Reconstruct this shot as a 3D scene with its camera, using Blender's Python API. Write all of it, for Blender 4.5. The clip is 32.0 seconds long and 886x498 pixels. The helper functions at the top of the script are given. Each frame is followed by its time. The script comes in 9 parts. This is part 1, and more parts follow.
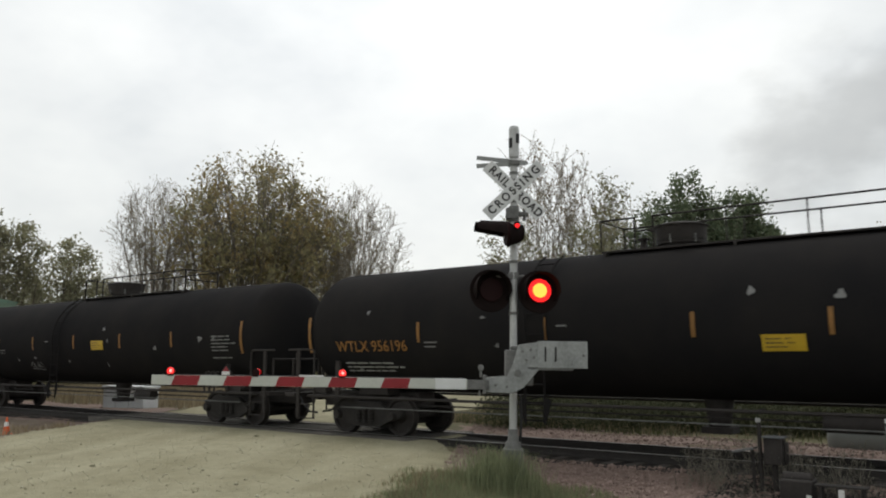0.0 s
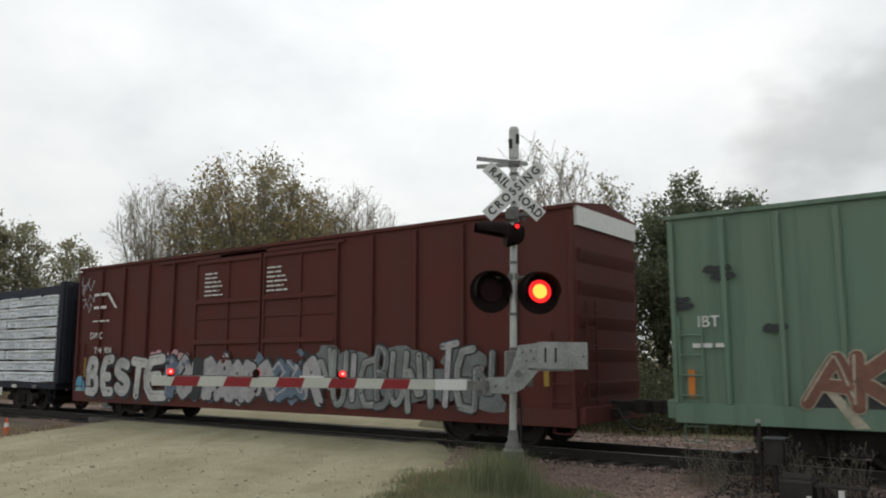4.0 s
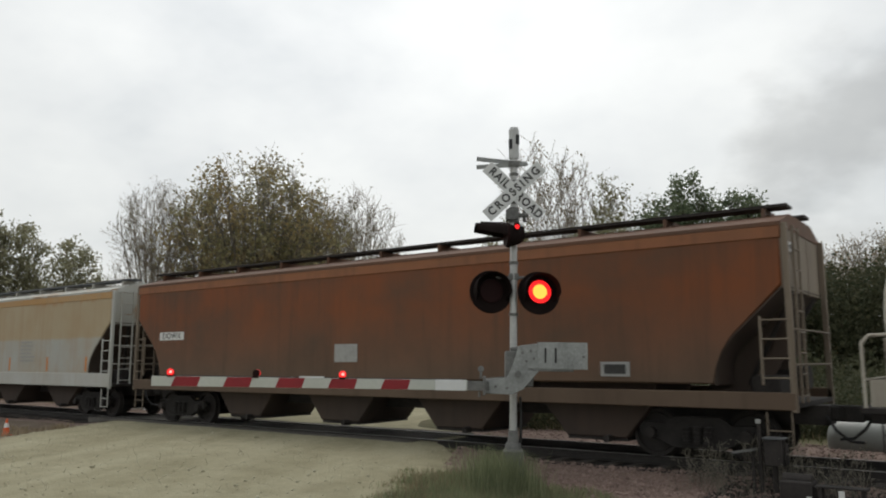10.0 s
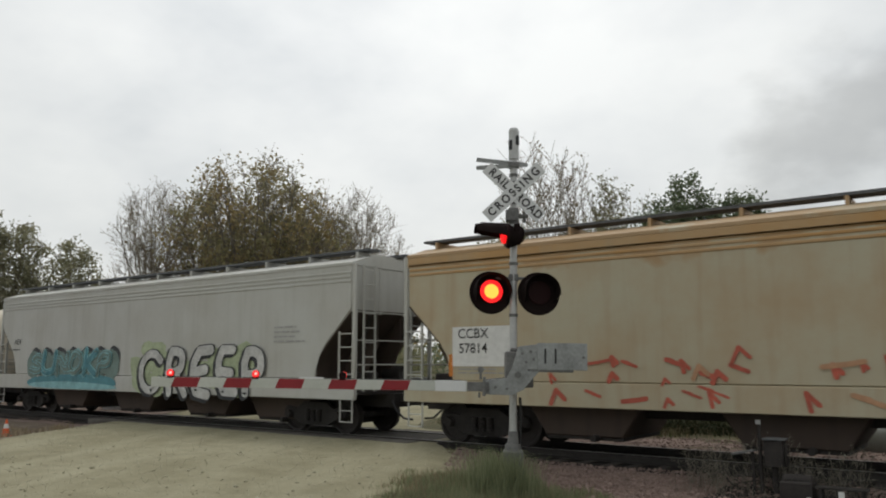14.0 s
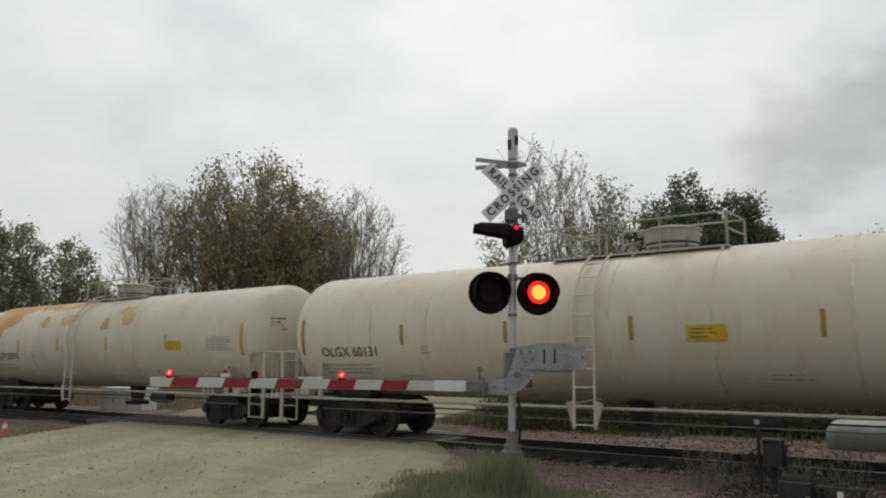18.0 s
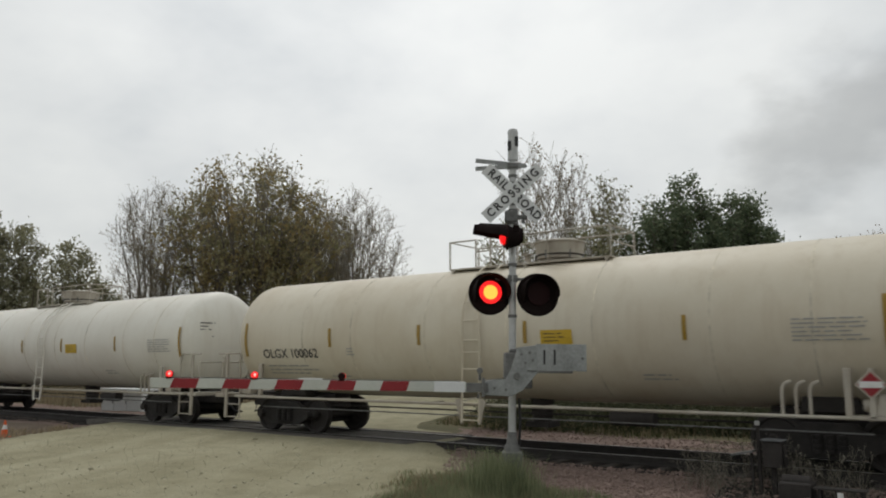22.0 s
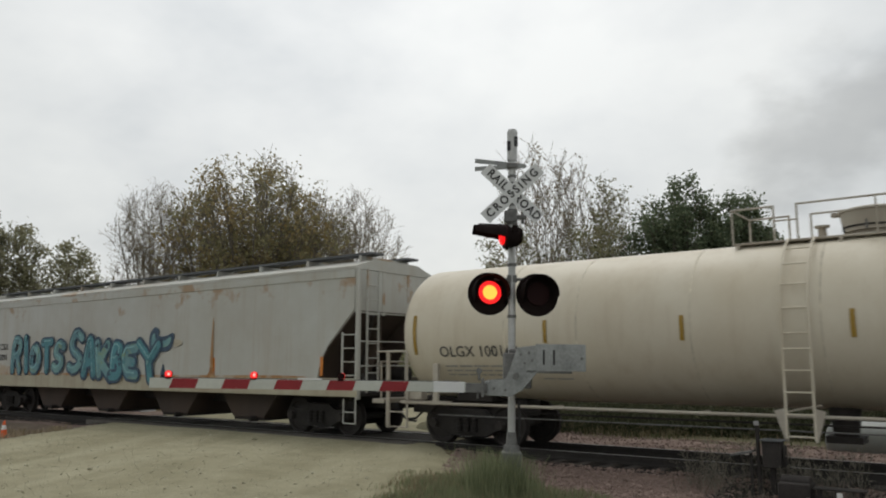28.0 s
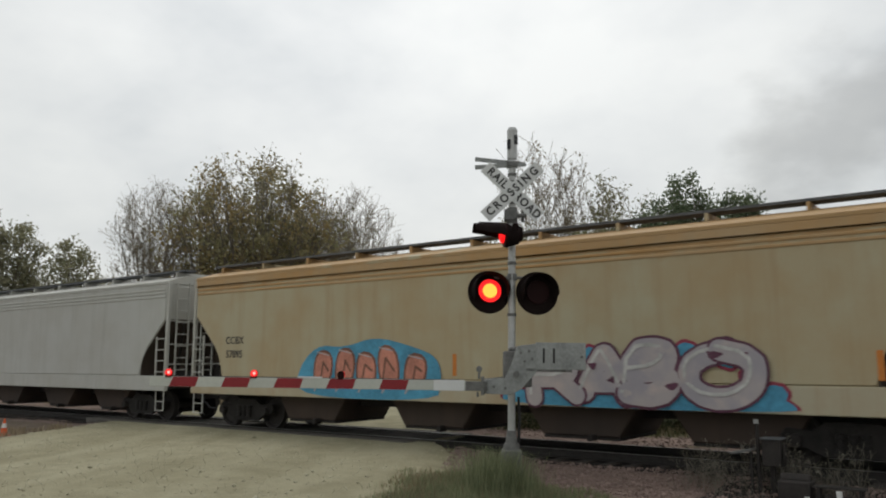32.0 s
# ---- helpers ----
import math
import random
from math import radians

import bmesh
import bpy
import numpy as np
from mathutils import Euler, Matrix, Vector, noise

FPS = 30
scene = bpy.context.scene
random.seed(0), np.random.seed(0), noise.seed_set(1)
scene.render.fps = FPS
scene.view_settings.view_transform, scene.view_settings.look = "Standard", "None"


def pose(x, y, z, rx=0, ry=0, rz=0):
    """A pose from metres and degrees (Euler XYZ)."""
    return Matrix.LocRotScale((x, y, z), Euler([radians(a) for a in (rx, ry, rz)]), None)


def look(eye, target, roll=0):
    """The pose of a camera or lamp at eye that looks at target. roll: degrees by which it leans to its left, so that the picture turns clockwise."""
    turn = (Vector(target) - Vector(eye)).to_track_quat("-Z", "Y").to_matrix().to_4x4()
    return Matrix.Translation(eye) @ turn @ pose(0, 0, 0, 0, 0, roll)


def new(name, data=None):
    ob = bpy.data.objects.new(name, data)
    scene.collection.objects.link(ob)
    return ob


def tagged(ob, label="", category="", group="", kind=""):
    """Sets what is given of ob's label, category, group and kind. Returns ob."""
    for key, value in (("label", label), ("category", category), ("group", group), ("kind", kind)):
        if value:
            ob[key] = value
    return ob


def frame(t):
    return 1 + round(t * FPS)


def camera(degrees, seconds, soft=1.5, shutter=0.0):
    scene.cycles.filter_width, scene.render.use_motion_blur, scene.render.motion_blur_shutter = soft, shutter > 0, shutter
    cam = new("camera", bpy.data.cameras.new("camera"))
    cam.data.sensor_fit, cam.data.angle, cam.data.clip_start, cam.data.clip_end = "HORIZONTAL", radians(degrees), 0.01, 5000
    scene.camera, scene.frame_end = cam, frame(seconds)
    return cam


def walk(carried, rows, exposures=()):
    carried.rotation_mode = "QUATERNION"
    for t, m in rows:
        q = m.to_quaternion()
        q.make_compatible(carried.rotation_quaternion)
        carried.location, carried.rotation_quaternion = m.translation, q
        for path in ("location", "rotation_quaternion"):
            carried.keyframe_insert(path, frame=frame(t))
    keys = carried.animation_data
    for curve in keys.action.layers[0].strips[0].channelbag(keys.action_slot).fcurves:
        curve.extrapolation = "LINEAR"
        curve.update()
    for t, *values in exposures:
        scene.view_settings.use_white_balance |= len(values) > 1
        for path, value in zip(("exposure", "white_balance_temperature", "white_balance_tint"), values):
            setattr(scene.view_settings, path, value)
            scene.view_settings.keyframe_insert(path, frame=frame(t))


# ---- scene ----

# ================= camera =================
# world: x along the track (the train runs towards +x), y away from the eye, z = 0 at the rail heads
TRACK_Y = 15.64
EYE = (0.0, 0.0, 1.83)
TURN, TILT = -36.51, 8.15

cam = camera(59.4, 32.0, soft=2.0, shutter=0.1)


def view(dturn, dtilt):
    a, b = radians(TURN + dturn), radians(TILT + dtilt)
    way = Vector((math.sin(a) * math.cos(b), math.cos(a) * math.cos(b), math.sin(b)))
    return look(EYE, Vector(EYE) + way * 10, -0.15)


walk(cam, [
    (0.0, view(0.0, -0.06)), (3.0, view(0.0, 0.0)), (6.0, view(0.0, 0.0)), (9.0, view(0.0, 0.0)),
    (11.0, view(0.0, 0.06)), (14.0, view(0.01, 0.08)), (16.5, view(0.04, 0.12)), (18.0, view(0.08, 0.08)),
    (20.0, view(0.08, 0.17)), (21.5, view(0.08, 0.13)), (23.0, view(0.08, 0.23)), (25.5, view(0.12, 0.31)),
    (27.5, view(0.125, 0.19)), (29.0, view(0.125, 0.11)), (31.0, view(0.125, 0.02)), (32.0, view(0.125, 0.04)),
], exposures=[(0.0, 0.08), (2.0, 0.0), (4.0, 0.08), (5.5, 0.18), (6.0, 0.20), (7.0, 0.06), (8.0, 0.0), (10.0, 0.0), (13.0, -0.05), (17.0, -0.17), (20.0, -0.19), (26.0, -0.18), (29.0, -0.12), (32.0, -0.12)])

# ================= world and sun =================
world = bpy.data.worlds.new("overcast_sky")
scene.world = world
world.use_nodes = True
wn, wl = world.node_tree.nodes, world.node_tree.links
wn.clear()
w_out = wn.new("ShaderNodeOutputWorld")
w_bg = wn.new("ShaderNodeBackground")
w_sky = wn.new("ShaderNodeTexSky")
w_sky.sky_type, w_sky.sun_disc = "NISHITA", False
w_sky.sun_elevation, w_sky.sun_rotation = radians(62), radians(-42)
w_sky.air_density, w_sky.dust_density = 1.0, 3.0
w_co = wn.new("ShaderNodeTexCoord")
w_map = wn.new("ShaderNodeMapping")
w_map.inputs["Scale"].default_value = (1.0, 1.0, 1.7)
w_map.inputs["Location"].default_value = (0.35, 0.2, 0.1)
w_n1 = wn.new("ShaderNodeTexNoise")
w_n1.inputs["Scale"].default_value, w_n1.inputs["Detail"].default_value = 2.4, 5
w_n1.inputs["Roughness"].default_value = 0.55
w_ramp = wn.new("ShaderNodeValToRGB")
w_ramp.color_ramp.elements[0].position, w_ramp.color_ramp.elements[0].color = 0.33, (0.66, 0.69, 0.695, 1)
w_ramp.color_ramp.elements[1].position, w_ramp.color_ramp.elements[1].color = 0.60, (0.90, 0.915, 0.89, 1)
mid = w_ramp.color_ramp.elements.new(0.46)
mid.color = (0.795, 0.815, 0.805, 1)
w_gain = wn.new("ShaderNodeVectorMath")
w_gain.operation = "SCALE"
w_gain.inputs["Scale"].default_value = 0.10
w_mix = wn.new("ShaderNodeMix")
w_mix.data_type = "RGBA"
w_mix.inputs["Factor"].default_value = 0.9
wl.new(w_co.outputs["Generated"], w_map.inputs["Vector"])
wl.new(w_map.outputs["Vector"], w_n1.inputs["Vector"])
wl.new(w_n1.outputs["Fac"], w_ramp.inputs["Fac"])
wl.new(w_sky.outputs["Color"], w_gain.inputs[0])
wl.new(w_gain.outputs["Vector"], w_mix.inputs["A"])
wl.new(w_ramp.outputs["Color"], w_mix.inputs["B"])
# brighter veil of cloud towards the hidden sun
w_dot = wn.new("ShaderNodeVectorMath")
w_dot.operation = "DOT_PRODUCT"
w_dot.inputs[1].default_value = (-0.40, 0.52, 0.755)
w_halo = wn.new("ShaderNodeMapRange")
w_halo.interpolation_type = "SMOOTHSTEP"
w_halo.inputs["From Min"].default_value, w_halo.inputs["From Max"].default_value = 0.70, 1.0
w_halo.inputs["To Min"].default_value, w_halo.inputs["To Max"].default_value = 0.0, 0.24
w_add = wn.new("ShaderNodeVectorMath")
w_add.operation = "ADD"
wl.new(w_co.outputs["Generated"], w_dot.inputs[0])
wl.new(w_dot.outputs["Value"], w_halo.inputs["Value"])
wl.new(w_mix.outputs["Result"], w_add.inputs[0])
wl.new(w_halo.outputs["Result"], w_add.inputs[1])
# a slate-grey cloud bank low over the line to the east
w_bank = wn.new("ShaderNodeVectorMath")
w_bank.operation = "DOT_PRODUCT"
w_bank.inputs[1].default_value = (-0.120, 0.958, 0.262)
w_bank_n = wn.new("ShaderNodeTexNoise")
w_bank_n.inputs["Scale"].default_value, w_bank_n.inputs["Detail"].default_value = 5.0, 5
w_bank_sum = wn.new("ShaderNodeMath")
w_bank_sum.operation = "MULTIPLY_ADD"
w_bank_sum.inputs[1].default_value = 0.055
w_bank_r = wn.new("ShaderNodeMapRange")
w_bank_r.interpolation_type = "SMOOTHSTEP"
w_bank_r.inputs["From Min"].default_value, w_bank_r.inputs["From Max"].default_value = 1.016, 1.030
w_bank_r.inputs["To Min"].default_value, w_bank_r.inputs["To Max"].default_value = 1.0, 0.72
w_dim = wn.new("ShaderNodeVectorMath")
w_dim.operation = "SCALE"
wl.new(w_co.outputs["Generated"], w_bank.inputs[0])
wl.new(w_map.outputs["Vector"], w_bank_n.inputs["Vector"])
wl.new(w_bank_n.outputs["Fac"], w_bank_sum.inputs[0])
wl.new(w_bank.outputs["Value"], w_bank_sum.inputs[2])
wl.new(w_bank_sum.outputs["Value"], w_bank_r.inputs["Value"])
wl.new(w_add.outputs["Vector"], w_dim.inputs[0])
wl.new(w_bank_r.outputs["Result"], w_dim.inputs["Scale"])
wl.new(w_dim.outputs["Vector"], w_bg.inputs["Color"])
w_bg.inputs["Strength"].default_value = 1.0
wl.new(w_bg.outputs["Background"], w_out.inputs["Surface"])

sun_data = bpy.data.lights.new("sun", "SUN")
sun_data.energy, sun_data.angle, sun_data.color = 0.75, radians(20), (1.0, 0.97, 0.92)
sun = new("sun", sun_data)
sun.matrix_world = look((-30, 34, 60), (-8, 10, 0))

# ================= materials =================
MATS = {}


def node_material(name):
    m = bpy.data.materials.new(name)
    m.use_nodes = True
    nt = m.node_tree
    bsdf = nt.nodes["Principled BSDF"]
    return m, nt, nt.nodes, nt.links, bsdf


def noise_node(nt, vec, scale, detail=4.0, rough=0.6):
    n = nt.nodes.new("ShaderNodeTexNoise")
    n.inputs["Scale"].default_value, n.inputs["Detail"].default_value = scale, detail
    n.inputs["Roughness"].default_value = rough
    nt.links.new(vec, n.inputs["Vector"])
    return n.outputs["Fac"]


def mix_rgb(nt, fac, a, b):
    n = nt.nodes.new("ShaderNodeMix")
    n.data_type = "RGBA"
    for sock, val in ((n.inputs["Factor"], fac), (n.inputs["A"], a), (n.inputs["B"], b)):
        if isinstance(val, (tuple, list)):
            sock.default_value = (*val, 1)
        elif isinstance(val, float):
            sock.default_value = val
        else:
            nt.links.new(val, sock)
    return n.outputs["Result"]


def ramp01(nt, fac, lo, hi):
    n = nt.nodes.new("ShaderNodeMapRange")
    n.inputs["From Min"].default_value, n.inputs["From Max"].default_value = lo, hi
    nt.links.new(fac, n.inputs["Value"])
    return n.outputs["Result"]


def math_node(nt, op, a, b):
    n = nt.nodes.new("ShaderNodeMath")
    n.operation = op
    for i, val in enumerate((a, b)):
        if isinstance(val, float):
            n.inputs[i].default_value = val
        else:
            nt.links.new(val, n.inputs[i])
    return n.outputs[0]


def obj_coords(nt, scale=(1, 1, 1), per_object=True):
    tc = nt.nodes.new("ShaderNodeTexCoord")
    mp = nt.nodes.new("ShaderNodeMapping")
    mp.inputs["Scale"].default_value = scale
    nt.links.new(tc.outputs["Object"], mp.inputs["Vector"])
    if per_object:
        oi = nt.nodes.new("ShaderNodeObjectInfo")
        sc = nt.nodes.new("ShaderNodeVectorMath")
        sc.operation = "SCALE"
        sc.inputs[0].default_value = (37, 19, 23)
        nt.links.new(oi.outputs["Random"], sc.inputs["Scale"])
        nt.links.new(sc.outputs["Vector"], mp.inputs["Location"])
    return mp.outputs["Vector"], tc.outputs["Object"]


def add_bump(nt, bsdf, height, strength, dist=0.02):
    b = nt.nodes.new("ShaderNodeBump")
    b.inputs["Strength"].default_value, b.inputs["Distance"].default_value = strength, dist
    nt.links.new(height, b.inputs["Height"])
    nt.links.new(b.outputs["Normal"], bsdf.inputs["Normal"])


def plain(name, col, rough=0.6, metal=0.0, var=0.25, scale=6.0, bump=0.0):
    """One colour with mottling at two scales."""
    if name in MATS:
        return MATS[name]
    m, nt, nd, lk, bsdf = node_material(name)
    vec, _ = obj_coords(nt)
    f = math_node(nt, "ADD", math_node(nt, "MULTIPLY", noise_node(nt, vec, scale), 0.6),
                  math_node(nt, "MULTIPLY", noise_node(nt, vec, scale * 7), 0.4))
    dark = tuple(c * (1 - var) for c in col)
    lite = tuple(min(1, c * (1 + var)) for c in col)
    lk.new(mix_rgb(nt, ramp01(nt, f, 0.32, 0.68), dark, lite), bsdf.inputs["Base Color"])
    bsdf.inputs["Roughness"].default_value, bsdf.inputs["Metallic"].default_value = rough, metal
    if bump:
        add_bump(nt, bsdf, f, bump)
    MATS[name] = m
    return m


def paint(name, col, dirt, amount=0.5, rough=0.5, streak=0.5, rust=None, rust_amt=0.0, split=None, gloss=0.4, run_col=None, rust_z=(2.6, 3.3)):
    """Weathered car paint: cloudy grime, upright run-down streaks, optional rust patches and a lower second colour."""
    if name in MATS:
        return MATS[name]
    m, nt, nd, lk, bsdf = node_material(name)
    vec, raw = obj_coords(nt)
    svec, _ = obj_coords(nt, (1.0, 1.0, 0.07))
    base = mix_rgb(nt, 0.0, col, col)
    if split:
        sep = nd.new("ShaderNodeSeparateXYZ")
        lk.new(raw, sep.inputs[0])
        edge = math_node(nt, "ADD", sep.outputs["Z"], math_node(nt, "MULTIPLY", noise_node(nt, vec, 1.2), 0.12))
        base = mix_rgb(nt, ramp01(nt, edge, split[0] + 0.06 - split[2], split[0] + 0.06 + split[2]), split[1], col)
    cloud = ramp01(nt, noise_node(nt, vec, 0.55, 5), 0.38, 0.70)
    run = ramp01(nt, noise_node(nt, svec, 3.2, 4), 0.50, 0.78)
    fine = ramp01(nt, noise_node(nt, vec, 14.0, 3), 0.25, 0.75)
    c = mix_rgb(nt, math_node(nt, "MULTIPLY", cloud, amount), base, dirt)
    c = mix_rgb(nt, math_node(nt, "MULTIPLY", run, streak), c, run_col or tuple(d * 0.75 for d in dirt))
    if rust:
        sep2 = nd.new("ShaderNodeSeparateXYZ")
        lk.new(raw, sep2.inputs[0])
        up = ramp01(nt, sep2.outputs["Z"], rust_z[0], rust_z[1])
        patch = ramp01(nt, math_node(nt, "MULTIPLY", noise_node(nt, vec, 0.62, 7, 0.62), up), 0.50 - rust_amt, 0.57 - rust_amt)
        c = mix_rgb(nt, math_node(nt, "MULTIPLY", patch, 0.85), c, rust)
    c = mix_rgb(nt, math_node(nt, "MULTIPLY", fine, 0.10), c, dirt)
    lk.new(c, bsdf.inputs["Base Color"])
    bsdf.inputs["Roughness"].default_value, bsdf.inputs["Specular IOR Level"].default_value = rough, gloss
    add_bump(nt, bsdf, noise_node(nt, vec, 2.2, 3), 0.10, 0.03)
    MATS[name] = m
    return m


def glow(name, col, power):
    if name in MATS:
        return MATS[name]
    m, nt, nd, lk, bsdf = node_material(name)
    bsdf.inputs["Base Color"].default_value = (*[c * 0.3 for c in col], 1)
    bsdf.inputs["Emission Color"].default_value = (*col, 1)
    bsdf.inputs["Emission Strength"].default_value = power
    MATS[name] = m
    return m


def leaf_mat(name, a, b, c=None, thin=True):
    if name in MATS:
        return MATS[name]
    m, nt, nd, lk, bsdf = node_material(name)
    g = nd.new("ShaderNodeNewGeometry")
    col = mix_rgb(nt, g.outputs["Random Per Island"], a, b)
    if c:
        vec, _ = obj_coords(nt)
        col = mix_rgb(nt, ramp01(nt, noise_node(nt, vec, 0.35, 2), 0.45, 0.62), col, c)
    lk.new(col, bsdf.inputs["Base Color"])
    bsdf.inputs["Roughness"].default_value = 0.75
    bsdf.inputs["Specular IOR Level"].default_value = 0.2
    if thin:
        # thin leaves let some light through
        tr = nd.new("ShaderNodeBsdfTranslucent")
        lk.new(col, tr.inputs["Color"])
        mx = nd.new("ShaderNodeMixShader")
        mx.inputs[0].default_value = 0.4
        lk.new(bsdf.outputs[0], mx.inputs[1])
        lk.new(tr.outputs[0], mx.inputs[2])
        lk.new(mx.outputs[0], nd["Material Output"].inputs["Surface"])
    MATS[name] = m
    return m


def ground_mat(name, cols, scales, rough=0.95, bump=0.5, streak=None):
    """Three colours mixed by coarse, middle and fine noise."""
    if name in MATS:
        return MATS[name]
    m, nt, nd, lk, bsdf = node_material(name)
    vec, _ = obj_coords(nt, per_object=False)
    n1 = ramp01(nt, noise_node(nt, vec, scales[0], 5), 0.36, 0.64)
    n2 = ramp01(nt, noise_node(nt, vec, scales[1], 5), 0.40, 0.66)
    vo = nd.new("ShaderNodeTexVoronoi")
    vo.inputs["Scale"].default_value = scales[2]
    lk.new(vec, vo.inputs["Vector"])
    c = mix_rgb(nt, n1, cols[0], cols[1])
    c = mix_rgb(nt, math_node(nt, "MULTIPLY", n2, 0.6), c, cols[2])
    if streak:
        # wheel-worn paler bands along the road
        tc = nd.new("ShaderNodeTexCoord")
        turn = nd.new("ShaderNodeMapping")
        turn.vector_type = "TEXTURE"
        turn.inputs["Scale"].default_value = (1.0, 9.0, 1.0)
        turn.inputs["Rotation"].default_value = (0, 0, radians(30.7))
        lk.new(tc.outputs["Object"], turn.inputs["Vector"])
        band = ramp01(nt, noise_node(nt, turn.outputs["Vector"], 0.9, 4), 0.46, 0.66)
        c = mix_rgb(nt, math_node(nt, "MULTIPLY", band, 0.75), c, streak)
    sp = nd.new("ShaderNodeSeparateColor")
    lk.new(vo.outputs["Color"], sp.inputs[0])
    c = mix_rgb(nt, math_node(nt, "MULTIPLY", ramp01(nt, sp.outputs[0], 0.0, 1.0), 0.28), c, tuple(x * 0.6 for x in cols[0]))
    lk.new(c, bsdf.inputs["Base Color"])
    bsdf.inputs["Roughness"].default_value = rough
    bsdf.inputs["Specular IOR Level"].default_value = 0.2
    add_bump(nt, bsdf, vo.outputs["Distance"], bump, 0.03)
    MATS[name] = m
    return m


M_GRAVEL = ground_mat("pale_gravel", ((0.255, 0.235, 0.15), (0.36, 0.335, 0.23), (0.20, 0.182, 0.112)), (0.3, 1.9, 34), bump=0.5, streak=(0.365, 0.34, 0.235))
M_BALLAST = ground_mat("red_ballast", ((0.20, 0.142, 0.118), (0.26, 0.195, 0.165), (0.14, 0.10, 0.085)), (0.6, 3.0, 16), bump=0.9)
# bed colour taken near black to hold the shade along the rails
M_BED = ground_mat("shadowed_trackbed", ((0.022, 0.019, 0.017), (0.04, 0.034, 0.030), (0.014, 0.012, 0.011)), (0.7, 3.0, 14), bump=0.9)
M_EARTH = ground_mat("field_earth", ((0.10, 0.092, 0.05), (0.155, 0.125, 0.08), (0.07, 0.078, 0.034)), (0.15, 0.9, 12))
M_SOIL = ground_mat("brown_soil", ((0.16, 0.125, 0.095), (0.20, 0.16, 0.125), (0.11, 0.09, 0.07)), (0.4, 2.0, 18))
M_PEBBLE = leaf_mat("road_pebble", (0.27, 0.25, 0.17), (0.43, 0.41, 0.31), thin=False)
M_RAIL = plain("rail_steel", (0.020, 0.017, 0.015), 0.8, 0.0, 0.4, 8)
M_RAILTOP = plain("polished_rail", (0.30, 0.29, 0.28), 0.45, 1.0, 0.1, 8)
M_TIE = plain("creosote_tie", (0.05, 0.042, 0.036), 0.9, 0, 0.35, 5, 0.4)
M_GALV = plain("galvanised_steel", (0.27, 0.28, 0.275), 0.65, 0.25, 0.34, 3, 0.15)
M_GALV_D = plain("weathered_galvanised", (0.15, 0.15, 0.145), 0.7, 0.25, 0.4, 4, 0.15)
M_SILVER = plain("silver_mast_paint", (0.42, 0.425, 0.42), 0.45, 0.35, 0.15, 7)
M_SIGN = plain("sign_white", (0.62, 0.63, 0.63), 0.5, 0, 0.06, 3)
M_BLACK = plain("black_paint", (0.012, 0.012, 0.013), 0.55, 0, 0.3, 5)
M_HOUSING = plain("lamp_housing_black", (0.013, 0.009, 0.0085), 1.0, 0, 0.3, 6)
M_HOUSING.node_tree.nodes["Principled BSDF"].inputs["Specular IOR Level"].default_value = 0.08
M_LENS = plain("dark_red_lens", (0.016, 0.005, 0.005), 0.6, 0, 0.1, 10)
M_LENS.node_tree.nodes["Principled BSDF"].inputs["Specular IOR Level"].default_value = 0.1
M_GLOW_C = glow("lamp_glow_core", (1.0, 0.16, 0.02), 4.6)
M_GLOW_R = glow("lamp_glow_rim", (1.0, 0.010, 0.012), 1.25)
M_ARM_W = plain("arm_white_sheeting", (0.45, 0.465, 0.425), 0.45, 0, 0.1, 3)
M_ARM_R = plain("arm_red_sheeting", (0.22, 0.007, 0.013), 0.55, 0, 0.14, 3)
M_TRUCK = plain("grimy_truck_iron", (0.020, 0.0175, 0.016), 0.9, 0.0, 0.5, 4, 0.2)
M_WHEEL = plain("wheel_steel", (0.024, 0.020, 0.018), 0.75, 0.1, 0.4, 5)
M_TANK_W = paint("cream_white_tank", (0.60, 0.555, 0.455), (0.43, 0.355, 0.24), 0.40, 0.5, 0.30, run_col=(0.36, 0.28, 0.18))
M_TANK_C = paint("chalk_white_tank", (0.70, 0.685, 0.62), (0.48, 0.43, 0.345), 0.30, 0.45, 0.25, run_col=(0.42, 0.35, 0.26))
M_TANK_R = paint("rusty_cream_tank", (0.56, 0.525, 0.43), (0.38, 0.31, 0.20), 0.40, 0.5, 0.22)
M_RUSTPATCH = paint("orange_rust_bloom", (0.44, 0.23, 0.075), (0.54, 0.44, 0.29), 0.95, 0.8, 0.35, gloss=0.15, run_col=(0.36, 0.16, 0.045))
M_TANK_B = paint("sooty_black_tank", (0.0135, 0.0132, 0.0142), (0.028, 0.025, 0.023), 0.5, 0.9, 0.3, gloss=0.05)
M_TANK_N = paint("blue_black_tank", (0.0095, 0.0105, 0.0155), (0.021, 0.020, 0.021), 0.4, 0.7, 0.3, gloss=0.14)
M_SEAM = plain("grimy_weld_seam", (0.53, 0.485, 0.39), 0.8, 0, 0.5, 1.2)
M_TRIM_W = paint("dirty_white_trim", (0.44, 0.41, 0.35), (0.22, 0.175, 0.13), 0.6, 0.6, 0.5)
M_HOP_RUST = paint("red_brown_hopper", (0.20, 0.066, 0.026), (0.085, 0.058, 0.040), 0.8, 0.7, 0.55, split=(2.2, (0.125, 0.088, 0.062), 0.9), gloss=0.25)
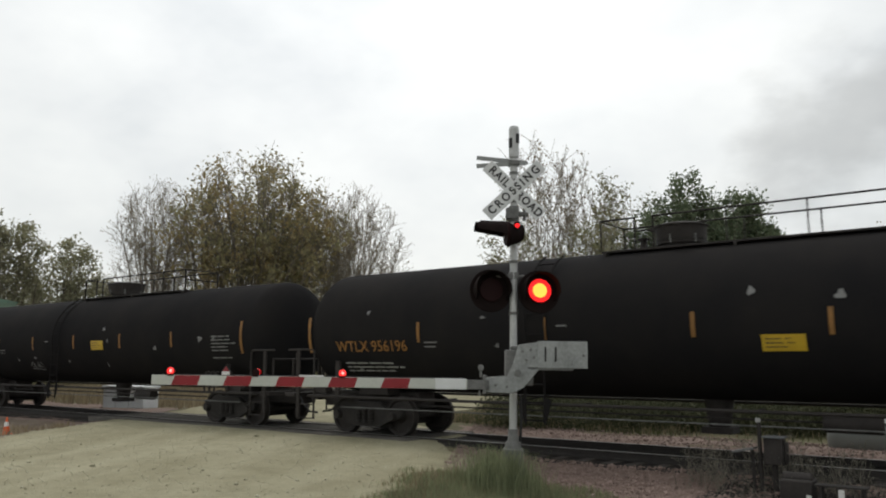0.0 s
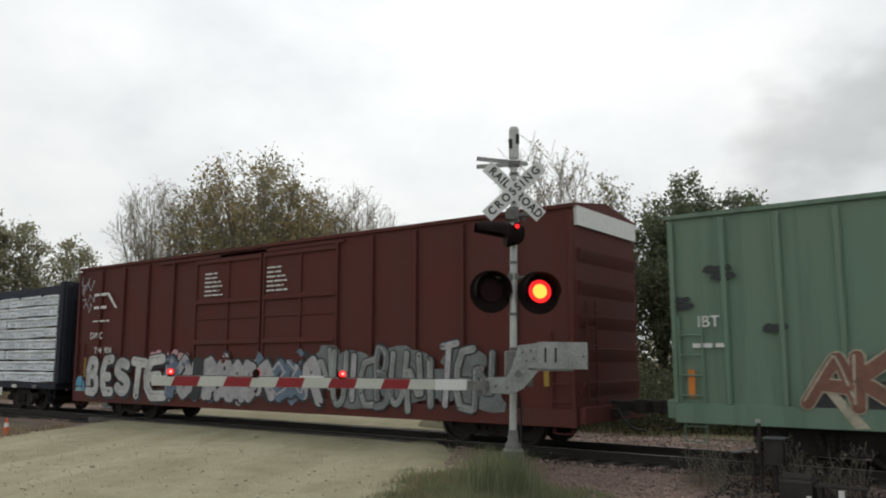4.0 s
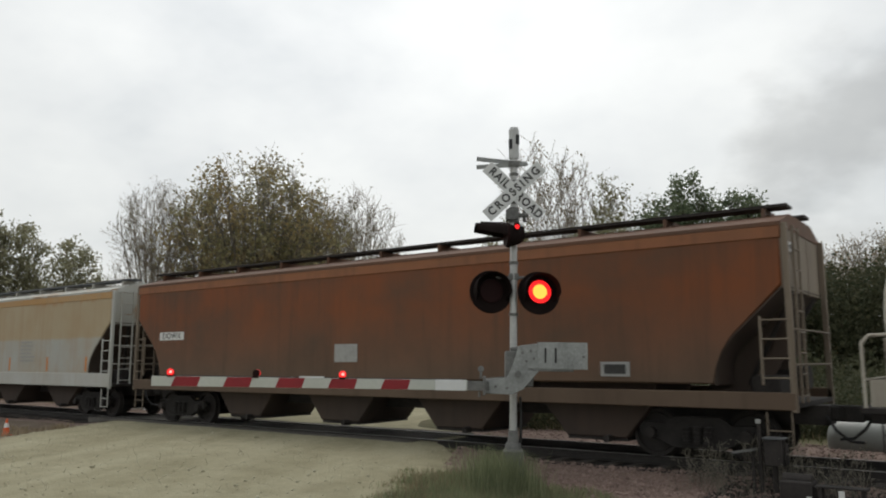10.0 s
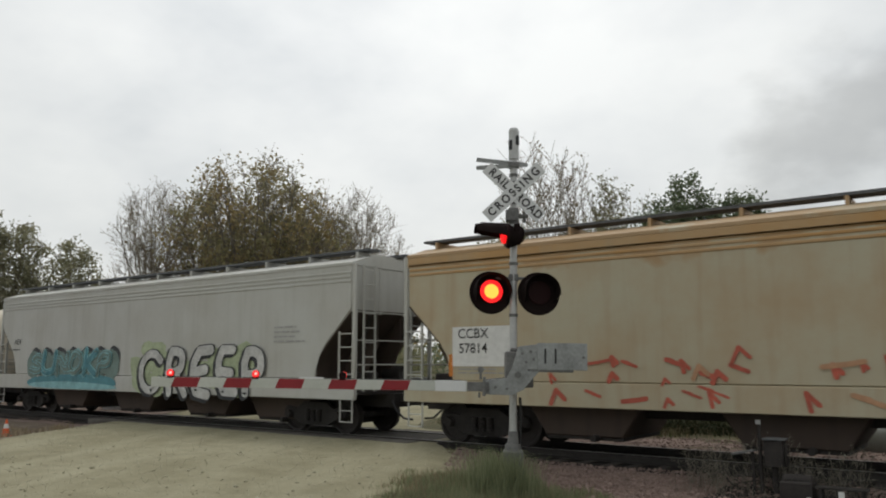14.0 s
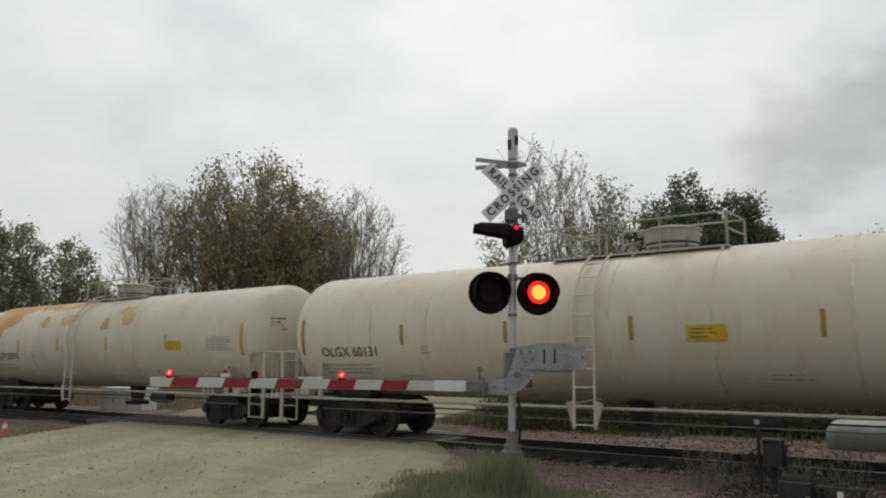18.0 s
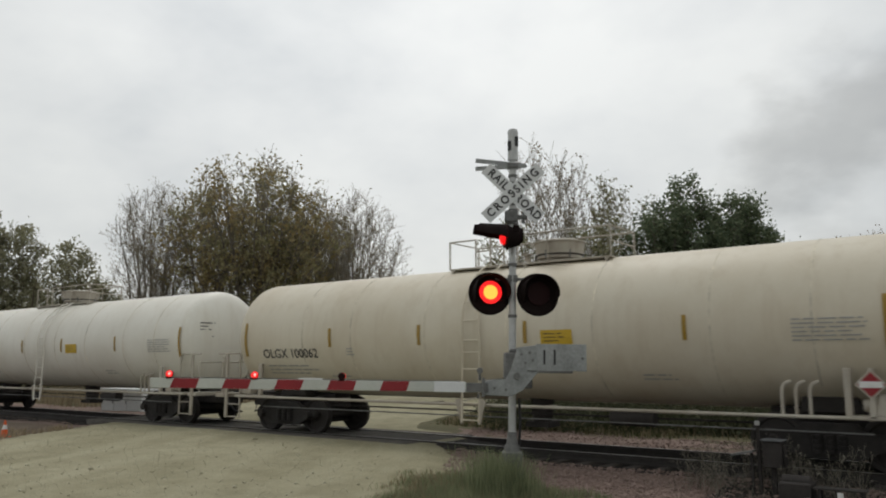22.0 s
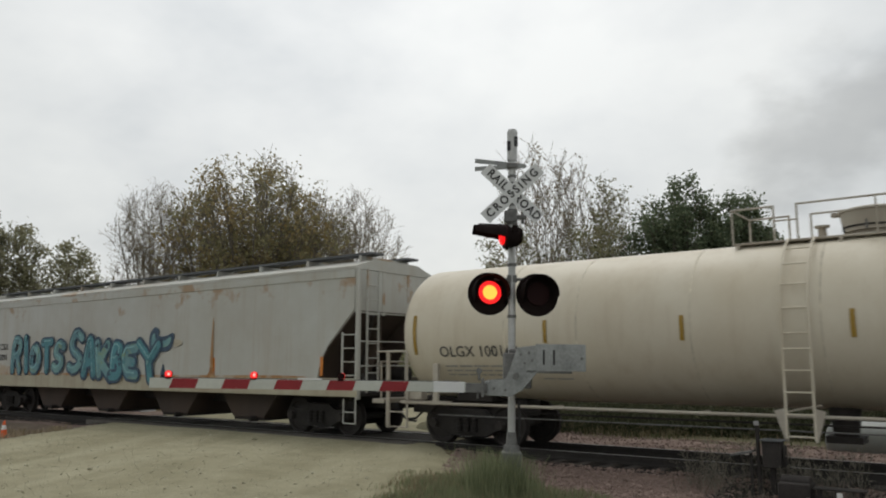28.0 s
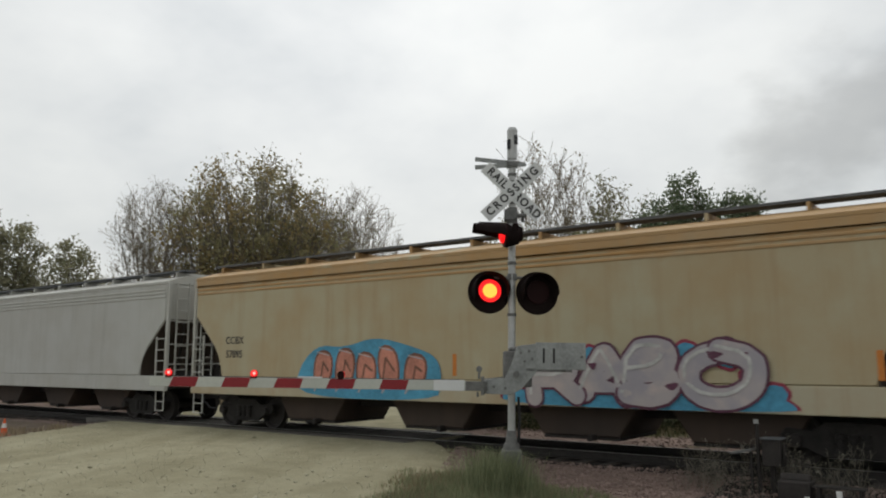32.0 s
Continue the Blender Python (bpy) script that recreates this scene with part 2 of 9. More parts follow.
M_HOP_TAN = paint("tan_grey_hopper", (0.39, 0.32, 0.205), (0.35, 0.24, 0.125), 0.6, 0.6, 0.38, run_col=(0.30, 0.16, 0.07), rust=(0.37, 0.19, 0.07), rust_amt=0.11, rust_z=(2.9, 4.2), split=(2.62, (0.38, 0.40, 0.375), 0.05))
M_HOP_TANLOW = paint("tan_hopper_paint", (0.39, 0.32, 0.205), (0.35, 0.24, 0.125), 0.6, 0.6, 0.38, run_col=(0.30, 0.16, 0.07))
M_HOP_CREAM = paint("cream_hopper", (0.425, 0.395, 0.29), (0.38, 0.27, 0.155), 0.75, 0.6, 0.36, run_col=(0.30, 0.18, 0.09), rust=(0.37, 0.235, 0.115), rust_amt=0.11, rust_z=(2.2, 4.3))
M_HOP_YEL = paint("ochre_cream_hopper", (0.415, 0.375, 0.255), (0.38, 0.27, 0.14), 0.75, 0.6, 0.36, run_col=(0.30, 0.18, 0.08), rust=(0.39, 0.23, 0.09), rust_amt=0.12, rust_z=(2.7, 4.3))
M_HOP_GREY = paint("pale_grey_hopper", (0.45, 0.455, 0.43), (0.32, 0.29, 0.235), 0.4, 0.55, 0.3)
M_HOP_LG = paint("light_grey_hopper", (0.44, 0.45, 0.425), (0.32, 0.29, 0.235), 0.5, 0.55, 0.35, run_col=(0.30, 0.21, 0.12), rust=(0.30, 0.19, 0.10), rust_amt=-0.07, rust_z=(1.6, 3.4))
M_HOP_AQ = paint("pale_aqua_hopper", (0.50, 0.585, 0.555), (0.38, 0.41, 0.37), 0.3, 0.55, 0.25)
M_SILL_B = paint("stained_beige_sill", (0.41, 0.39, 0.295), (0.25, 0.19, 0.13), 0.65, 0.65, 0.5)
M_RUSTBAND = paint("rust_stained_top", (0.42, 0.24, 0.09), (0.43, 0.34, 0.22), 0.6, 0.7, 0.45)
M_HOP_RUSTTOP = paint("orange_brown_chord", (0.27, 0.105, 0.045), (0.14, 0.07, 0.04), 0.6, 0.7, 0.5)
M_HOP_RUSTDARK = paint("dark_rust_trim", (0.125, 0.060, 0.034), (0.085, 0.055, 0.04), 0.6, 0.75, 0.5)
M_DARKSTEEL = plain("dark_car_steel", (0.024, 0.020, 0.018), 0.85, 0.0, 0.5, 3, 0.2)
# rusty brown taken darker for the shade under the hopper cars
M_POCKET = paint("shaded_rusty_pocket", (0.068, 0.047, 0.036), (0.045, 0.036, 0.031), 0.7, 0.8, 0.5)
M_GREEN = paint("green_boxcar", (0.128, 0.215, 0.158), (0.155, 0.178, 0.135), 0.55, 0.65, 0.6, run_col=(0.045, 0.072, 0.055))
M_OXIDE = paint("oxide_red_boxcar", (0.098, 0.026, 0.022), (0.075, 0.040, 0.034), 0.5, 0.75, 0.35, gloss=0.2)
M_NAVY = plain("navy_beam_paint", (0.009, 0.012, 0.022), 0.85, 0, 0.35, 3)
M_YELLOW = plain("yellow_marking", (0.30, 0.185, 0.022), 0.5, 0, 0.2, 4)
M_AMBER = plain("amber_marking", (0.46, 0.25, 0.025), 0.5, 0, 0.2, 4)
M_FADED_Y = plain("faded_amber_marking", (0.22, 0.105, 0.022), 0.6, 0, 0.4, 5)
M_DULL_W = plain("dulled_white_lettering", (0.17, 0.17, 0.165), 0.7, 0, 0.3, 9)
M_PLACARD = plain("yellow_placard", (0.50, 0.33, 0.022), 0.5, 0, 0.15, 4)
M_ORANGE = plain("orange_reflector", (0.52, 0.17, 0.02), 0.5, 0, 0.2, 4)
M_INK = plain("black_lettering", (0.025, 0.024, 0.024), 0.6, 0, 0.3, 9)
M_INK_W = plain("white_lettering", (0.62, 0.62, 0.60), 0.6, 0, 0.12, 9)
M_INK_D = plain("dulled_black_lettering", (0.075, 0.072, 0.07), 0.7, 0, 0.4, 9)
M_INK_S = plain("thin_dark_print", (0.13, 0.125, 0.12), 0.7, 0, 0.3, 9)
M_INK_M = plain("dark_grey_print", (0.11, 0.11, 0.11), 0.7, 0, 0.3, 9)
M_OLIVE_Y = plain("brownish_yellow_print", (0.24, 0.15, 0.02), 0.6, 0, 0.3, 9)
M_RUNS = plain("rusty_runs", (0.33, 0.21, 0.12), 0.8, 0, 0.4, 5)
M_INK_G = plain("grey_lettering", (0.30, 0.30, 0.29), 0.6, 0, 0.2, 9)
M_INK_O = plain("orange_lettering", (0.23, 0.105, 0.02), 0.6, 0, 0.2, 9)
M_BARK = plain("tree_bark", (0.15, 0.13, 0.105), 0.9, 0, 0.35, 3)
M_CONE = plain("cone_orange", (0.62, 0.10, 0.02), 0.6, 0, 0.1, 6)
M_BOARD = plain("running_board", (0.10, 0.105, 0.11), 0.7, 0.2, 0.35, 4)
M_CONCRETE = plain("concrete", (0.145, 0.15, 0.13), 0.9, 0, 0.2, 4, 0.3)
M_CASE = plain("white_case_paint", (0.68, 0.70, 0.71), 0.5, 0, 0.08, 3)
M_PROPANE = plain("grey_white_tank_paint", (0.22, 0.235, 0.22), 0.4, 0, 0.12, 2)


def wrap_material():
    """White lumber wrap: grey-blue print in rows, wrinkles with painted highlights and shade, tonal patches."""
    m, nt, nd, lk, bsdf = node_material("white_lumber_wrap")
    vec, raw = obj_coords(nt)
    sep = nd.new("ShaderNodeSeparateXYZ")
    lk.new(raw, sep.inputs[0])
    # a printed line low on each pack: a word, a small mark, a word
    row = math_node(nt, "ABSOLUTE", math_node(nt, "SUBTRACT", sep.outputs["Z"], 0.15), 0.0)
    inrow = ramp01(nt, row, 0.042, 0.026)
    at = math_node(nt, "FRACT", math_node(nt, "MULTIPLY", math_node(nt, "ADD", sep.outputs["X"], 50.0), 1.16), 0.0)
    word = math_node(nt, "MULTIPLY", ramp01(nt, at, 0.06, 0.08), ramp01(nt, at, 0.60, 0.58))
    mark = math_node(nt, "MULTIPLY", ramp01(nt, at, 0.78, 0.80), ramp01(nt, at, 0.87, 0.85))
    letters, _ = obj_coords(nt, (1.0, 0.0, 0.4))
    brk = ramp01(nt, noise_node(nt, letters, 22.0, 1), 0.30, 0.52)
    ink = math_node(nt, "MULTIPLY", math_node(nt, "MULTIPLY", inrow, word), brk)
    square = math_node(nt, "MULTIPLY", ramp01(nt, row, 0.075, 0.060), mark)
    # fold of the sheet near the top edge, its shadow painted as a grey line
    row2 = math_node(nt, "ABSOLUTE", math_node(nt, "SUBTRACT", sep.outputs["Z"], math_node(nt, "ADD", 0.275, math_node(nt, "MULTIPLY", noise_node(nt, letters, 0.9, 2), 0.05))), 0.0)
    fold_shade = math_node(nt, "MULTIPLY", ramp01(nt, row2, 0.026, 0.012), ramp01(nt, noise_node(nt, letters, 1.3, 2), 0.30, 0.44))
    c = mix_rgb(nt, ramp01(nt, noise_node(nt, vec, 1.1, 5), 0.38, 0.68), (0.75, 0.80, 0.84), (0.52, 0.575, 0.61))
    c = mix_rgb(nt, math_node(nt, "MULTIPLY", fold_shade, 0.75), c, (0.16, 0.20, 0.19))
    c = mix_rgb(nt, math_node(nt, "MULTIPLY", square, 0.55), c, (0.17, 0.21, 0.23))
    c = mix_rgb(nt, math_node(nt, "MULTIPLY", ink, 0.70), c, (0.13, 0.20, 0.32))
    # highlights on creases painted near white, shade in tucks painted grey
    crease_shine, _ = obj_coords(nt, (0.35, 1, 4.0))
    c = mix_rgb(nt, math_node(nt, "MULTIPLY", ramp01(nt, noise_node(nt, crease_shine, 6.5, 4), 0.57, 0.62), 0.85), c, (0.92, 0.95, 0.97))
    tuck_shade, _ = obj_coords(nt, (0.25, 1, 5.0))
    c = mix_rgb(nt, math_node(nt, "MULTIPLY", ramp01(nt, noise_node(nt, tuck_shade, 9.0, 3), 0.60, 0.65), 0.6), c, (0.34, 0.40, 0.41))
    lk.new(c, bsdf.inputs["Base Color"])
    bsdf.inputs["Roughness"].default_value = 0.35
    wv, _ = obj_coords(nt, (0.5, 1, 3.0))
    add_bump(nt, bsdf, noise_node(nt, wv, 3.0, 6), 0.9, 0.10)
    return m


M_WRAP = wrap_material()

# ================= mesh helpers =================
def box(bm, x0, x1, y0, y1, z0, z1):
    vs = [bm.verts.new((x, y, z)) for x in (x0, x1) for y in (y0, y1) for z in (z0, z1)]
    for q in ((0, 1, 3, 2), (4, 6, 7, 5), (0, 4, 5, 1), (2, 3, 7, 6), (0, 2, 6, 4), (1, 5, 7, 3)):
        bm.faces.new([vs[i] for i in q])


def rod(bm, p0, p1, r0, r1=None, n=8):
    """A capped, tapered rod from p0 to p1."""
    p0, p1 = Vector(p0), Vector(p1)
    r1 = r0 if r1 is None else r1
    d = (p1 - p0).normalized()
    a = d.orthogonal().normalized()
    b = d.cross(a)
    rings = []
    for p, r in ((p0, r0), (p1, r1)):
        rings.append([bm.verts.new(p + (a * math.cos(2 * math.pi * i / n) + b * math.sin(2 * math.pi * i / n)) * r) for i in range(n)])
    for i in range(n):
        j = (i + 1) % n
        bm.faces.new((rings[0][i], rings[0][j], rings[1][j], rings[1][i]))
    bm.faces.new(rings[0][::-1])
    bm.faces.new(rings[1])


def pipe(bm, pts, r, n=6):
    """A bent tube in one piece, with mitred corners."""
    pts = [Vector(p) for p in pts]
    dirs = [(b - a).normalized() for a, b in zip(pts, pts[1:])]
    side = dirs[0].orthogonal().normalized()
    rings = []
    for k, p in enumerate(pts):
        d0, d1 = dirs[max(0, k - 1)], dirs[min(k, len(dirs) - 1)]
        t = (d0 + d1).normalized()
        if k > 0:
            side = (d0.rotation_difference(d1).to_matrix() @ side) if k < len(dirs) else side
        s1 = (side - t * side.dot(t)).normalized()
        s2 = t.cross(s1)
        stretch = 1 / max(0.5, t.dot(d1))
        rings.append([bm.verts.new(p + (s1 * math.cos(6.28319 * i / n) + s2 * math.sin(6.28319 * i / n)) * r * (stretch if 0 < k < len(pts) - 1 else 1)) for i in range(n)])
    for a, b in zip(rings, rings[1:]):
        for i in range(n):
            j = (i + 1) % n
            bm.faces.new((a[i], a[j], b[j], b[i]))
    bm.faces.new(rings[0][::-1])
    bm.faces.new(rings[-1])


def extrude_poly(bm, pts, y0, y1):
    """A polygon in x, z drawn out from y0 to y1."""
    a = [bm.verts.new((x, y0, z)) for x, z in pts]
    b = [bm.verts.new((x, y1, z)) for x, z in pts]
    n = len(pts)
    bm.faces.new(a)
    bm.faces.new(b[::-1])
    for i in range(n):
        j = (i + 1) % n
        bm.faces.new((a[j], a[i], b[i], b[j]))


def lathe_x(bm, prof, zc, n=40, yc=0.0):
    """A body of revolution about an axis along x; prof: x, radius."""
    rings = []
    for x, r in prof:
        if r < 1e-4:
            rings.append([bm.verts.new((x, yc, zc))])
        else:
            rings.append([bm.verts.new((x, yc + r * math.cos(2 * math.pi * i / n), zc + r * math.sin(2 * math.pi * i / n))) for i in range(n)])
    for a, b in zip(rings, rings[1:]):
        for i in range(n):
            j = (i + 1) % n
            if len(a) == 1:
                bm.faces.new((a[0], b[j], b[i]))
            elif len(b) == 1:
                bm.faces.new((a[i], a[j], b[0]))
            else:
                bm.faces.new((a[i], a[j], b[j], b[i]))


def finish(bm, name, mats, smooth=True, bevel=0.0, sharp=38):
    if bevel:
        bmesh.ops.bevel(bm, geom=bm.edges[:], offset=bevel, segments=1, affect="EDGES", clamp_overlap=True)
    bmesh.ops.recalc_face_normals(bm, faces=bm.faces[:])
    me = bpy.data.meshes.new(name)
    bm.to_mesh(me)
    bm.free()
    for m in mats if isinstance(mats, (list, tuple)) else [mats]:
        me.materials.append(m)
    if smooth:
        me.polygons.foreach_set("use_smooth", [True] * len(me.polygons))
        me.set_sharp_from_angle(angle=radians(sharp))
    return me


MESHES = {}


def mesh(key, build, mats, bevel=0.0, smooth=True, sharp=38):
    """A mesh built once and shared under its key."""
    if key not in MESHES:
        bm = bmesh.new()
        build(bm)
        MESHES[key] = finish(bm, str(key if isinstance(key, str) else key[0]), mats, smooth, bevel, sharp)
    return MESHES[key]


def part(name, data, parent, label="", at=None):
    ob = new(name, data)
    ob.parent = parent
    if at is not None:
        ob.matrix_basis = at
    if label:
        tagged(ob, label)
    return ob


def made(name, build, mat, parent, label="", bevel=0.0, at=None, smooth=True):
    bm = bmesh.new()
    build(bm)
    return part(name, finish(bm, name, mat, smooth, bevel), parent, label, at)


def text_mesh(words, height, mat, align="CENTER", squeeze=1.0, bold=0.0, spacing=1.0):
    """Lettering in the built-in font, upright in the x-z plane, facing -y, centred on its own middle."""
    cu = bpy.data.curves.new("letters", "FONT")
    cu.body, cu.align_x, cu.align_y = words, align, "CENTER"
    cu.size, cu.offset, cu.resolution_u, cu.space_character = height / 0.70, bold, 3, spacing
    tmp = new("letters", cu)
    dg = bpy.context.evaluated_depsgraph_get()
    me = bpy.data.meshes.new_from_object(tmp.evaluated_get(dg))
    bpy.data.objects.remove(tmp)
    bpy.data.curves.remove(cu)
    for v in me.vertices:
        x, y = v.co.x * squeeze, v.co.y
        v.co = (x, 0.0, y)
    me.materials.clear()
    me.materials.append(mat)
    return me


def wrap_on_tank(me, x, z, radius, zc, lift=0.016):
    """Bends a flat x-z mesh on to the near side of a tank of that radius, middle height z."""
    a0 = math.asin(max(-1, min(1, (z - zc) / radius)))
    for v in me.vertices:
        a = a0 + v.co.z / radius
        v.co = (x + v.co.x, -(radius + lift) * math.cos(a) + v.co.y, zc + (radius + lift) * math.sin(a))
    return me


def panel_mesh(w, h, mat, nz=6, thick=0.004):
    bm = bmesh.new()
    rows = [[bm.verts.new((x, y, -h / 2 + h * i / nz)) for x, y in ((-w / 2, 0.0), (w / 2, 0.0), (w / 2, -thick), (-w / 2, -thick))] for i in range(nz + 1)]
    for a, b in zip(rows, rows[1:]):
        for i in range(4):
            j = (i + 1) % 4
            bm.faces.new((a[i], a[j], b[j], b[i]))
    bm.faces.new(rows[0][::-1])
    bm.faces.new(rows[-1])
    return finish(bm, "panel", mat, smooth=False)


def bars_mesh(w, h, rows, mat, seed=0, fill=0.85):
    """Rows of small print that cannot be read: plain bars."""
    rng = random.Random(seed)
    bm = bmesh.new()
    for i in range(rows):
        z = h / 2 - h * (i + 0.5) / rows
        x = -w / 2
        end = -w / 2 + w * rng.uniform(fill - 0.25, 1.0)
        while x < end - 0.04:
            l = min(rng.uniform(0.12, 0.4), end - x)
            box(bm, x, x + l, -0.004, 0, z - h / rows * 0.17, z + h / rows * 0.17)
            x += l + 0.05
    return finish(bm, "bars", mat, smooth=False)


def soup(name, verts, faces, mat):
    me = bpy.data.meshes.new(name)
    me.from_pydata(verts, [], faces)
    me.materials.append(mat)
    return me


def array_mesh(name, verts, quads, mat):
    """A mesh from numpy arrays of corners and four-cornered (or three-cornered) faces."""
    me = bpy.data.meshes.new(name)
    k = quads.shape[1]
    me.vertices.add(len(verts))
    me.vertices.foreach_set("co", np.asarray(verts, dtype=np.float32).ravel())
    me.loops.add(quads.size)
    me.loops.foreach_set("vertex_index", quads.astype(np.int32).ravel())
    me.polygons.add(len(quads))
    me.polygons.foreach_set("loop_start", np.arange(0, quads.size, k, dtype=np.int32))
    me.update(calc_edges=True)
    me.materials.append(mat)
    return me


# ================= ground, road, track =================
ROAD_DIR = Vector((-0.51, 0.86))
ROAD_SIDE = Vector((0.86, 0.51))
ROAD_AT = Vector((-9.9, 12.6))      # a point on the road's right edge
ROAD_WIDE = 10.6


def road_offset(x, y):
    """How far a place lies outside the road (negative inside)."""
    d = (x - ROAD_AT.x) * ROAD_SIDE.x + (y - ROAD_AT.y) * ROAD_SIDE.y
    return max(d, -ROAD_WIDE - d)


def smooth01(a):
    a = max(0.0, min(1.0, a))
    return a * a * (3 - 2 * a)


def ground_z(x, y):
    far = abs(y - TRACK_Y)
    base = -0.34 + 0.06 * smooth01((far - 3.5) / 6)
    if y < TRACK_Y:
        base += 0.22 * smooth01((6.0 - y) / 6)
    bed = -0.205 if far < 1.35 else -0.205 - 0.13 * (far - 1.35)
    if y > TRACK_Y:
        base = -0.09 - 0.10 * smooth01((far - 4.5) / 4)
        bed = -0.205 if far < 1.3 else -0.205 + 0.14 * smooth01((far - 1.3) / 0.8)
        base = bed if far < 2.1 else base
    z = max(base, bed) if y < TRACK_Y else base
    z += 0.05 * noise.noise(Vector((x * 0.35, y * 0.35, 0.3))) + 0.02 * noise.noise(Vector((x * 1.7, y * 1.7, 4)))
    k = smooth01(1 - road_offset(x, y) / 2.6)
    road = -0.05 + 0.012 * noise.noise(Vector((x * 0.5, y * 0.5, 9)))
    if far > 12 and y > TRACK_Y:
        road -= 0.004 * (far - 12)
    return z * (1 - k) + road * k


def grid_sheet(name, xs, ys, mat, lift=0.0, keep=None):
    verts, faces, ids = [], [], {}
    for i, x in enumerate(xs):
        for j, y in enumerate(ys):
            ids[i, j] = len(verts)
            verts.append((x, y, ground_z(x, y) + lift))
    for i in range(len(xs) - 1):
        for j in range(len(ys) - 1):
            if keep is None or keep((xs[i] + xs[i + 1]) / 2, (ys[j] + ys[j + 1]) / 2):
                faces.append((ids[i, j], ids[i + 1, j], ids[i + 1, j + 1], ids[i, j + 1]))
    me = soup(name, verts, faces, mat)
    me.polygons.foreach_set("use_smooth", [True] * len(me.polygons))
    return me


def spread(lo, hi, fine_lo, fine_hi, step, coarse):
    a = [lo + coarse * i for i in range(int((fine_lo - lo) / coarse) + 1)]
    b = list(np.arange(fine_lo, fine_hi, step))
    c = [fine_hi + coarse * i for i in range(int((hi - fine_hi) / coarse) + 1)]
    out = []
    for v in a + b + c:
        if not out or v > out[-1] + 1e-3:
            out.append(float(v))
    return out


gx = spread(-1500, 1500, -48, 12, 0.4, 50)
gy = spread(-600, 2200, -4, 40, 0.4, 50)
ground = tagged(new("ground", grid_sheet("ground", gx, gy, M_EARTH)), "rough grassy earth either side of the railway", "ground", kind="structure")


def fitted_sheet(name, us, vs, place, mat, lift):
    """A ground-hugging sheet whose corners are given by place(u, v)."""
    verts, faces, n = [], [], len(vs)
    for u in us:
        for v in vs:
            x, y = place(u, v)
            verts.append((x, y, ground_z(x, y) + lift))
    for i in range(len(us) - 1):
        for j in range(n - 1):
            faces.append((i * n + j, i * n + j + 1, (i + 1) * n + j + 1, (i + 1) * n + j))
    me = soup(name, verts, faces, mat)
    me.polygons.foreach_set("use_smooth", [True] * len(me.polygons))
    return me


edge_wave = lambda x, y: 0.5 * noise.noise(Vector((x * 0.45, y * 0.45, 2))) + 0.22 * noise.noise(Vector((x * 1.9, y * 1.9, 5)))


def road_place(u, v):
    """u runs 0 to 1 across the road, v metres along it; the edges wander, and a gravelled corner widens it before the track."""
    c = ROAD_AT + ROAD_DIR * v
    wide = 1.35 * smooth01((v + 4.6) / 1.2) * smooth01((0.6 - v) / 1.0)
    # beyond the track the right edge draws in, then swings out again
    beyond = -1.45 * smooth01((v - 4.6) / 2.4) * smooth01((17.0 - v) / 9.0) + 0.10 * max(0.0, v - 13.0)
    r = 0.35 + wide + beyond - edge_wave(c.x, c.y) * (0.4 if v > 4 else 1.0)
    l = -ROAD_WIDE - 0.35 + edge_wave(c.x + 9, c.y)
    p = c + ROAD_SIDE * (l + (r - l) * u)
    return p.x, p.y


road = tagged(new("road", fitted_sheet("road", [i / 56 for i in range(57)], [-24 + 0.25 * i for i in range(289)], road_place, M_GRAVEL, 0.014)),
              "pale sandy gravel road over a level crossing", "road", kind="structure")
soil = tagged(new("roadside_soil", grid_sheet("soil", [float(v) for v in np.arange(-60, -19, 0.4)], [float(v) for v in np.arange(7.0, 14.2, 0.4)], M_SOIL, 0.010,
              lambda x, y: road_offset(x, y) + edge_wave(x, y) > -0.1)), "bare brown soil beside the track", "soil", kind="structure")


def ballast_place(side):
    def place(u, v):
        y = TRACK_Y + (v * 3.3 if v > 0 else v * (4.4 if side > 0 else 3.3))
        edge = ROAD_AT.x + (0.7 - (y - ROAD_AT.y) * ROAD_SIDE.y) / ROAD_SIDE.x
        if side < 0:
            edge = ROAD_AT.x + (-ROAD_WIDE - 0.7 - (y - ROAD_AT.y) * ROAD_SIDE.y) / ROAD_SIDE.x
        edge += edge_wave(edge, y) * 1.1
        x = edge + (26 - edge if side > 0 else -62 - edge) * u
        return x, y + v * abs(v) * edge_wave(x, y) * 1.3
    return place


ballast = tagged(new("ballast", fitted_sheet("ballast", [(i / 90) ** 1.3 for i in range(91)], [-1 + i / 15 for i in range(31)], ballast_place(1), M_BALLAST, 0.006)),
                 "reddish crushed stone ballast along the track", "ballast", kind="structure")
far_ballast = tagged(new("ballast", fitted_sheet("ballast", [(i / 90) ** 1.3 for i in range(91)], [-1 + i / 15 for i in range(31)], ballast_place(-1), M_BALLAST, 0.006)),
                 "reddish crushed stone ballast along the track", "ballast", kind="structure")
# shadow beside the rails and tie ends is in this sheet's colour
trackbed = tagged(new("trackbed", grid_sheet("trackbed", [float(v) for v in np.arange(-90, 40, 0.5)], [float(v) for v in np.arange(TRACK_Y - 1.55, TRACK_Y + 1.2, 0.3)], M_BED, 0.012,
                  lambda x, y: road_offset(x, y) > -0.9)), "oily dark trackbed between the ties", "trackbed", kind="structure")



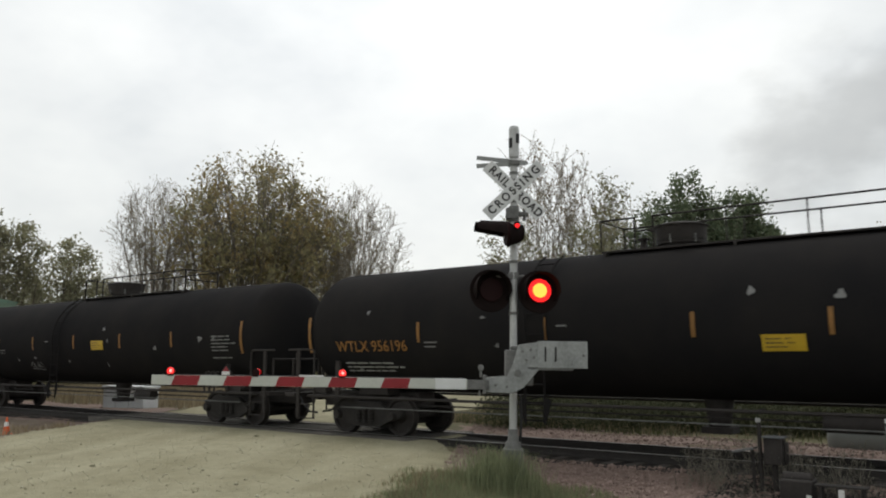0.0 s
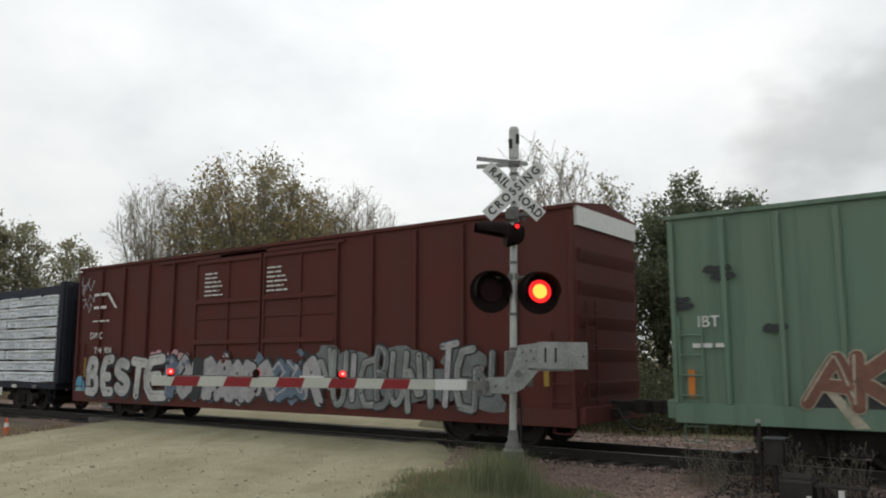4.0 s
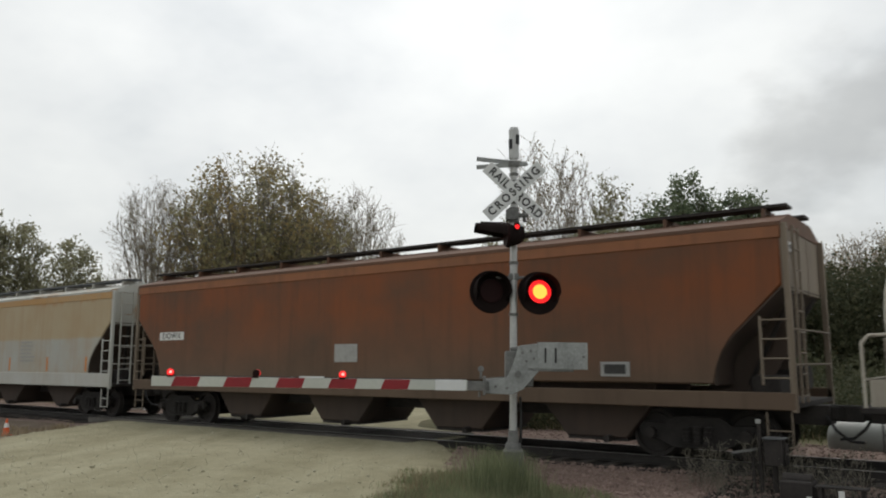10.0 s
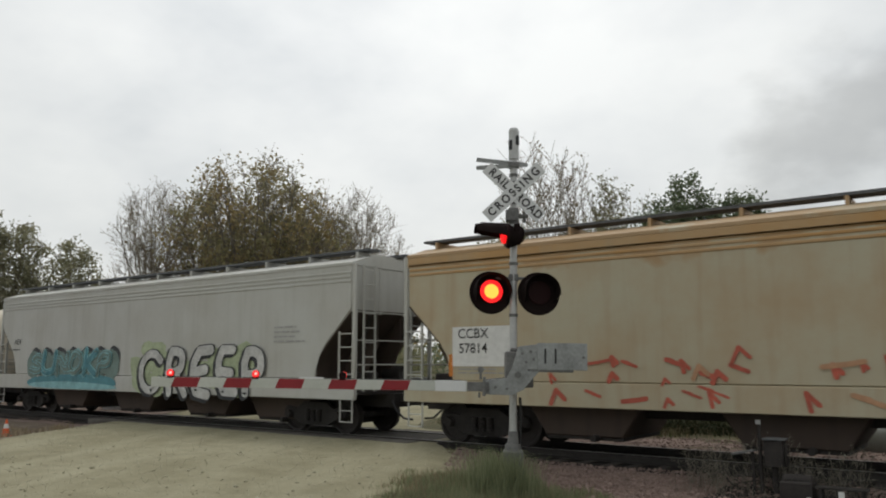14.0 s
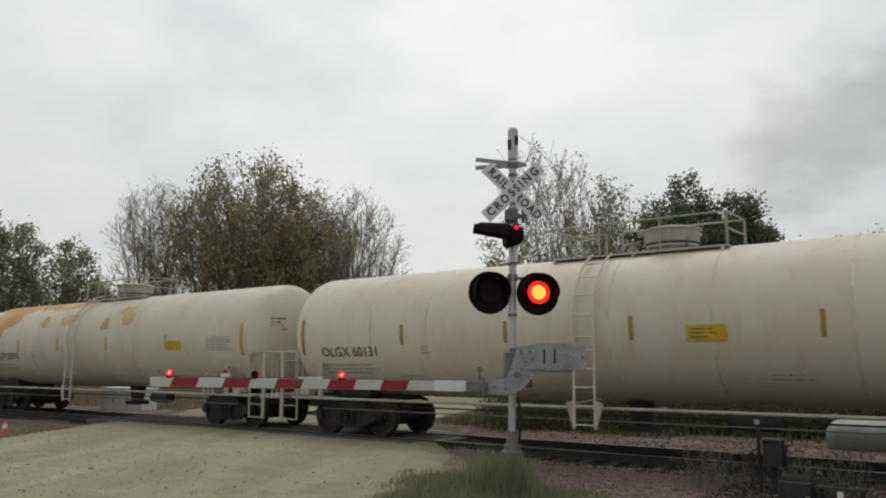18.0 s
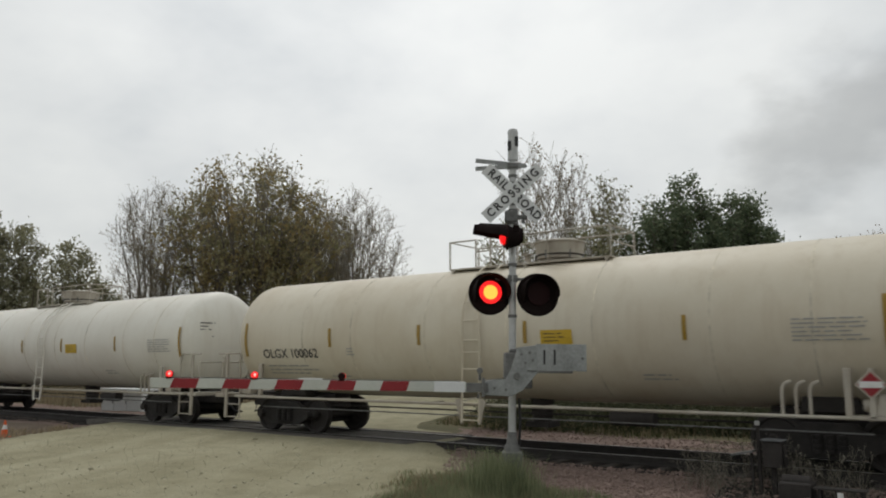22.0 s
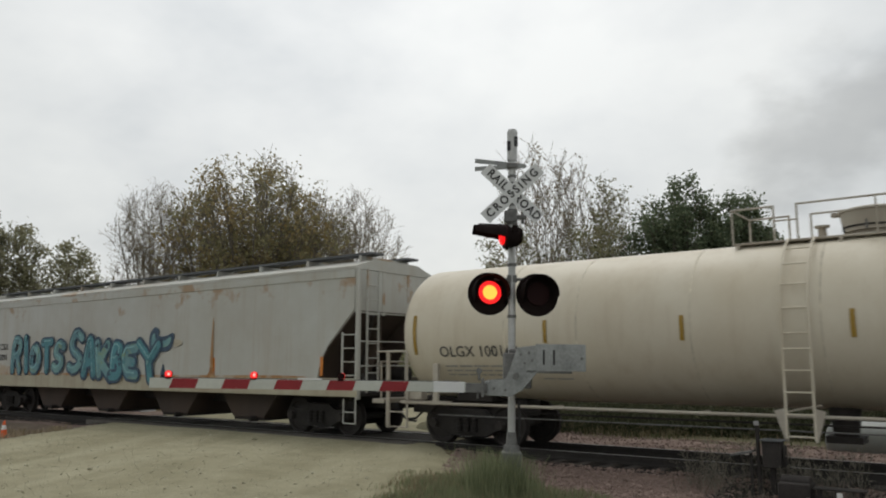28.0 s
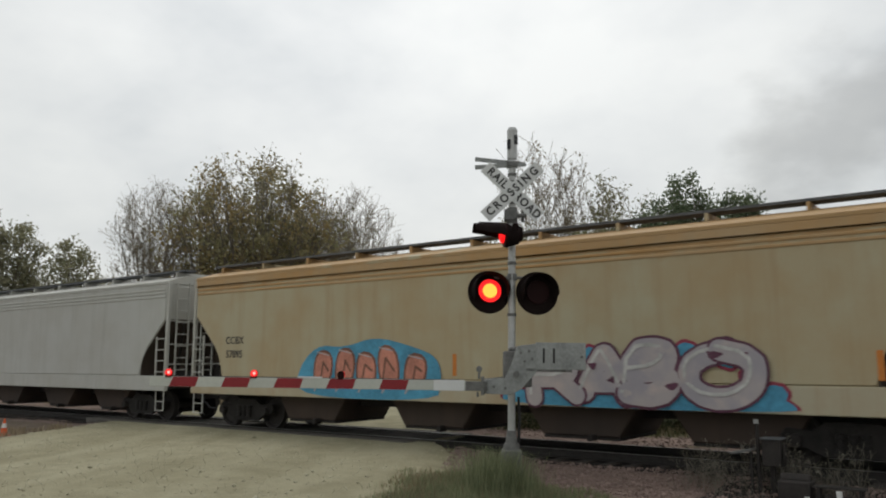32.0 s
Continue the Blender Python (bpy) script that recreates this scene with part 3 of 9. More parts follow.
# extra near-black sheet, added to darken the ground by the switch
def dark_bed_place(u, v):
    x = -4.3 + 28 * u
    y = TRACK_Y - 3.3 + 1.85 * v
    k = 1 - v
    return x + k * 0.8 * (1 - u) * edge_wave(y * 2, x + 7), y + k * 0.8 * edge_wave(x, y)


switch_bed = tagged(new("switch_bed", fitted_sheet("switch_bed", [i / 60 for i in range(61)], [i / 8 for i in range(9)], dark_bed_place, M_BED, 0.016)), "oily dark bed around the switch", "trackbed", kind="structure")

track = tagged(new("railway_track"), "steel rails on dark timber ties in ballast", "railway track", kind="structure")
track.matrix_basis = pose(0, TRACK_Y, 0)


def rail_build(bm):
    prof = [(-0.07, -0.17), (0.07, -0.17), (0.07, -0.155), (0.012, -0.13), (0.012, -0.045), (0.036, -0.035), (0.036, -0.004), (-0.036, -0.004), (-0.036, -0.035), (-0.012, -0.045), (-0.012, -0.13), (-0.07, -0.155)]
    a = [bm.verts.new((-520, y, z)) for y, z in prof]
    b = [bm.verts.new((520, y, z)) for y, z in prof]
    for i in range(len(prof)):
        j = (i + 1) % len(prof)
        bm.faces.new((a[i], a[j], b[j], b[i]))
    bm.faces.new(a)
    bm.faces.new(b[::-1])


for side in (-1, 1):
    r_ob = part("rail", mesh("rail", rail_build, M_RAIL, smooth=False), track, at=pose(0, side * 0.755, 0))
    part("running_surface", mesh("rail_top", lambda bm: box(bm, -520, 520, -0.028, 0.028, -0.006, 0.0), M_RAILTOP, smooth=False), r_ob, "polished rail head")

tie_mesh = mesh("tie", lambda bm: box(bm, -0.11, 0.11, -1.3, 1.3, -0.33, -0.172), M_TIE, bevel=0.012)
for i in range(170):
    x = -66 + i * 0.52
    if -25.5 < x < -11.6:
        continue
    part("tie", tie_mesh, track, at=pose(x + random.uniform(-.03, .03), random.uniform(-.05, .05), random.uniform(-.012, .006), 0, 0, random.uniform(-2, 2)))

# timber and asphalt in the crossing, level with the rails
crossing = tagged(new("crossing_surface"), "dark worn crossing panels between the rails", "crossing surface", kind="structure")
crossing.matrix_basis = pose(0, TRACK_Y, 0)
M_PANEL = ground_mat("worn_crossing_panel", ((0.10, 0.092, 0.082), (0.15, 0.14, 0.125), (0.07, 0.065, 0.06)), (0.5, 2.5, 25), bump=0.3)
for k in range(6):
    x0 = -25.4 + k * 2.3
    panel_me = mesh("crossing_panel", lambda bm: box(bm, 0.02, 2.28, -0.66, 0.66, -0.30, -0.025), M_PANEL, bevel=0.012)
    part("crossing_panel", panel_me, crossing, at=pose(x0, 0, random.uniform(-.008, .006)))
    for side in (-1, 1):
        part("edge_panel", mesh("edge_panel", lambda bm: box(bm, 0.02, 2.28, -0.26, 0.26, -0.30, -0.02), M_PANEL, bevel=0.012), crossing, at=pose(x0, side * 1.12, random.uniform(-.012, .004)))


def stones(name, n, region, size, mat, label, seed, lift=0.0):
    """Loose stones as squashed eight-sided lumps."""
    rng = np.random.default_rng(seed)
    base = np.array([(1, 0, 0), (-1, 0, 0), (0, 1, 0), (0, -1, 0), (0, 0, .7), (0, 0, -.7)], float)
    tri = np.array([(0, 2, 4), (2, 1, 4), (1, 3, 4), (3, 0, 4), (2, 0, 5), (1, 2, 5), (3, 1, 5), (0, 3, 5)])
    vs, fs, c = [], [], 0
    while c < n:
        x, y = rng.uniform(region[0], region[1]), rng.uniform(region[2], region[3])
        if not region[4](x, y):
            continue
        s = size * rng.lognormal(0, 0.4)
        a = rng.uniform(0, 6.28)
        rot = np.array([(math.cos(a), -math.sin(a), 0), (math.sin(a), math.cos(a), 0), (0, 0, 1)])
        p = (base * rng.uniform(0.6, 1.25, (6, 1)) * s) @ rot.T + (x, y, ground_z(x, y) + lift + s * 0.25)
        vs.append(p)
        fs.append(tri + 6 * c)
        c += 1
    me = array_mesh(name, np.concatenate(vs), np.concatenate(fs), mat)
    return tagged(new(name, me), label, "stones", kind="stuff")


stones("ballast_stones", 14000, (-14, 1.5, 11.4, 14.4, lambda x, y: road_offset(x, y) > 0.6), 0.021, leaf_mat("ballast_stone", (0.16, 0.115, 0.098), (0.265, 0.195, 0.168), thin=False), "loose reddish ballast stones by the rails", 3, 0.006)
stones("far_ballast_stones", 3500, (-14, 1.5, 17.0, 19.6, lambda x, y: road_offset(x, y) > 0.6), 0.024, MATS["ballast_stone"], "loose ballast stones beyond the rails", 4, 0.006)
stones("road_pebbles", 3500, (-24, -4, 5.5, 13.8, lambda x, y: road_offset(x, y) < 1.2), 0.013, M_PEBBLE, "small pale pebbles strewn over the road", 5, 0.014)

# ================= plants =================
def dome_tree(seed, height, reach, mains, subs, twigs, trunk_r, low=0.30, flat=0.5, sway=0.06, bows=(1.05, 1.45), side_by=(0.35, 0.8)):
    """Segments (p0, p1, r0, r1, level) of a many-stemmed tree: limbs sweep up and out from the foot to a domed outline,
    each with side branches and twigs. Also gives the twig ends."""
    rng = random.Random(seed)
    segs, tips = [], []

    def dome(r):
        return height * ((1 - flat) + flat * math.sqrt(max(0.0, 1 - (r / reach) ** 2)))

    def run(p, d, length, r, level, steps, curl):
        pts = [p]
        for k in range(steps):
            d = (d + Vector((rng.gauss(0, sway), rng.gauss(0, sway), rng.gauss(0, sway * 0.6) + curl))).normalized()
            q = p + d * (length / steps)
            segs.append((p, q, r * (1 - 0.8 * k / steps), r * (1 - 0.8 * (k + 1) / steps), level))
            p = q
            pts.append(p)
        return pts, d

    for m in range(mains):
        ang = m * 2.399 + rng.uniform(-0.3, 0.3)
        rad = reach * math.sqrt((m + 0.5) / mains) * rng.uniform(0.85, 1.0)
        top = dome(rad) * rng.uniform(0.93, 0.99)
        bow = rng.uniform(*bows)
        prev, n = None, 9
        r0 = trunk_r * rng.uniform(0.7, 1.0)
        pts = []
        for k in range(n + 1):
            u = k / n
            h = rad * u ** bow
            pts.append(Vector((math.cos(ang) * h + rng.gauss(0, 0.07) * u * 2, math.sin(ang) * h + rng.gauss(0, 0.07) * u * 2, top * u)))
        for k in range(n):
            segs.append((pts[k], pts[k + 1], r0 * (1 - 0.85 * k / n), r0 * (1 - 0.85 * (k + 1) / n), 0 if k < 4 else 1))
        tips.append(pts[-1])
        for j in range(subs):
            u = low + (0.97 - low) * (j + rng.random()) / subs
            k = min(n - 1, int(u * n))
            p = pts[k].lerp(pts[k + 1], u * n - k)
            d = (pts[k + 1] - pts[k]).normalized()
            side = d.orthogonal()
            side.rotate(Matrix.Rotation(rng.uniform(0, 6.28), 3, d))
            d2 = (d * 0.8 + side.normalized() * rng.uniform(*side_by) + Vector((0, 0, 0.15))).normalized()
            ln = height * 0.24 * (1.12 - u) + height * 0.05
            end = p + d2 * ln
            if end.z > dome(math.hypot(end.x, end.y)) or math.hypot(end.x, end.y) > reach * 1.02:
                ln *= 0.5
            sp, d3 = run(p, d2, ln, max(0.02, r0 * 0.35 * (1.1 - u)), 2, 4, 0.04)
            for q in sp[1:]:
                for _ in range(max(1, twigs // 4)):
                    side = d3.orthogonal()
                    side.rotate(Matrix.Rotation(rng.uniform(0, 6.28), 3, d3))
                    d4 = (d3 * 0.7 + side.normalized() * rng.uniform(side_by[0], side_by[1] + 0.1) + Vector((0, 0, 0.2))).normalized()
                    tp, _ = run(q, d4, height * rng.uniform(0.035, 0.085), 0.012, 3, 2, 0.05)
                    tips.append(tp[-1])
            tips.append(sp[-1])
    return segs, tips


def limbs_mesh(name, segs, mat, min_r=0.008):
    vs, fs, c = [], [], 0
    for p, q, r0, r1, level in segs:
        n = 6 if level == 0 else (4 if level == 1 else 3)
        d = (q - p).normalized()
        a = d.orthogonal().normalized()
        b = d.cross(a)
        for pt, r in ((p, max(r0, min_r)), (q, max(r1, min_r))):
            for i in range(n):
                ang = 2 * math.pi * i / n
                vs.append(pt + (a * math.cos(ang) + b * math.sin(ang)) * r)
        for i in range(n):
            j = (i + 1) % n
            fs.append((c + i, c + j, c + n + j, c + n + i))
        c += 2 * n
    me = soup(name, [tuple(v) for v in vs], fs, mat)
    me.polygons.foreach_set("use_smooth", [True] * len(me.polygons))
    return me


def leaf_cloud(name, centres, per, radius, size, mat, seed, flat=0.0):
    """Small bent leaves (two triangles as one quad) scattered about the given places."""
    rng = np.random.default_rng(seed)
    c = np.repeat(np.array([tuple(p) for p in centres], float), per, axis=0)
    n = len(c)
    off = rng.normal(0, 1, (n, 3)) * radius * np.array((1, 1, 1 - flat))
    pos = c + off
    u = rng.normal(0, 1, (n, 3))
    u /= np.linalg.norm(u, axis=1)[:, None]
    w = np.cross(u, rng.normal(0, 1, (n, 3)))
    w /= np.linalg.norm(w, axis=1)[:, None] + 1e-9
    s = (size * rng.uniform(0.55, 1.4, n))[:, None]
    quad = np.stack([pos - u * s, pos + w * s * 0.55, pos + u * s, pos - w * s * 0.5], axis=1).reshape(-1, 3)
    return array_mesh(name, quad, np.arange(4 * n).reshape(-1, 4), mat)


def place_at(turn, dist):
    """A ground place so many degrees off straight ahead (right positive), at that distance."""
    a = radians(TURN + turn)
    return dist * math.sin(a), dist * math.cos(a)


def tree(name, label, turn, dist, height, seed, reach, leaf=None, bark=M_BARK, per=0, radius=0.3, size=0.1, mains=9, subs=8, twigs=8,
         trunk_r=0.16, low=0.30, flat=0.5, min_r=0.012, thin=1.0, sway=0.06, bows=(1.05, 1.45), side_by=(0.35, 0.8), open_top=0.0):
    x, y = place_at(turn, dist)
    ob = tagged(new(name), label, "tree")
    ob.matrix_basis = pose(x, y, ground_z(x, y) - 0.05, 0, 0, seed * 40 % 360)
    segs, tips = dome_tree(seed, height, reach, mains, subs, twigs, trunk_r, low, flat, sway, bows, side_by)
    part("trunk", limbs_mesh("trunk", [s for s in segs if s[4] == 0], bark, 0.03), ob)
    part("branchwork", limbs_mesh("branchwork", [s for s in segs if s[4] > 0], bark, min_r), ob)
    if leaf:
        rng = random.Random(seed + 1)
        part("crown", leaf_cloud("crown", [p for p in tips if rng.random() < thin * (1 - open_top * smooth01((p.z / height - 0.55) / 0.3))], per, radius, size, leaf, seed), ob)
    return ob


L_OLIVE = leaf_mat("olive_brown_leaf", (0.185, 0.185, 0.105), (0.32, 0.285, 0.15), (0.31, 0.235, 0.11))
L_GREEN = leaf_mat("dark_green_leaf", (0.095, 0.128, 0.078), (0.185, 0.215, 0.125))
L_MIX = leaf_mat("fading_green_leaf", (0.17, 0.18, 0.10), (0.29, 0.265, 0.15))
L_DRY = leaf_mat("dry_brown_leaf", (0.20, 0.165, 0.11), (0.33, 0.275, 0.185))
# fading leaf lightened, with distance haze mixed into the colour
L_HAZE = leaf_mat("haze_pale_leaf", (0.20, 0.205, 0.13), (0.33, 0.31, 0.20))
# brush leaf darkened: the shade it stands in is part of its colour
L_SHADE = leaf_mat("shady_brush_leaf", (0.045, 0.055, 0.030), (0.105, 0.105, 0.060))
M_STEM = plain("brown_grey_stem", (0.25, 0.22, 0.175), 0.9, 0, 0.3, 2)


def bearing(x):
    """Degrees off straight ahead of something that far across the view."""
    return math.degrees(math.atan((x - 784) / 1374.5))


# broad leafy trees with bare neighbours
BROAD = "broad half-bare tree with olive-brown leaves"
BARE = "bare grey-brown tree with fine upswept twigs"
VASE = dict(bows=(0.85, 1.15), side_by=(0.30, 0.70))
tree("tree", BROAD, bearing(450), 58, 16.75, 11, 6.8, L_OLIVE, per=13, radius=0.30, size=0.13, mains=32, subs=11, twigs=8, flat=0.40, thin=0.50, open_top=0.40, bows=(0.85, 1.2), side_by=(0.5, 1.1))
tree("tree", BROAD, bearing(372), 61, 16.0, 12, 3.2, L_OLIVE, per=13, radius=0.20, size=0.12, mains=10, subs=8, twigs=8, flat=0.34, thin=0.45, open_top=0.35, bows=(0.8, 1.2))
tree("tree", "broad half-bare tree with yellowing leaves", bearing(508), 60, 15.6, 13, 3.6, L_OLIVE, per=16, radius=0.20, size=0.12, mains=13, subs=8, twigs=8, flat=0.40, thin=0.55, open_top=0.2, bows=(0.8, 1.2))
tree("bare_tree", BARE, bearing(272), 62, 15.5, 21, 3.8, L_DRY, M_STEM, 4, 0.14, 0.06, 18, 11, 12, 0.14, low=0.3, flat=0.50, thin=0.6, sway=0.05, bows=(0.85, 1.2), side_by=(0.4, 0.9))
tree("bare_tree", BARE, bearing(618), 62, 15.7, 22, 5.3, L_DRY, M_STEM, 4, 0.14, 0.06, 24, 11, 12, 0.14, low=0.3, flat=0.62, thin=0.6, sway=0.05, bows=(0.85, 1.25), side_by=(0.4, 0.9))
tree("bare_tree", BARE, bearing(575), 64, 14.6, 23, 3.0, L_OLIVE, M_STEM, 5, 0.2, 0.08, 12, 9, 12, 0.11, low=0.4, flat=0.5, thin=0.8, sway=0.03, **VASE)
# smaller trees away down the line
SMALL = "small tree with fading green leaves"
tree("tree", SMALL, bearing(22), 75, 14.2, 31, 2.5, L_HAZE, per=15, radius=0.26, size=0.15, mains=8, subs=7, twigs=8, flat=0.4, thin=0.7)
tree("tree", SMALL, bearing(-45), 74, 14.4, 35, 2.3, L_HAZE, per=15, radius=0.26, size=0.15, mains=8, subs=7, twigs=8, flat=0.4, thin=0.7)
tree("tree", SMALL, bearing(124), 78, 13.3, 32, 2.5, L_HAZE, per=15, radius=0.26, size=0.15, mains=8, subs=7, twigs=8, flat=0.45, thin=0.7)
tree("tree", SMALL, bearing(184), 80, 10.2, 33, 1.7, L_HAZE, per=14, radius=0.28, size=0.15, mains=6, subs=6, twigs=8, thin=0.7)
tree("tree", SMALL, bearing(70), 82, 9.6, 34, 2.0, L_HAZE, per=11, radius=0.30, size=0.15, mains=6, subs=6, twigs=8)
# thin trees behind the signal
PALE = "slender nearly bare tree with a few pale leaves"
THINNING = "slender tree with thinning green-brown leaves"
tree("slender_tree", PALE, bearing(948), 44, 14.8, 41, 2.2, L_DRY, M_STEM, 3, 0.11, 0.085, 9, 7, 4, 0.06, flat=0.3, thin=0.6, **VASE)
tree("slender_tree", PALE, bearing(1020), 46, 14.2, 42, 1.9, L_DRY, M_STEM, 3, 0.11, 0.085, 8, 7, 4, 0.06, flat=0.3, thin=0.6, **VASE)
tree("slender_tree", PALE, bearing(984), 45, 14.3, 46, 2.0, L_DRY, M_STEM, 3, 0.11, 0.085, 9, 8, 8, 0.06, flat=0.3, thin=0.5, **VASE)
tree("slender_tree", THINNING, bearing(1094), 45, 12.6, 43, 1.9, L_MIX, M_STEM, 6, 0.18, 0.095, 9, 8, 8, 0.06, flat=0.35, thin=0.7, **VASE)
tree("slender_tree", THINNING, bearing(905), 43, 9.6, 44, 2.0, L_MIX, M_STEM, 8, 0.2, 0.09, 6, 7, 8, 0.06, flat=0.4, thin=0.7)
tree("slender_tree", THINNING, bearing(1050), 42, 9.8, 45, 2.2, L_MIX, M_STEM, 9, 0.2, 0.09, 8, 8, 8, 0.06, flat=0.4, thin=0.7)
# dense dark green trees
DENSE = "dense dark green tree beside the line"
tree("dense_tree", DENSE, bearing(1216), 44, 11.9, 51, 1.9, L_GREEN, per=34, radius=0.20, size=0.10, mains=8, subs=9, twigs=8, low=0.2, flat=0.5, thin=0.8, side_by=(0.25, 0.6))
tree("dense_tree", DENSE, bearing(1306), 45, 10.9, 52, 2.3, L_GREEN, per=34, radius=0.20, size=0.10, mains=9, subs=9, twigs=8, low=0.2, flat=0.35, thin=0.85, side_by=(0.25, 0.6))
tree("dense_tree", DENSE, bearing(1362), 46, 9.5, 53, 1.9, L_GREEN, per=32, radius=0.20, size=0.10, mains=7, subs=8, twigs=8, low=0.2, flat=0.5, thin=0.85, side_by=(0.25, 0.6))
tree("dense_tree", DENSE, bearing(1168), 43, 10.4, 54, 1.7, L_GREEN, per=30, radius=0.20, size=0.10, mains=7, subs=8, twigs=8, low=0.2, flat=0.45, thin=0.8, side_by=(0.25, 0.6))
tree("bare_tree", "bare tangled brushwood tree", bearing(1445), 47, 8.0, 61, 3.0, L_DRY, M_STEM, 3, 0.2, 0.06, 18, 9, 8, 0.06, flat=0.3)
tree("bare_tree", "bare tangled brushwood tree", bearing(1520), 46, 8.2, 62, 3.0, L_DRY, M_STEM, 3, 0.2, 0.06, 18, 9, 8, 0.06, flat=0.3)
tree("bare_tree", "bare tangled brushwood tree", bearing(1600), 46, 8.5, 63, 3.0, L_DRY, M_STEM, 3, 0.2, 0.06, 18, 9, 8, 0.06, flat=0.3)


def thicket(name, label, x0, x1, d0, d1, h0, h1, n, mat, size, seed, per=26, rad=0.6):
    """A belt of undergrowth: leaf clumps heaped up from the ground."""
    rng = random.Random(seed)
    cs = []
    for _ in range(n):
        b, d = bearing(rng.uniform(x0, x1)), rng.uniform(d0, d1)
        x, y = place_at(b, d)
        top = h0 + (h1 - h0) * (0.5 + 0.5 * noise.noise(Vector((b * 0.35, seed, 0))))
        cs.append((x, y, ground_z(x, y) + top * rng.random() ** 0.7))
    ob = new(name, leaf_cloud(name, cs, per, rad, size, mat, seed))
    return tagged(ob, label, "bushes", kind="stuff")


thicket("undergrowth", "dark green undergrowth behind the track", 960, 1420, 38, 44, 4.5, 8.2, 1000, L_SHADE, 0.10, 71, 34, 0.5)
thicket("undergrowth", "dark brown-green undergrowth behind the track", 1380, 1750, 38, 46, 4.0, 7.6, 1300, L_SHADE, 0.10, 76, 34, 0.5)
thicket("brush", "mixed brown and green brush behind the track", 880, 1000, 36, 42, 2.0, 4.5, 240, L_MIX, 0.09, 72, 34, 0.5)
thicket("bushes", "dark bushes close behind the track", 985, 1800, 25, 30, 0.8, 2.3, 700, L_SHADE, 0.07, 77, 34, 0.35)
# low dark growth added, standing in for shade seen under the cars
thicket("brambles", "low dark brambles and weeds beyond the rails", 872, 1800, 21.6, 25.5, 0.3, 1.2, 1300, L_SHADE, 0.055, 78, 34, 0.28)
thicket("hedgerow", "low hedgerow far behind the line", -120, 760, 72, 84, 1.5, 4.0, 900, L_MIX, 0.16, 73, 30)
thicket("hedgerow", "low dark hedge behind the far field", -300, 900, 88, 100, 2.5, 5.5, 700, L_GREEN, 0.2, 74, per=26, rad=0.9)
thicket("far_woods", "far line of woods closing the horizon", -900, 2600, 150, 190, 3, 9, 1500, L_OLIVE, 0.5, 75, per=14, rad=1.6)


def blades(name, n, where, length, width, mat, label, seed, lean=0.35):
    """Grass blades as narrow bent strips."""
    rng = np.random.default_rng(seed)
    vs, fs, c = [], [], 0
    while c < n:
        x, y, k = where(rng)
        if k <= 0:
            continue
        h = length * k * rng.uniform(0.5, 1.25)
        a = rng.uniform(0, 6.28)
        dx, dy = math.cos(a), math.sin(a)
        l = h * lean * rng.uniform(0.1, 1.4)
        z = ground_z(x, y)
        b = rng.uniform(0, 6.28)
        wx, wy = math.cos(b) * width, math.sin(b) * width
        vs += [(x - wx, y - wy, z - .02), (x + wx, y + wy, z - .02), (x + wx * .7 + dx * l * .35, y + wy * .7 + dy * l * .35, z + h * .6), (x - wx * .7 + dx * l * .35, y - wy * .7 + dy * l * .35, z + h * .6),
               (x + dx * l + wx * .15, y + dy * l + wy * .15, z + h), (x + dx * l - wx * .15, y + dy * l - wy * .15, z + h)]
        fs += [(6 * c, 6 * c + 1, 6 * c + 2, 6 * c + 3), (6 * c + 3, 6 * c + 2, 6 * c + 4, 6 * c + 5)]
        c += 1
    me = array_mesh(name, np.array(vs), np.array(fs), mat)
    return tagged(new(name, me), label, "grass", kind="stuff")


MAST = (-6.71, 10.93)
G_GREEN = leaf_mat("roadside_grass", (0.145, 0.170, 0.095), (0.29, 0.31, 0.18))
G_DRY = leaf_mat("dry_grass", (0.17, 0.135, 0.09), (0.34, 0.28, 0.18))
G_FAR = leaf_mat("far_verge_grass", (0.060, 0.072, 0.032), (0.125, 0.128, 0.062))


def verge(rng):
    x, y = rng.uniform(-9.2, -3.2), rng.uniform(6.5, 12.6)
    wob = 0.4 * noise.noise(Vector((x * 1.3, y * 1.3, 0)))
    d = road_offset(x, y) - wob
    k = smooth01((d + 0.15 - 1.5 * smooth01((y - 10.4) / 1.5)) / 0.7)
    lim = 12.25 + wob - 0.30 * max(0.0, x + 6.6)
    k *= smooth01((lim - y) / 0.5)
    patch = 0.5 + 0.9 * noise.noise(Vector((x * 1.1, y * 1.1, 6))) + 0.5 * noise.noise(Vector((x * 3.7, y * 3.7, 2)))
    if rng.random() > k * (0.25 + patch):
        return x, y, 0
    return x, y, (0.35 + 0.35 * k) * (0.75 + 0.6 * patch)


def dry_verge(rng):
    """Straw thickest along the road's edge."""
    x, y, k = verge(rng)
    d = road_offset(x, y)
    return x, y, k if rng.random() < 0.25 + 0.9 * smooth01((1.3 - d) / 1.1) else 0


def tuft(rng):
    x, y = rng.normal(MAST[0] - 0.02, 0.27), rng.normal(MAST[1] - 0.30, 0.25)
    return x, y, 1.0


def far_verge(rng):
    x, y = rng.uniform(-19, 6), rng.uniform(19.2, 31)
    d = road_offset(x, y) + 0.4 * noise.noise(Vector((x, y, 1))) + (1.1 if x > -20 and y < 22 else 0.3)
    if x > -10 and rng.random() < (0.93 if x > -7.2 else 0.55):
        return x, y, 0
    return x, y, smooth01((d - 0.2) / 1.2) if rng.random() < smooth01((d + 0.2) / 1.5) else 0


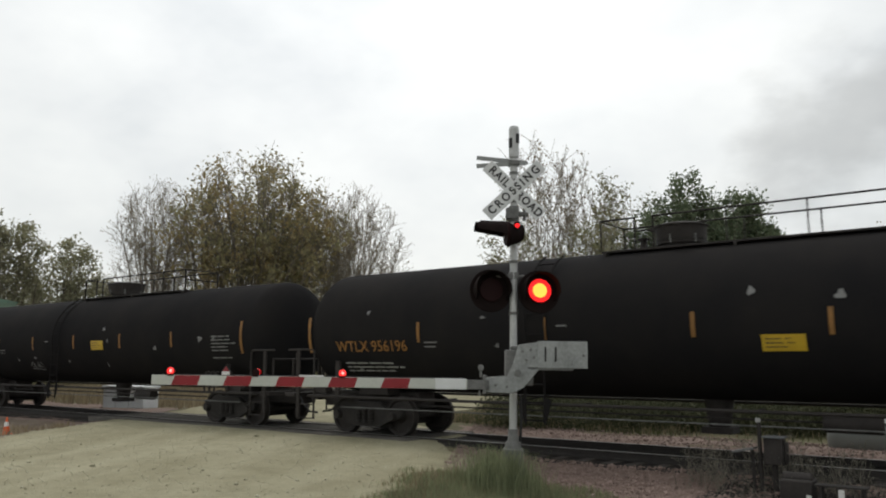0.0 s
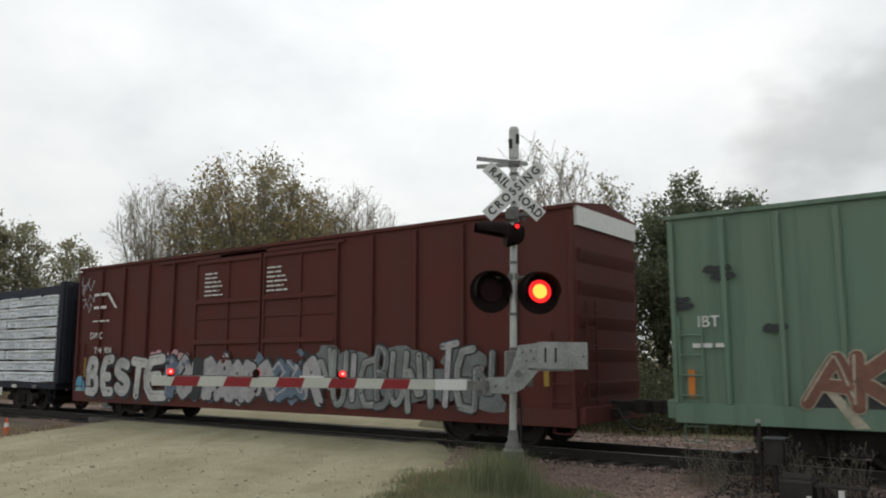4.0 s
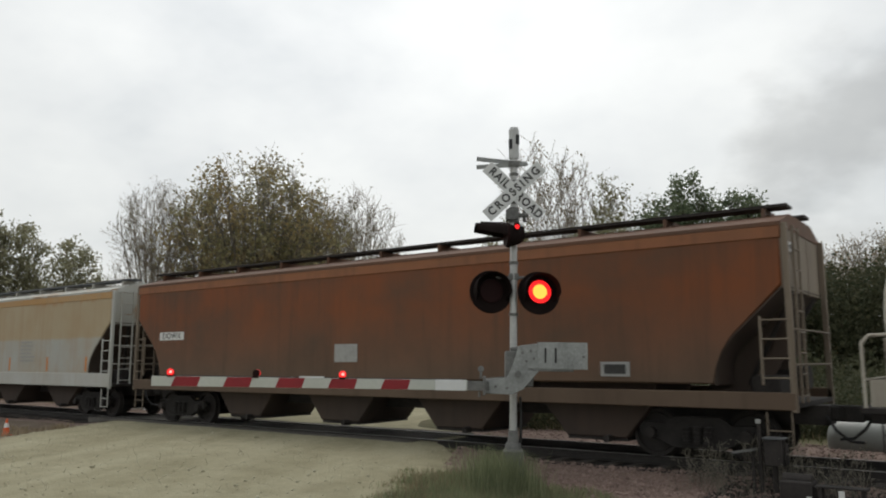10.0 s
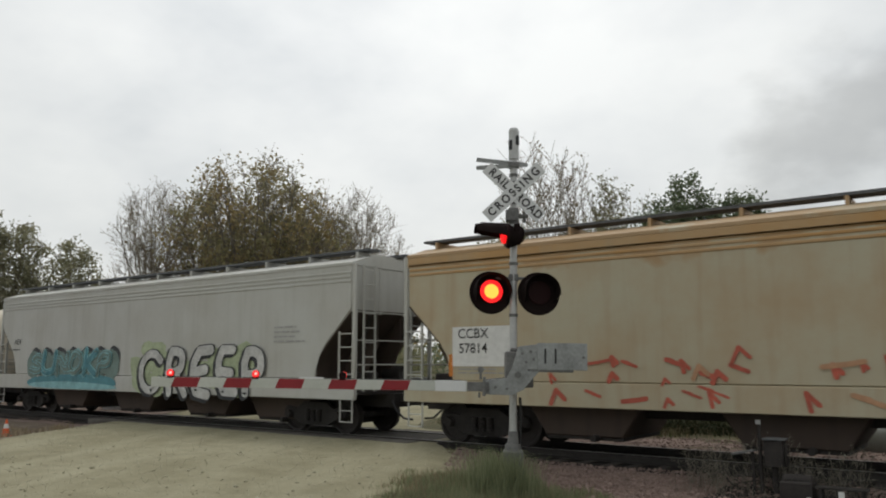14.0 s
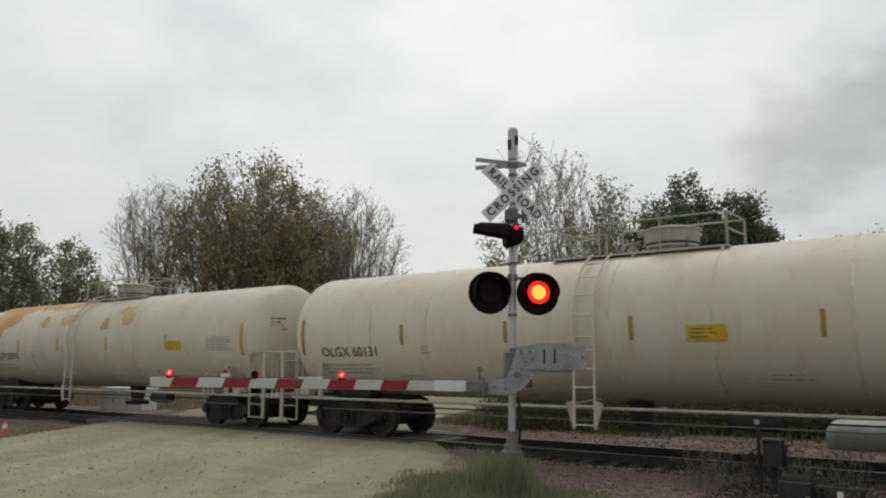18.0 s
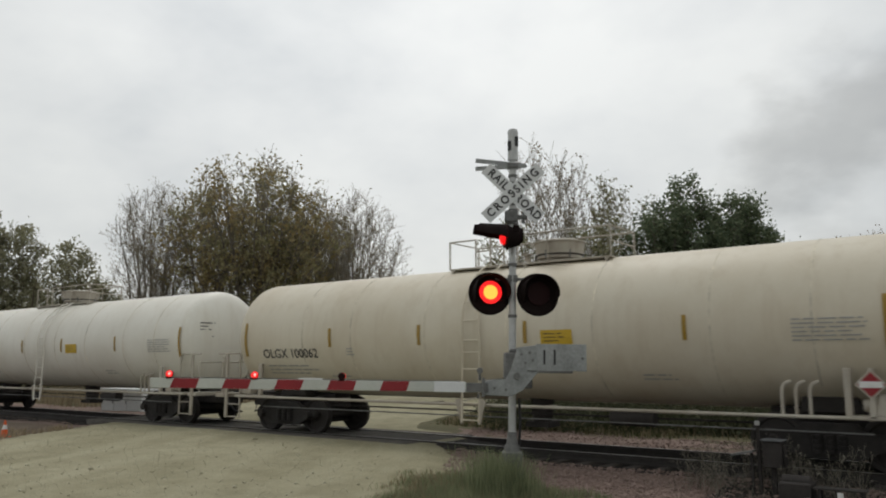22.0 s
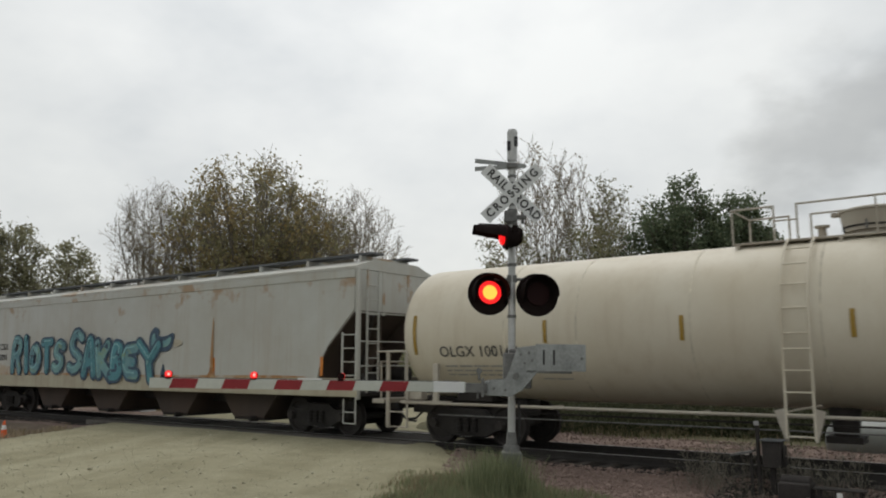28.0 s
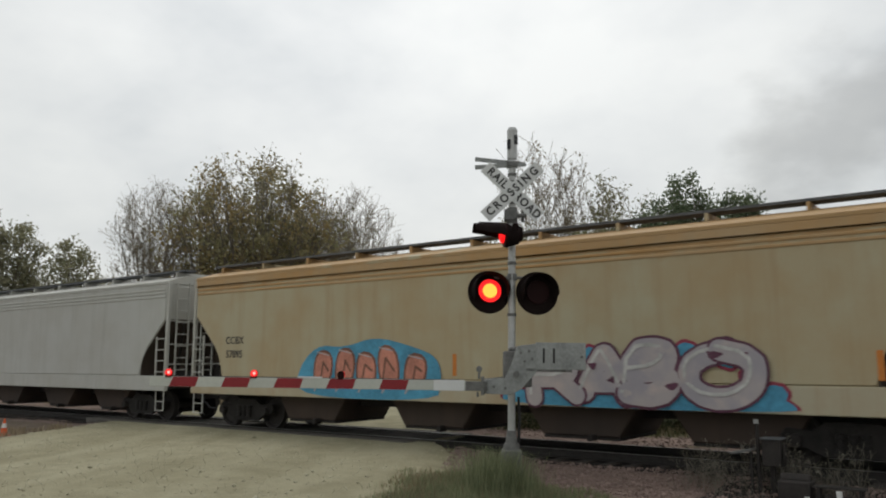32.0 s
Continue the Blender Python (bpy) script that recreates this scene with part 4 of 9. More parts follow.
def far_left(rng):
    x, y = rng.uniform(-52, -24), rng.uniform(18.4, 34)
    return x, y, 1.0 if road_offset(x, y) > 0.3 else 0


blades("roadside_grass", 18000, verge, 0.21, 0.006, G_GREEN, "uneven green roadside grass", 81)
blades("tall_grass", 1500, tuft, 0.60, 0.006, G_GREEN, "tall grass tuft around the signal foot", 82)
blades("dry_stalks", 5200, dry_verge, 0.22, 0.005, G_DRY, "dry straw stalks among the verge grass", 83)
blades("far_verge_grass", 14000, far_verge, 0.16, 0.014, G_FAR, "green verge grass beyond the track", 84)
blades("far_dry_grass", 9000, far_verge, 0.20, 0.012, G_DRY, "dry straw grass beyond the track", 85)
blades("far_field_grass", 9000, far_left, 0.5, 0.020, G_DRY, "tall dry brown grass beyond the track", 86)


def near_weeds(rng):
    x, y = rng.uniform(-4.9, -1.9), rng.uniform(12.9, 14.2)
    k = 0.5 + 0.5 * noise.noise(Vector((x * 2.2, y * 2.2, 7)))
    return x, y, k if rng.random() < k else 0


def left_weeds(rng):
    x, y = rng.uniform(-27, -21.4), rng.uniform(9.0, 13.2)
    k = noise.noise(Vector((x * 0.9, y * 0.9, 3)))
    return x, y, 0.8 if k > 0.15 and road_offset(x, y) > 0.2 else 0


L_ASH = leaf_mat("ashen_weed", (0.07, 0.066, 0.05), (0.26, 0.245, 0.20))
blades("dry_weeds", 420, near_weeds, 0.70, 0.004, L_ASH, "ashen dead weed stems beside the rail", 87, 0.7)
M_WEED = plain("dead_weed_stem", (0.16, 0.145, 0.115), 0.9, 0, 0.4, 3)
weed_rng = random.Random(90)
for i in range(14):
    segs, tips = dome_tree(100 + i, weed_rng.uniform(5.5, 9.5), 3.4, 5, 5, 6, 0.10, low=0.2, flat=0.5, sway=0.16)
    x, y = -4.75 + 2.6 * (i + 0.5) / 14 + weed_rng.uniform(-.12, .12), weed_rng.uniform(12.9, 14.0)
    weed = tagged(new("dead_weed"), "ashen branching dead weed beside the rail", "weed", "weeds by the rail")
    weed.matrix_basis = pose(x, y, ground_z(x, y) - 0.01)
    part("stalk", limbs_mesh("stalk", [(p * 0.1, q * 0.1, r0 * 0.05, r1 * 0.05, lv) for p, q, r0, r1, lv in segs], M_WEED, 0.0026), weed)
    part("foliage", leaf_cloud("foliage", [p * 0.1 for p in tips if weed_rng.random() < 0.5], 1, 0.03, 0.018, L_ASH, 100 + i), weed)
blades("soil_weeds", 900, left_weeds, 0.22, 0.008, G_DRY, "sparse weeds on the bare soil", 88)

# ================= rolling stock =================
# a car's own space: x along the train (front +), y across (near side -), z up from the rail heads
def truck_side(bm):
    pts = [(-1.15, 0.55), (-1.05, 0.68), (-0.62, 0.62), (-0.42, 0.80), (0.42, 0.80), (0.62, 0.62), (1.05, 0.68), (1.15, 0.55), (1.1, 0.42), (0.72, 0.36), (0.48, 0.20), (-0.48, 0.20), (-0.72, 0.36), (-1.1, 0.42)]
    extrude_poly(bm, pts, -0.07, 0.07)


def spring_build(bm):
    """A coil spring as a stack of rings on one core."""
    prof = [(0.30, 0.05)]
    for k in range(4):
        z = 0.305 + k * 0.085
        prof += [(z, 0.075), (z + 0.045, 0.075), (z + 0.05, 0.05)]
    rings = [[bm.verts.new((r * math.cos(a * 0.7854), r * math.sin(a * 0.7854), z)) for a in range(8)] for z, r in prof]
    for a, b in zip(rings, rings[1:]):
        for i in range(8):
            bm.faces.new((a[i], a[(i + 1) % 8], b[(i + 1) % 8], b[i]))
    bm.faces.new(rings[0][::-1])
    bm.faces.new(rings[-1])


def wheel_build(bm):
    prof = [(-0.07, 0.0), (-0.07, 0.13), (-0.02, 0.16), (-0.02, 0.36), (-0.07, 0.39), (-0.07, 0.455), (0.05, 0.46), (0.06, 0.49), (0.075, 0.49), (0.08, 0.40), (0.03, 0.36), (0.03, 0.16), (0.08, 0.12), (0.08, 0.0)]
    rings = []
    n = 28
    for y, r in prof:
        if r == 0:
            rings.append([bm.verts.new((0, y, 0))])
        else:
            rings.append([bm.verts.new((r * math.cos(6.28319 * i / n), y, r * math.sin(6.28319 * i / n))) for i in range(n)])
    for a, b in zip(rings, rings[1:]):
        for i in range(n):
            j = (i + 1) % n
            if len(a) == 1:
                bm.faces.new((a[0], b[i], b[j]))
            elif len(b) == 1:
                bm.faces.new((a[i], b[0], a[j]))
            else:
                bm.faces.new((a[i], b[i], b[j], a[j]))


def bolster_build(bm):
    box(bm, -0.22, 0.22, -1.0, 1.0, 0.38, 0.66)
    rod(bm, (0, 0, 0.6), (0, 0, 0.86), 0.3, 0.3, 16)
    for sx in (-0.62, 0.62):
        box(bm, sx - 0.07, sx + 0.07, -0.9, 0.9, 0.22, 0.50)
    box(bm, -0.5, 0.5, -0.7, 0.7, 0.24, 0.40)


WHEELS = []


def add_truck(car, x):
    t = part("truck", mesh("bolster", bolster_build, M_TRUCK, bevel=0.02), car, "", pose(x, 0, 0))
    for s in (-1, 1):
        part("side_frame", mesh("side_frame", truck_side, M_TRUCK, bevel=0.02), t, "", pose(0, s * 0.99, 0))
        for dx in (-0.2, 0.0, 0.2):
            part("spring", mesh("spring", spring_build, M_TRUCK), t, "", pose(dx, s * 1.10, 0))
        for ax in (-0.89, 0.89):
            w = part("wheel", mesh("wheel", wheel_build, M_WHEEL), t, "", pose(ax, s * 0.755, 0.46, 0, 0, 0 if s < 0 else 180))
            WHEELS.append((w, car, x, ax, s))
            part("bearing_cap", mesh("bearing_cap", lambda bm: rod(bm, (0, -0.12, 0), (0, 0.1, 0), 0.10, 0.12, 12), M_DARKSTEEL), t, "", pose(ax, s * 1.07, 0.47, 0, 0, 0 if s < 0 else 180))
    for ax in (-0.89, 0.89):
        part("axle", mesh("axle", lambda bm: rod(bm, (0, -0.95, 0), (0, 0.95, 0), 0.085, 0.085, 10), M_WHEEL), t, "", pose(ax, 0, 0.46))


def coupler_build(bm):
    box(bm, -0.1, 0.52, -0.10, 0.10, 0.78, 0.98)
    box(bm, 0.42, 0.72, -0.17, 0.13, 0.74, 1.02)
    box(bm, 0.62, 0.80, 0.02, 0.16, 0.76, 1.0)


def hose_build(bm):
    pts = [(0.15, -0.35, 0.85), (0.3, -0.35, 0.6), (0.5, -0.3, 0.42), (0.72, -0.22, 0.40)]
    pipe(bm, pts, 0.028, 6)


def add_ends(car, half, gap):
    """Coupler and air hose at both ends; gap: from the frame's end to the middle between two cars."""
    for s in (-1, 1):
        part("coupler", mesh(("coupler", round(gap, 2)), coupler_build, M_TRUCK, bevel=0.02), car, "", pose(s * half, 0, 0, 0, 0, 0 if s > 0 else 180))
        part("air_hose", mesh("air_hose", hose_build, M_BLACK), car, "", pose(s * half, 0, 0, 0, 0, 0 if s > 0 else 180))


def ladder_build(w, z0, z1, step=0.36, r=0.016):
    def f(bm):
        for s in (-1, 1):
            box(bm, s * w / 2 - 0.02, s * w / 2 + 0.02, -0.02, 0.02, z0, z1)
        z = z0 + 0.12
        while z < z1 - 0.05:
            rod(bm, (-w / 2, -0.02, z), (w / 2, -0.02, z), r, r, 6)
            z += step
    return f


def step_build(bm):
    for x in (-0.2, 0.2):
        box(bm, x - 0.012, x + 0.012, -0.015, 0.015, 0.36, 0.95)
    for z in (0.37, 0.64):
        box(bm, -0.2, 0.2, -0.03, 0.03, z - 0.01, z + 0.01)


# rows of print too small to pick apart
SMALL_PRINT = ("data_stencil", "stencil_print", "warning_print", "head_print")


def on_tank(name, me, car, x, z, radius, zc, label=""):
    ob = part(name, wrap_on_tank(me, x, z, radius, zc), car, label)
    return tagged(ob, kind="stuff") if name in SMALL_PRINT else ob


CARS = []


def new_car(name, label, category, q):
    ob = tagged(new(name), label, category, "cars of the freight train")
    ob.matrix_basis = pose(q, TRACK_Y, 0)
    CARS.append((ob, q))
    return ob


def head_profile(half, radius, depth, n=9):
    """Half outline of a tank with bulged heads."""
    out = []
    for i in range(n + 1):
        a = math.pi / 2 * i / n
        out.append((-(half - depth) - depth * math.cos(a), radius * math.sin(a) ** 0.82))
    return out


def long_tank(q, length, mat, label, number=None, ink=None, trim=None, plat=(-0.7, 2.9), dome=(0.85, 1.5), sticks=(), end_sticks=(), placard=None,
              ladder_x=-0.3, stencil=(), white_frame=True, sill_low=0.92, radius=1.53, zc=2.53, rings=(), diamond=None, placard_z=2.33):
    """A modern tank car with platform, manway, side walkway rail and end platforms."""
    car = new_car("tank_car", label, "tank car", q)
    half = length / 2
    trim = trim or M_TRIM_W
    prof = head_profile(half, radius, 0.62)
    prof = prof + [(-x, r) for x, r in reversed(prof)]
    made("tank_shell", lambda bm: lathe_x(bm, prof, zc, 56), mat, car)
    for x in rings:
        part("weld_seam", mesh(("weld_seam", round(radius, 2)), lambda bm: lathe_x(bm, [(-0.016, radius - 0.002), (-0.010, radius + 0.006), (0.010, radius + 0.006), (0.016, radius - 0.002)], zc, 56), M_SEAM), car, "", pose(x, 0, 0))
    # top works
    p0, p1 = plat
    top = zc + radius

    def grating(bm):
        box(bm, p0, p1, -0.62, 0.62, top - 0.06, top - 0.02)
        for x in (p0 + 0.1, (p0 + p1) / 2, p1 - 0.1):
            box(bm, x - 0.03, x + 0.03, -0.66, 0.66, top - 0.16, top - 0.06)
    made("platform", grating, trim, car, bevel=0.006)
    for y in (-0.62, 0.62):
        for a, b, hi in ((p0, p0 + 0.75, 0.62), (p0 + 1.15, p1, 0.62)):
            r_ob = made("platform_railing", lambda bm: pipe(bm, [(a, y, top - 0.04), (a, y, top + hi), (b, y, top + hi), (b, y, top - 0.04)], 0.020), trim, car)
            if b - a > 1.5:
                n_p = int((b - a) / 1.1)
                for k in range(1, n_p):
                    x = a + (b - a) * k / n_p
                    made("post", lambda bm: rod(bm, (x, y, top - 0.04), (x, y, top + hi), 0.016, 0.016, 6), trim, r_ob)

    c, r = (dome[0] + dome[1]) / 2, (dome[1] - dome[0]) / 2
    neck = made("manway", lambda bm: (rod(bm, (c, 0, top - 0.1), (c, 0, top + 0.07), r * 0.80, r * 0.80, 28), rod(bm, (c, 0, top + 0.07), (c, 0, top + 0.13), r * 0.94, r * 0.94, 28)), trim, car)
    made("manway_flange", lambda bm: rod(bm, (c, 0, top + 0.135), (c, 0, top + 0.165), r * 0.97, r * 0.97, 28), M_DARKSTEEL, neck, "dark flange")
    made("manway_housing", lambda bm: rod(bm, (c, 0, top + 0.165), (c, 0, top + 0.42), r * 0.98, r * 1.04, 28), trim, neck)
    made("manway_lid", lambda bm: (rod(bm, (c, 0, top + 0.42), (c, 0, top + 0.45), r * 1.10, r * 1.10, 28), rod(bm, (c, 0, top + 0.45), (c, 0, top + 0.49), r * 1.06, r * 0.85, 28), box(bm, c - r * 1.3, c - r * 0.9, -0.08, 0.08, top + 0.40, top + 0.47)), trim, neck)
    for k in range(6):
        a = k * math.pi / 3 + 0.4
        made("flange_bolt", lambda bm: rod(bm, (c + r * 0.97 * math.cos(a), r * 0.97 * math.sin(a), top + 0.06), (c + r * 0.97 * math.cos(a), r * 0.97 * math.sin(a), top + 0.24), 0.022, 0.022, 6), M_GALV_D, neck)
    # cross rails close the platform's ends
    for x, z in ((p1, top + 0.62), (p1, top + 0.30), (p0, top + 0.62)):
        made("cross_rail", lambda bm: rod(bm, (x, -0.62, z), (x, 0.62, z), 0.018, 0.018, 6), trim, car)
    made("gap_rail", lambda bm: rod(bm, (p0 + 0.75, -0.62, top + 0.34), (p0 + 1.15, -0.62, top + 0.34), 0.016, 0.016, 6), trim, car)

    def valves(bm):
        for x in (dome[0] - 0.35,):
            rod(bm, (x, 0.1, top - 0.05), (x, 0.1, top + 0.24), 0.09, 0.07, 12)
            rod(bm, (x, 0.1, top + 0.24), (x, 0.1, top + 0.28), 0.13, 0.13, 12)
    made("valve", valves, trim, car)

    # ladder bent over the near shoulder
    def side_ladder(bm):
        for s in (-0.22, 0.22):
            pts = [(ladder_x + s, -(radius + 0.10), 0.55)]
            for k in range(9):
                a = radians(-12 + 10 * k)
                pts.append((ladder_x + s, -(radius + 0.10) * math.cos(a), zc + (radius + 0.10) * math.sin(a)))
            pipe(bm, pts, 0.024, 6)
        for k in range(5):
            z = 0.6 + k * 0.36
            rod(bm, (ladder_x - 0.22, -(radius + 0.10), z), (ladder_x + 0.22, -(radius + 0.10), z), 0.016, 0.016, 6)
        for k in range(5):
            a = radians(-8 + 15 * k)
            y, z = -(radius + 0.10) * math.cos(a), zc + (radius + 0.10) * math.sin(a)
            rod(bm, (ladder_x - 0.22, y, z), (ladder_x + 0.22, y, z), 0.016, 0.016, 6)
    lad = made("side_ladder", side_ladder, mat, car)
    for s in (-1, 1):
        made("ladder_foot", lambda bm: extrude_poly(bm, [(ladder_x + s * 0.20, 0.52), (ladder_x + s * 0.25, 0.52), (ladder_x + s * 0.40, 1.02), (ladder_x + s * 0.24, 1.06)], -(radius + 0.11), -(radius + 0.09)), trim if white_frame else mat, lad)
    made("ladder_brace", lambda bm: rod(bm, (ladder_x - 0.22, -radius - 0.06, 1.0), (ladder_x + 0.34, -radius - 0.06, 1.12), 0.014, 0.014, 6), trim if white_frame else mat, lad)

    # underframe
    for s in (-1, 1):
        made("stub_sill", lambda bm: box(bm, min(s * (half - 3.0), s * (half + 0.25)), max(s * (half - 3.0), s * (half + 0.25)), -0.32, 0.32, 0.62, 1.02), M_DARKSTEEL, car, bevel=0.02)
        saddle = [(-0.5, 0.95), (0.5, 0.95), (0.42, 1.3), (-0.42, 1.3)]
        made("saddle", lambda bm: extrude_poly(bm, [(s * (half - 1.9) + x, z) for x, z in saddle], -0.8, 0.8), M_DARKSTEEL, car, bevel=0.02)
        def deck(bm):
            box(bm, s * (half + 0.25) - 0.35, s * (half + 0.25) + 0.02, -1.45, 1.45, 0.88, 0.98)
            box(bm, min(s * (half - 1.5), s * (half - 0.3)), max(s * (half - 1.5), s * (half - 0.3)), -1.5, -1.1, 0.90, 0.96)
        made("end_platform", deck, trim if white_frame else M_DARKSTEEL, car, bevel=0.008)

        fm = trim if white_frame else M_DARKSTEEL
        for y in (-1.46, 1.46):
            a = s * (half - 0.48)
            made("corner_grab_rail", lambda bm: pipe(bm, [(a, y, 0.34), (a, y, 2.02), (a + s * 0.06, y, 2.09), (s * (half + 0.46), y, 2.09)], 0.026), fm, car)
            made("corner_post", lambda bm: box(bm, s * (half + 0.09) - 0.05, s * (half + 0.09) + 0.05, y - 0.03, y + 0.03, 0.33, 2.08), fm, car, bevel=0.008)
            rung = mesh(("corner_rung", fm.name), lambda bm: box(bm, -0.29, 0.29, -0.03, 0.03, -0.012, 0.012), fm)
            for z in (0.36, 0.70):
                part("step", rung, car, "", pose(s * (half - 0.19), y, z))
        for y in (-0.5, 0.5):
            made("end_post", lambda bm: box(bm, s * (half + 0.32) - 0.035, s * (half + 0.32) + 0.035, y - 0.04, y + 0.04, 0.95, 2.02), fm, car, bevel=0.008)
        made("end_grab_rail", lambda bm: pipe(bm, [(s * (half + 0.36), -1.40, 1.0), (s * (half + 0.36), -1.40, 1.85), (s * (half + 0.36), -0.55, 1.85)], 0.024), fm, car)
        if s > 0:
            for k in range(3):
                x = half - 2.52 + 0.22 * k
                made("bent_vent_pipe", lambda bm: pipe(bm, [(x, -1.44, 0.95), (x, -1.44, 1.36), (x + 0.05, -1.44, 1.46), (x + 0.14, -1.40, 1.50)], 0.030), fm, car)
            made("side_post", lambda bm: box(bm, half - 1.56, half - 1.45, -1.46, -1.38, 0.95, 1.72), fm, car, bevel=0.01)
            made("brake_valve", lambda bm: (rod(bm, (half - 1.30, -1.30, 1.12), (half - 0.78, -1.30, 1.12), 0.10, 0.12, 12), rod(bm, (half - 1.05, -1.30, 1.0), (half - 1.05, -1.30, 1.30), 0.13, 0.09, 12), box(bm, half - 1.22, half - 0.92, -1.44, -1.20, 0.97, 1.10)), fm, car, "lumpy cast brake valve", 0.0)
        else:
            made("side_post", lambda bm: box(bm, -half + 1.22, -half + 1.36, -1.46, -1.38, 0.95, 1.80), fm, car, bevel=0.01)
            made("platform_box", lambda bm: box(bm, -half + 0.35, -half + 0.85, -1.40, -1.15, 0.98, 1.20), fm, car, bevel=0.02)
        add_truck(car, s * (half - 1.9))
    add_ends(car, half + 0.15, 0.6)
    if not mat == M_TANK_B:
        tagged(part("head_print", bars_mesh(0.55, 0.5, 5, M_DULL_W if mat == M_TANK_N else M_INK_M, int(half * 10), 0.7), car, "", pose(half - 0.085, -0.80, zc + 0.30, 0, 0, 74)), kind="stuff")
    for y in (-1.47, 1.47):
        made("walkway_rail", lambda bm: (rod(bm, (-half + 0.4, y, sill_low), (half - 0.4, y, sill_low), 0.032, 0.032, 8)), trim if white_frame else M_DARKSTEEL, car)
    rb = mesh(("rail_bracket", trim.name, white_frame), lambda bm: box(bm, -0.025, 0.025, -1.47, -0.95, sill_low - 0.04, sill_low + 0.03), trim if white_frame else M_DARKSTEEL)
    for k in range(6):
        part("rail_bracket", rb, car, "", pose(-half + 1.2 + (length - 2.4) * k / 5, 0, 0))
    made("bottom_outlet", lambda bm: (rod(bm, (0.6, 0, 1.05), (0.6, 0, 0.45), 0.28, 0.20, 16), box(bm, 0.3, 0.9, -0.25, 0.25, 0.40, 0.52)), M_DARKSTEEL, car)
    made("brake_pipe", lambda bm: rod(bm, (-half + 1.2, -1.22, 0.66), (half - 1.2, -1.22, 0.66), 0.015, 0.015, 6), M_GALV_D, car)
    made("brake_rod", lambda bm: rod(bm, (-half + 2, -0.5, 0.72), (half - 2, -0.5, 0.72), 0.02, 0.02, 6), M_DARKSTEEL, car)
    made("air_reservoir", lambda bm: rod(bm, (2.6, -0.7, 0.72), (3.5, -0.7, 0.72), 0.16, 0.16, 14), M_DARKSTEEL, car)
    # markings
    dark = mat in (M_TANK_B, M_TANK_N)
    for x in sticks:
        on_tank("reflective_strip", panel_mesh(0.08, 0.46, M_FADED_Y if dark else M_AMBER if mat == M_TANK_R else M_YELLOW), car, x, 2.45, radius, zc, "yellow reflective strip")
    for x in end_sticks:
        on_tank("reflective_strip", panel_mesh(0.09, 0.9, M_FADED_Y if dark else M_AMBER if mat == M_TANK_R else M_YELLOW, 9), car, x, 2.45, radius, zc, "yellow reflective strip")
    if placard:
        on_tank("warning_panel", panel_mesh(0.72, 0.30, M_PLACARD, 4), car, placard, placard_z, radius, zc, "yellow warning panel")
        on_tank("warning_print", bars_mesh(0.6, 0.22, 3, M_INK, 3), car, placard, placard_z, radius, zc + 0.0001)
    ink = ink or (M_INK if mat == M_TANK_R else M_INK_D)
    if number:
        words, x, h = number
        on_tank("reporting_mark", text_mesh(words, h, ink, squeeze=1.0, bold=0.004), car, x, 2.06 if not dark else 2.14, radius, zc)
        on_tank("stencil_print", bars_mesh(1.9, 0.34, 3, M_INK_G, 5), car, x, 1.66, radius, zc)
    for x, z, w, h, rows in stencil:
        on_tank("data_stencil", bars_mesh(w, h, rows, M_DULL_W if dark else M_INK_G, int(x * 10)), car, x, z, radius, zc)
    if diamond:
        d = made("placard_holder", lambda bm: (extrude_poly(bm, [(diamond, 1.22), (diamond + 0.24, 1.46), (diamond, 1.70), (diamond - 0.24, 1.46)], -1.52, -1.49), box(bm, diamond - 0.04, diamond + 0.04, -1.50, -1.40, 0.92, 1.72)), trim, car)
        made("placard", lambda bm: extrude_poly(bm, [(diamond, 1.26), (diamond + 0.2, 1.46), (diamond, 1.66), (diamond - 0.2, 1.46)], -1.526, -1.521), M_ARM_R, d, "red diamond hazard placard")
        made("placard_band", lambda bm: box(bm, diamond - 0.17, diamond + 0.17, -1.531, -1.527, 1.41, 1.51), M_INK_W, d)
    return car


STENCIL = ((6.9, 2.36, 1.25, 0.42, 6), (-3.9, 2.1, 0.32, 0.22, 3), (-4.4, 1.5, 0.9, 0.10, 1), (3.9, 1.55, 0.8, 0.2, 2))
RINGS = (-5.6, -3.9, -1.6, 0.6, 2.6, 4.9, 6.6)
S_O = (-4.97, -2.1, 1.0, 4.3)
S_P = (-4.6, -1.75, 1.07, 4.44)

BLK = ((8.0, 2.3, 1.15, 0.5, 5), (8.0, 1.9, 1.2, 0.12, 1), (-5.3, 2.17, 0.5, 0.2, 2), (-2.0, 2.5, 0.25, 0.1, 1))
long_tank(-9.12, 19.23, M_TANK_B, "black tank car with yellow reflective strips", ("WTLX 956196", -7.2, 0.26), M_INK_O, M_DARKSTEEL, (-1.5, 4.0), (-0.5, 0.5),
          (-5.7, -2.4, 0.67, 2.97), (-9.25, 8.8), 2.2, -2.6, BLK, white_frame=False, zc=2.56, placard_z=2.10)
tagged_tank = long_tank(-29.85, 19.23, M_TANK_B, "black tank car with a long top platform", ("GBRX 708646", -7.2, 0.24), M_INK_G, M_DARKSTEEL, (-1.2, 4.8), (-0.15, 1.05),
          (-5.66, -3.0, -0.15, 2.7, 5.5), (8.75,), 1.35, -1.2, BLK, white_frame=False, zc=2.56, diamond=8.15)
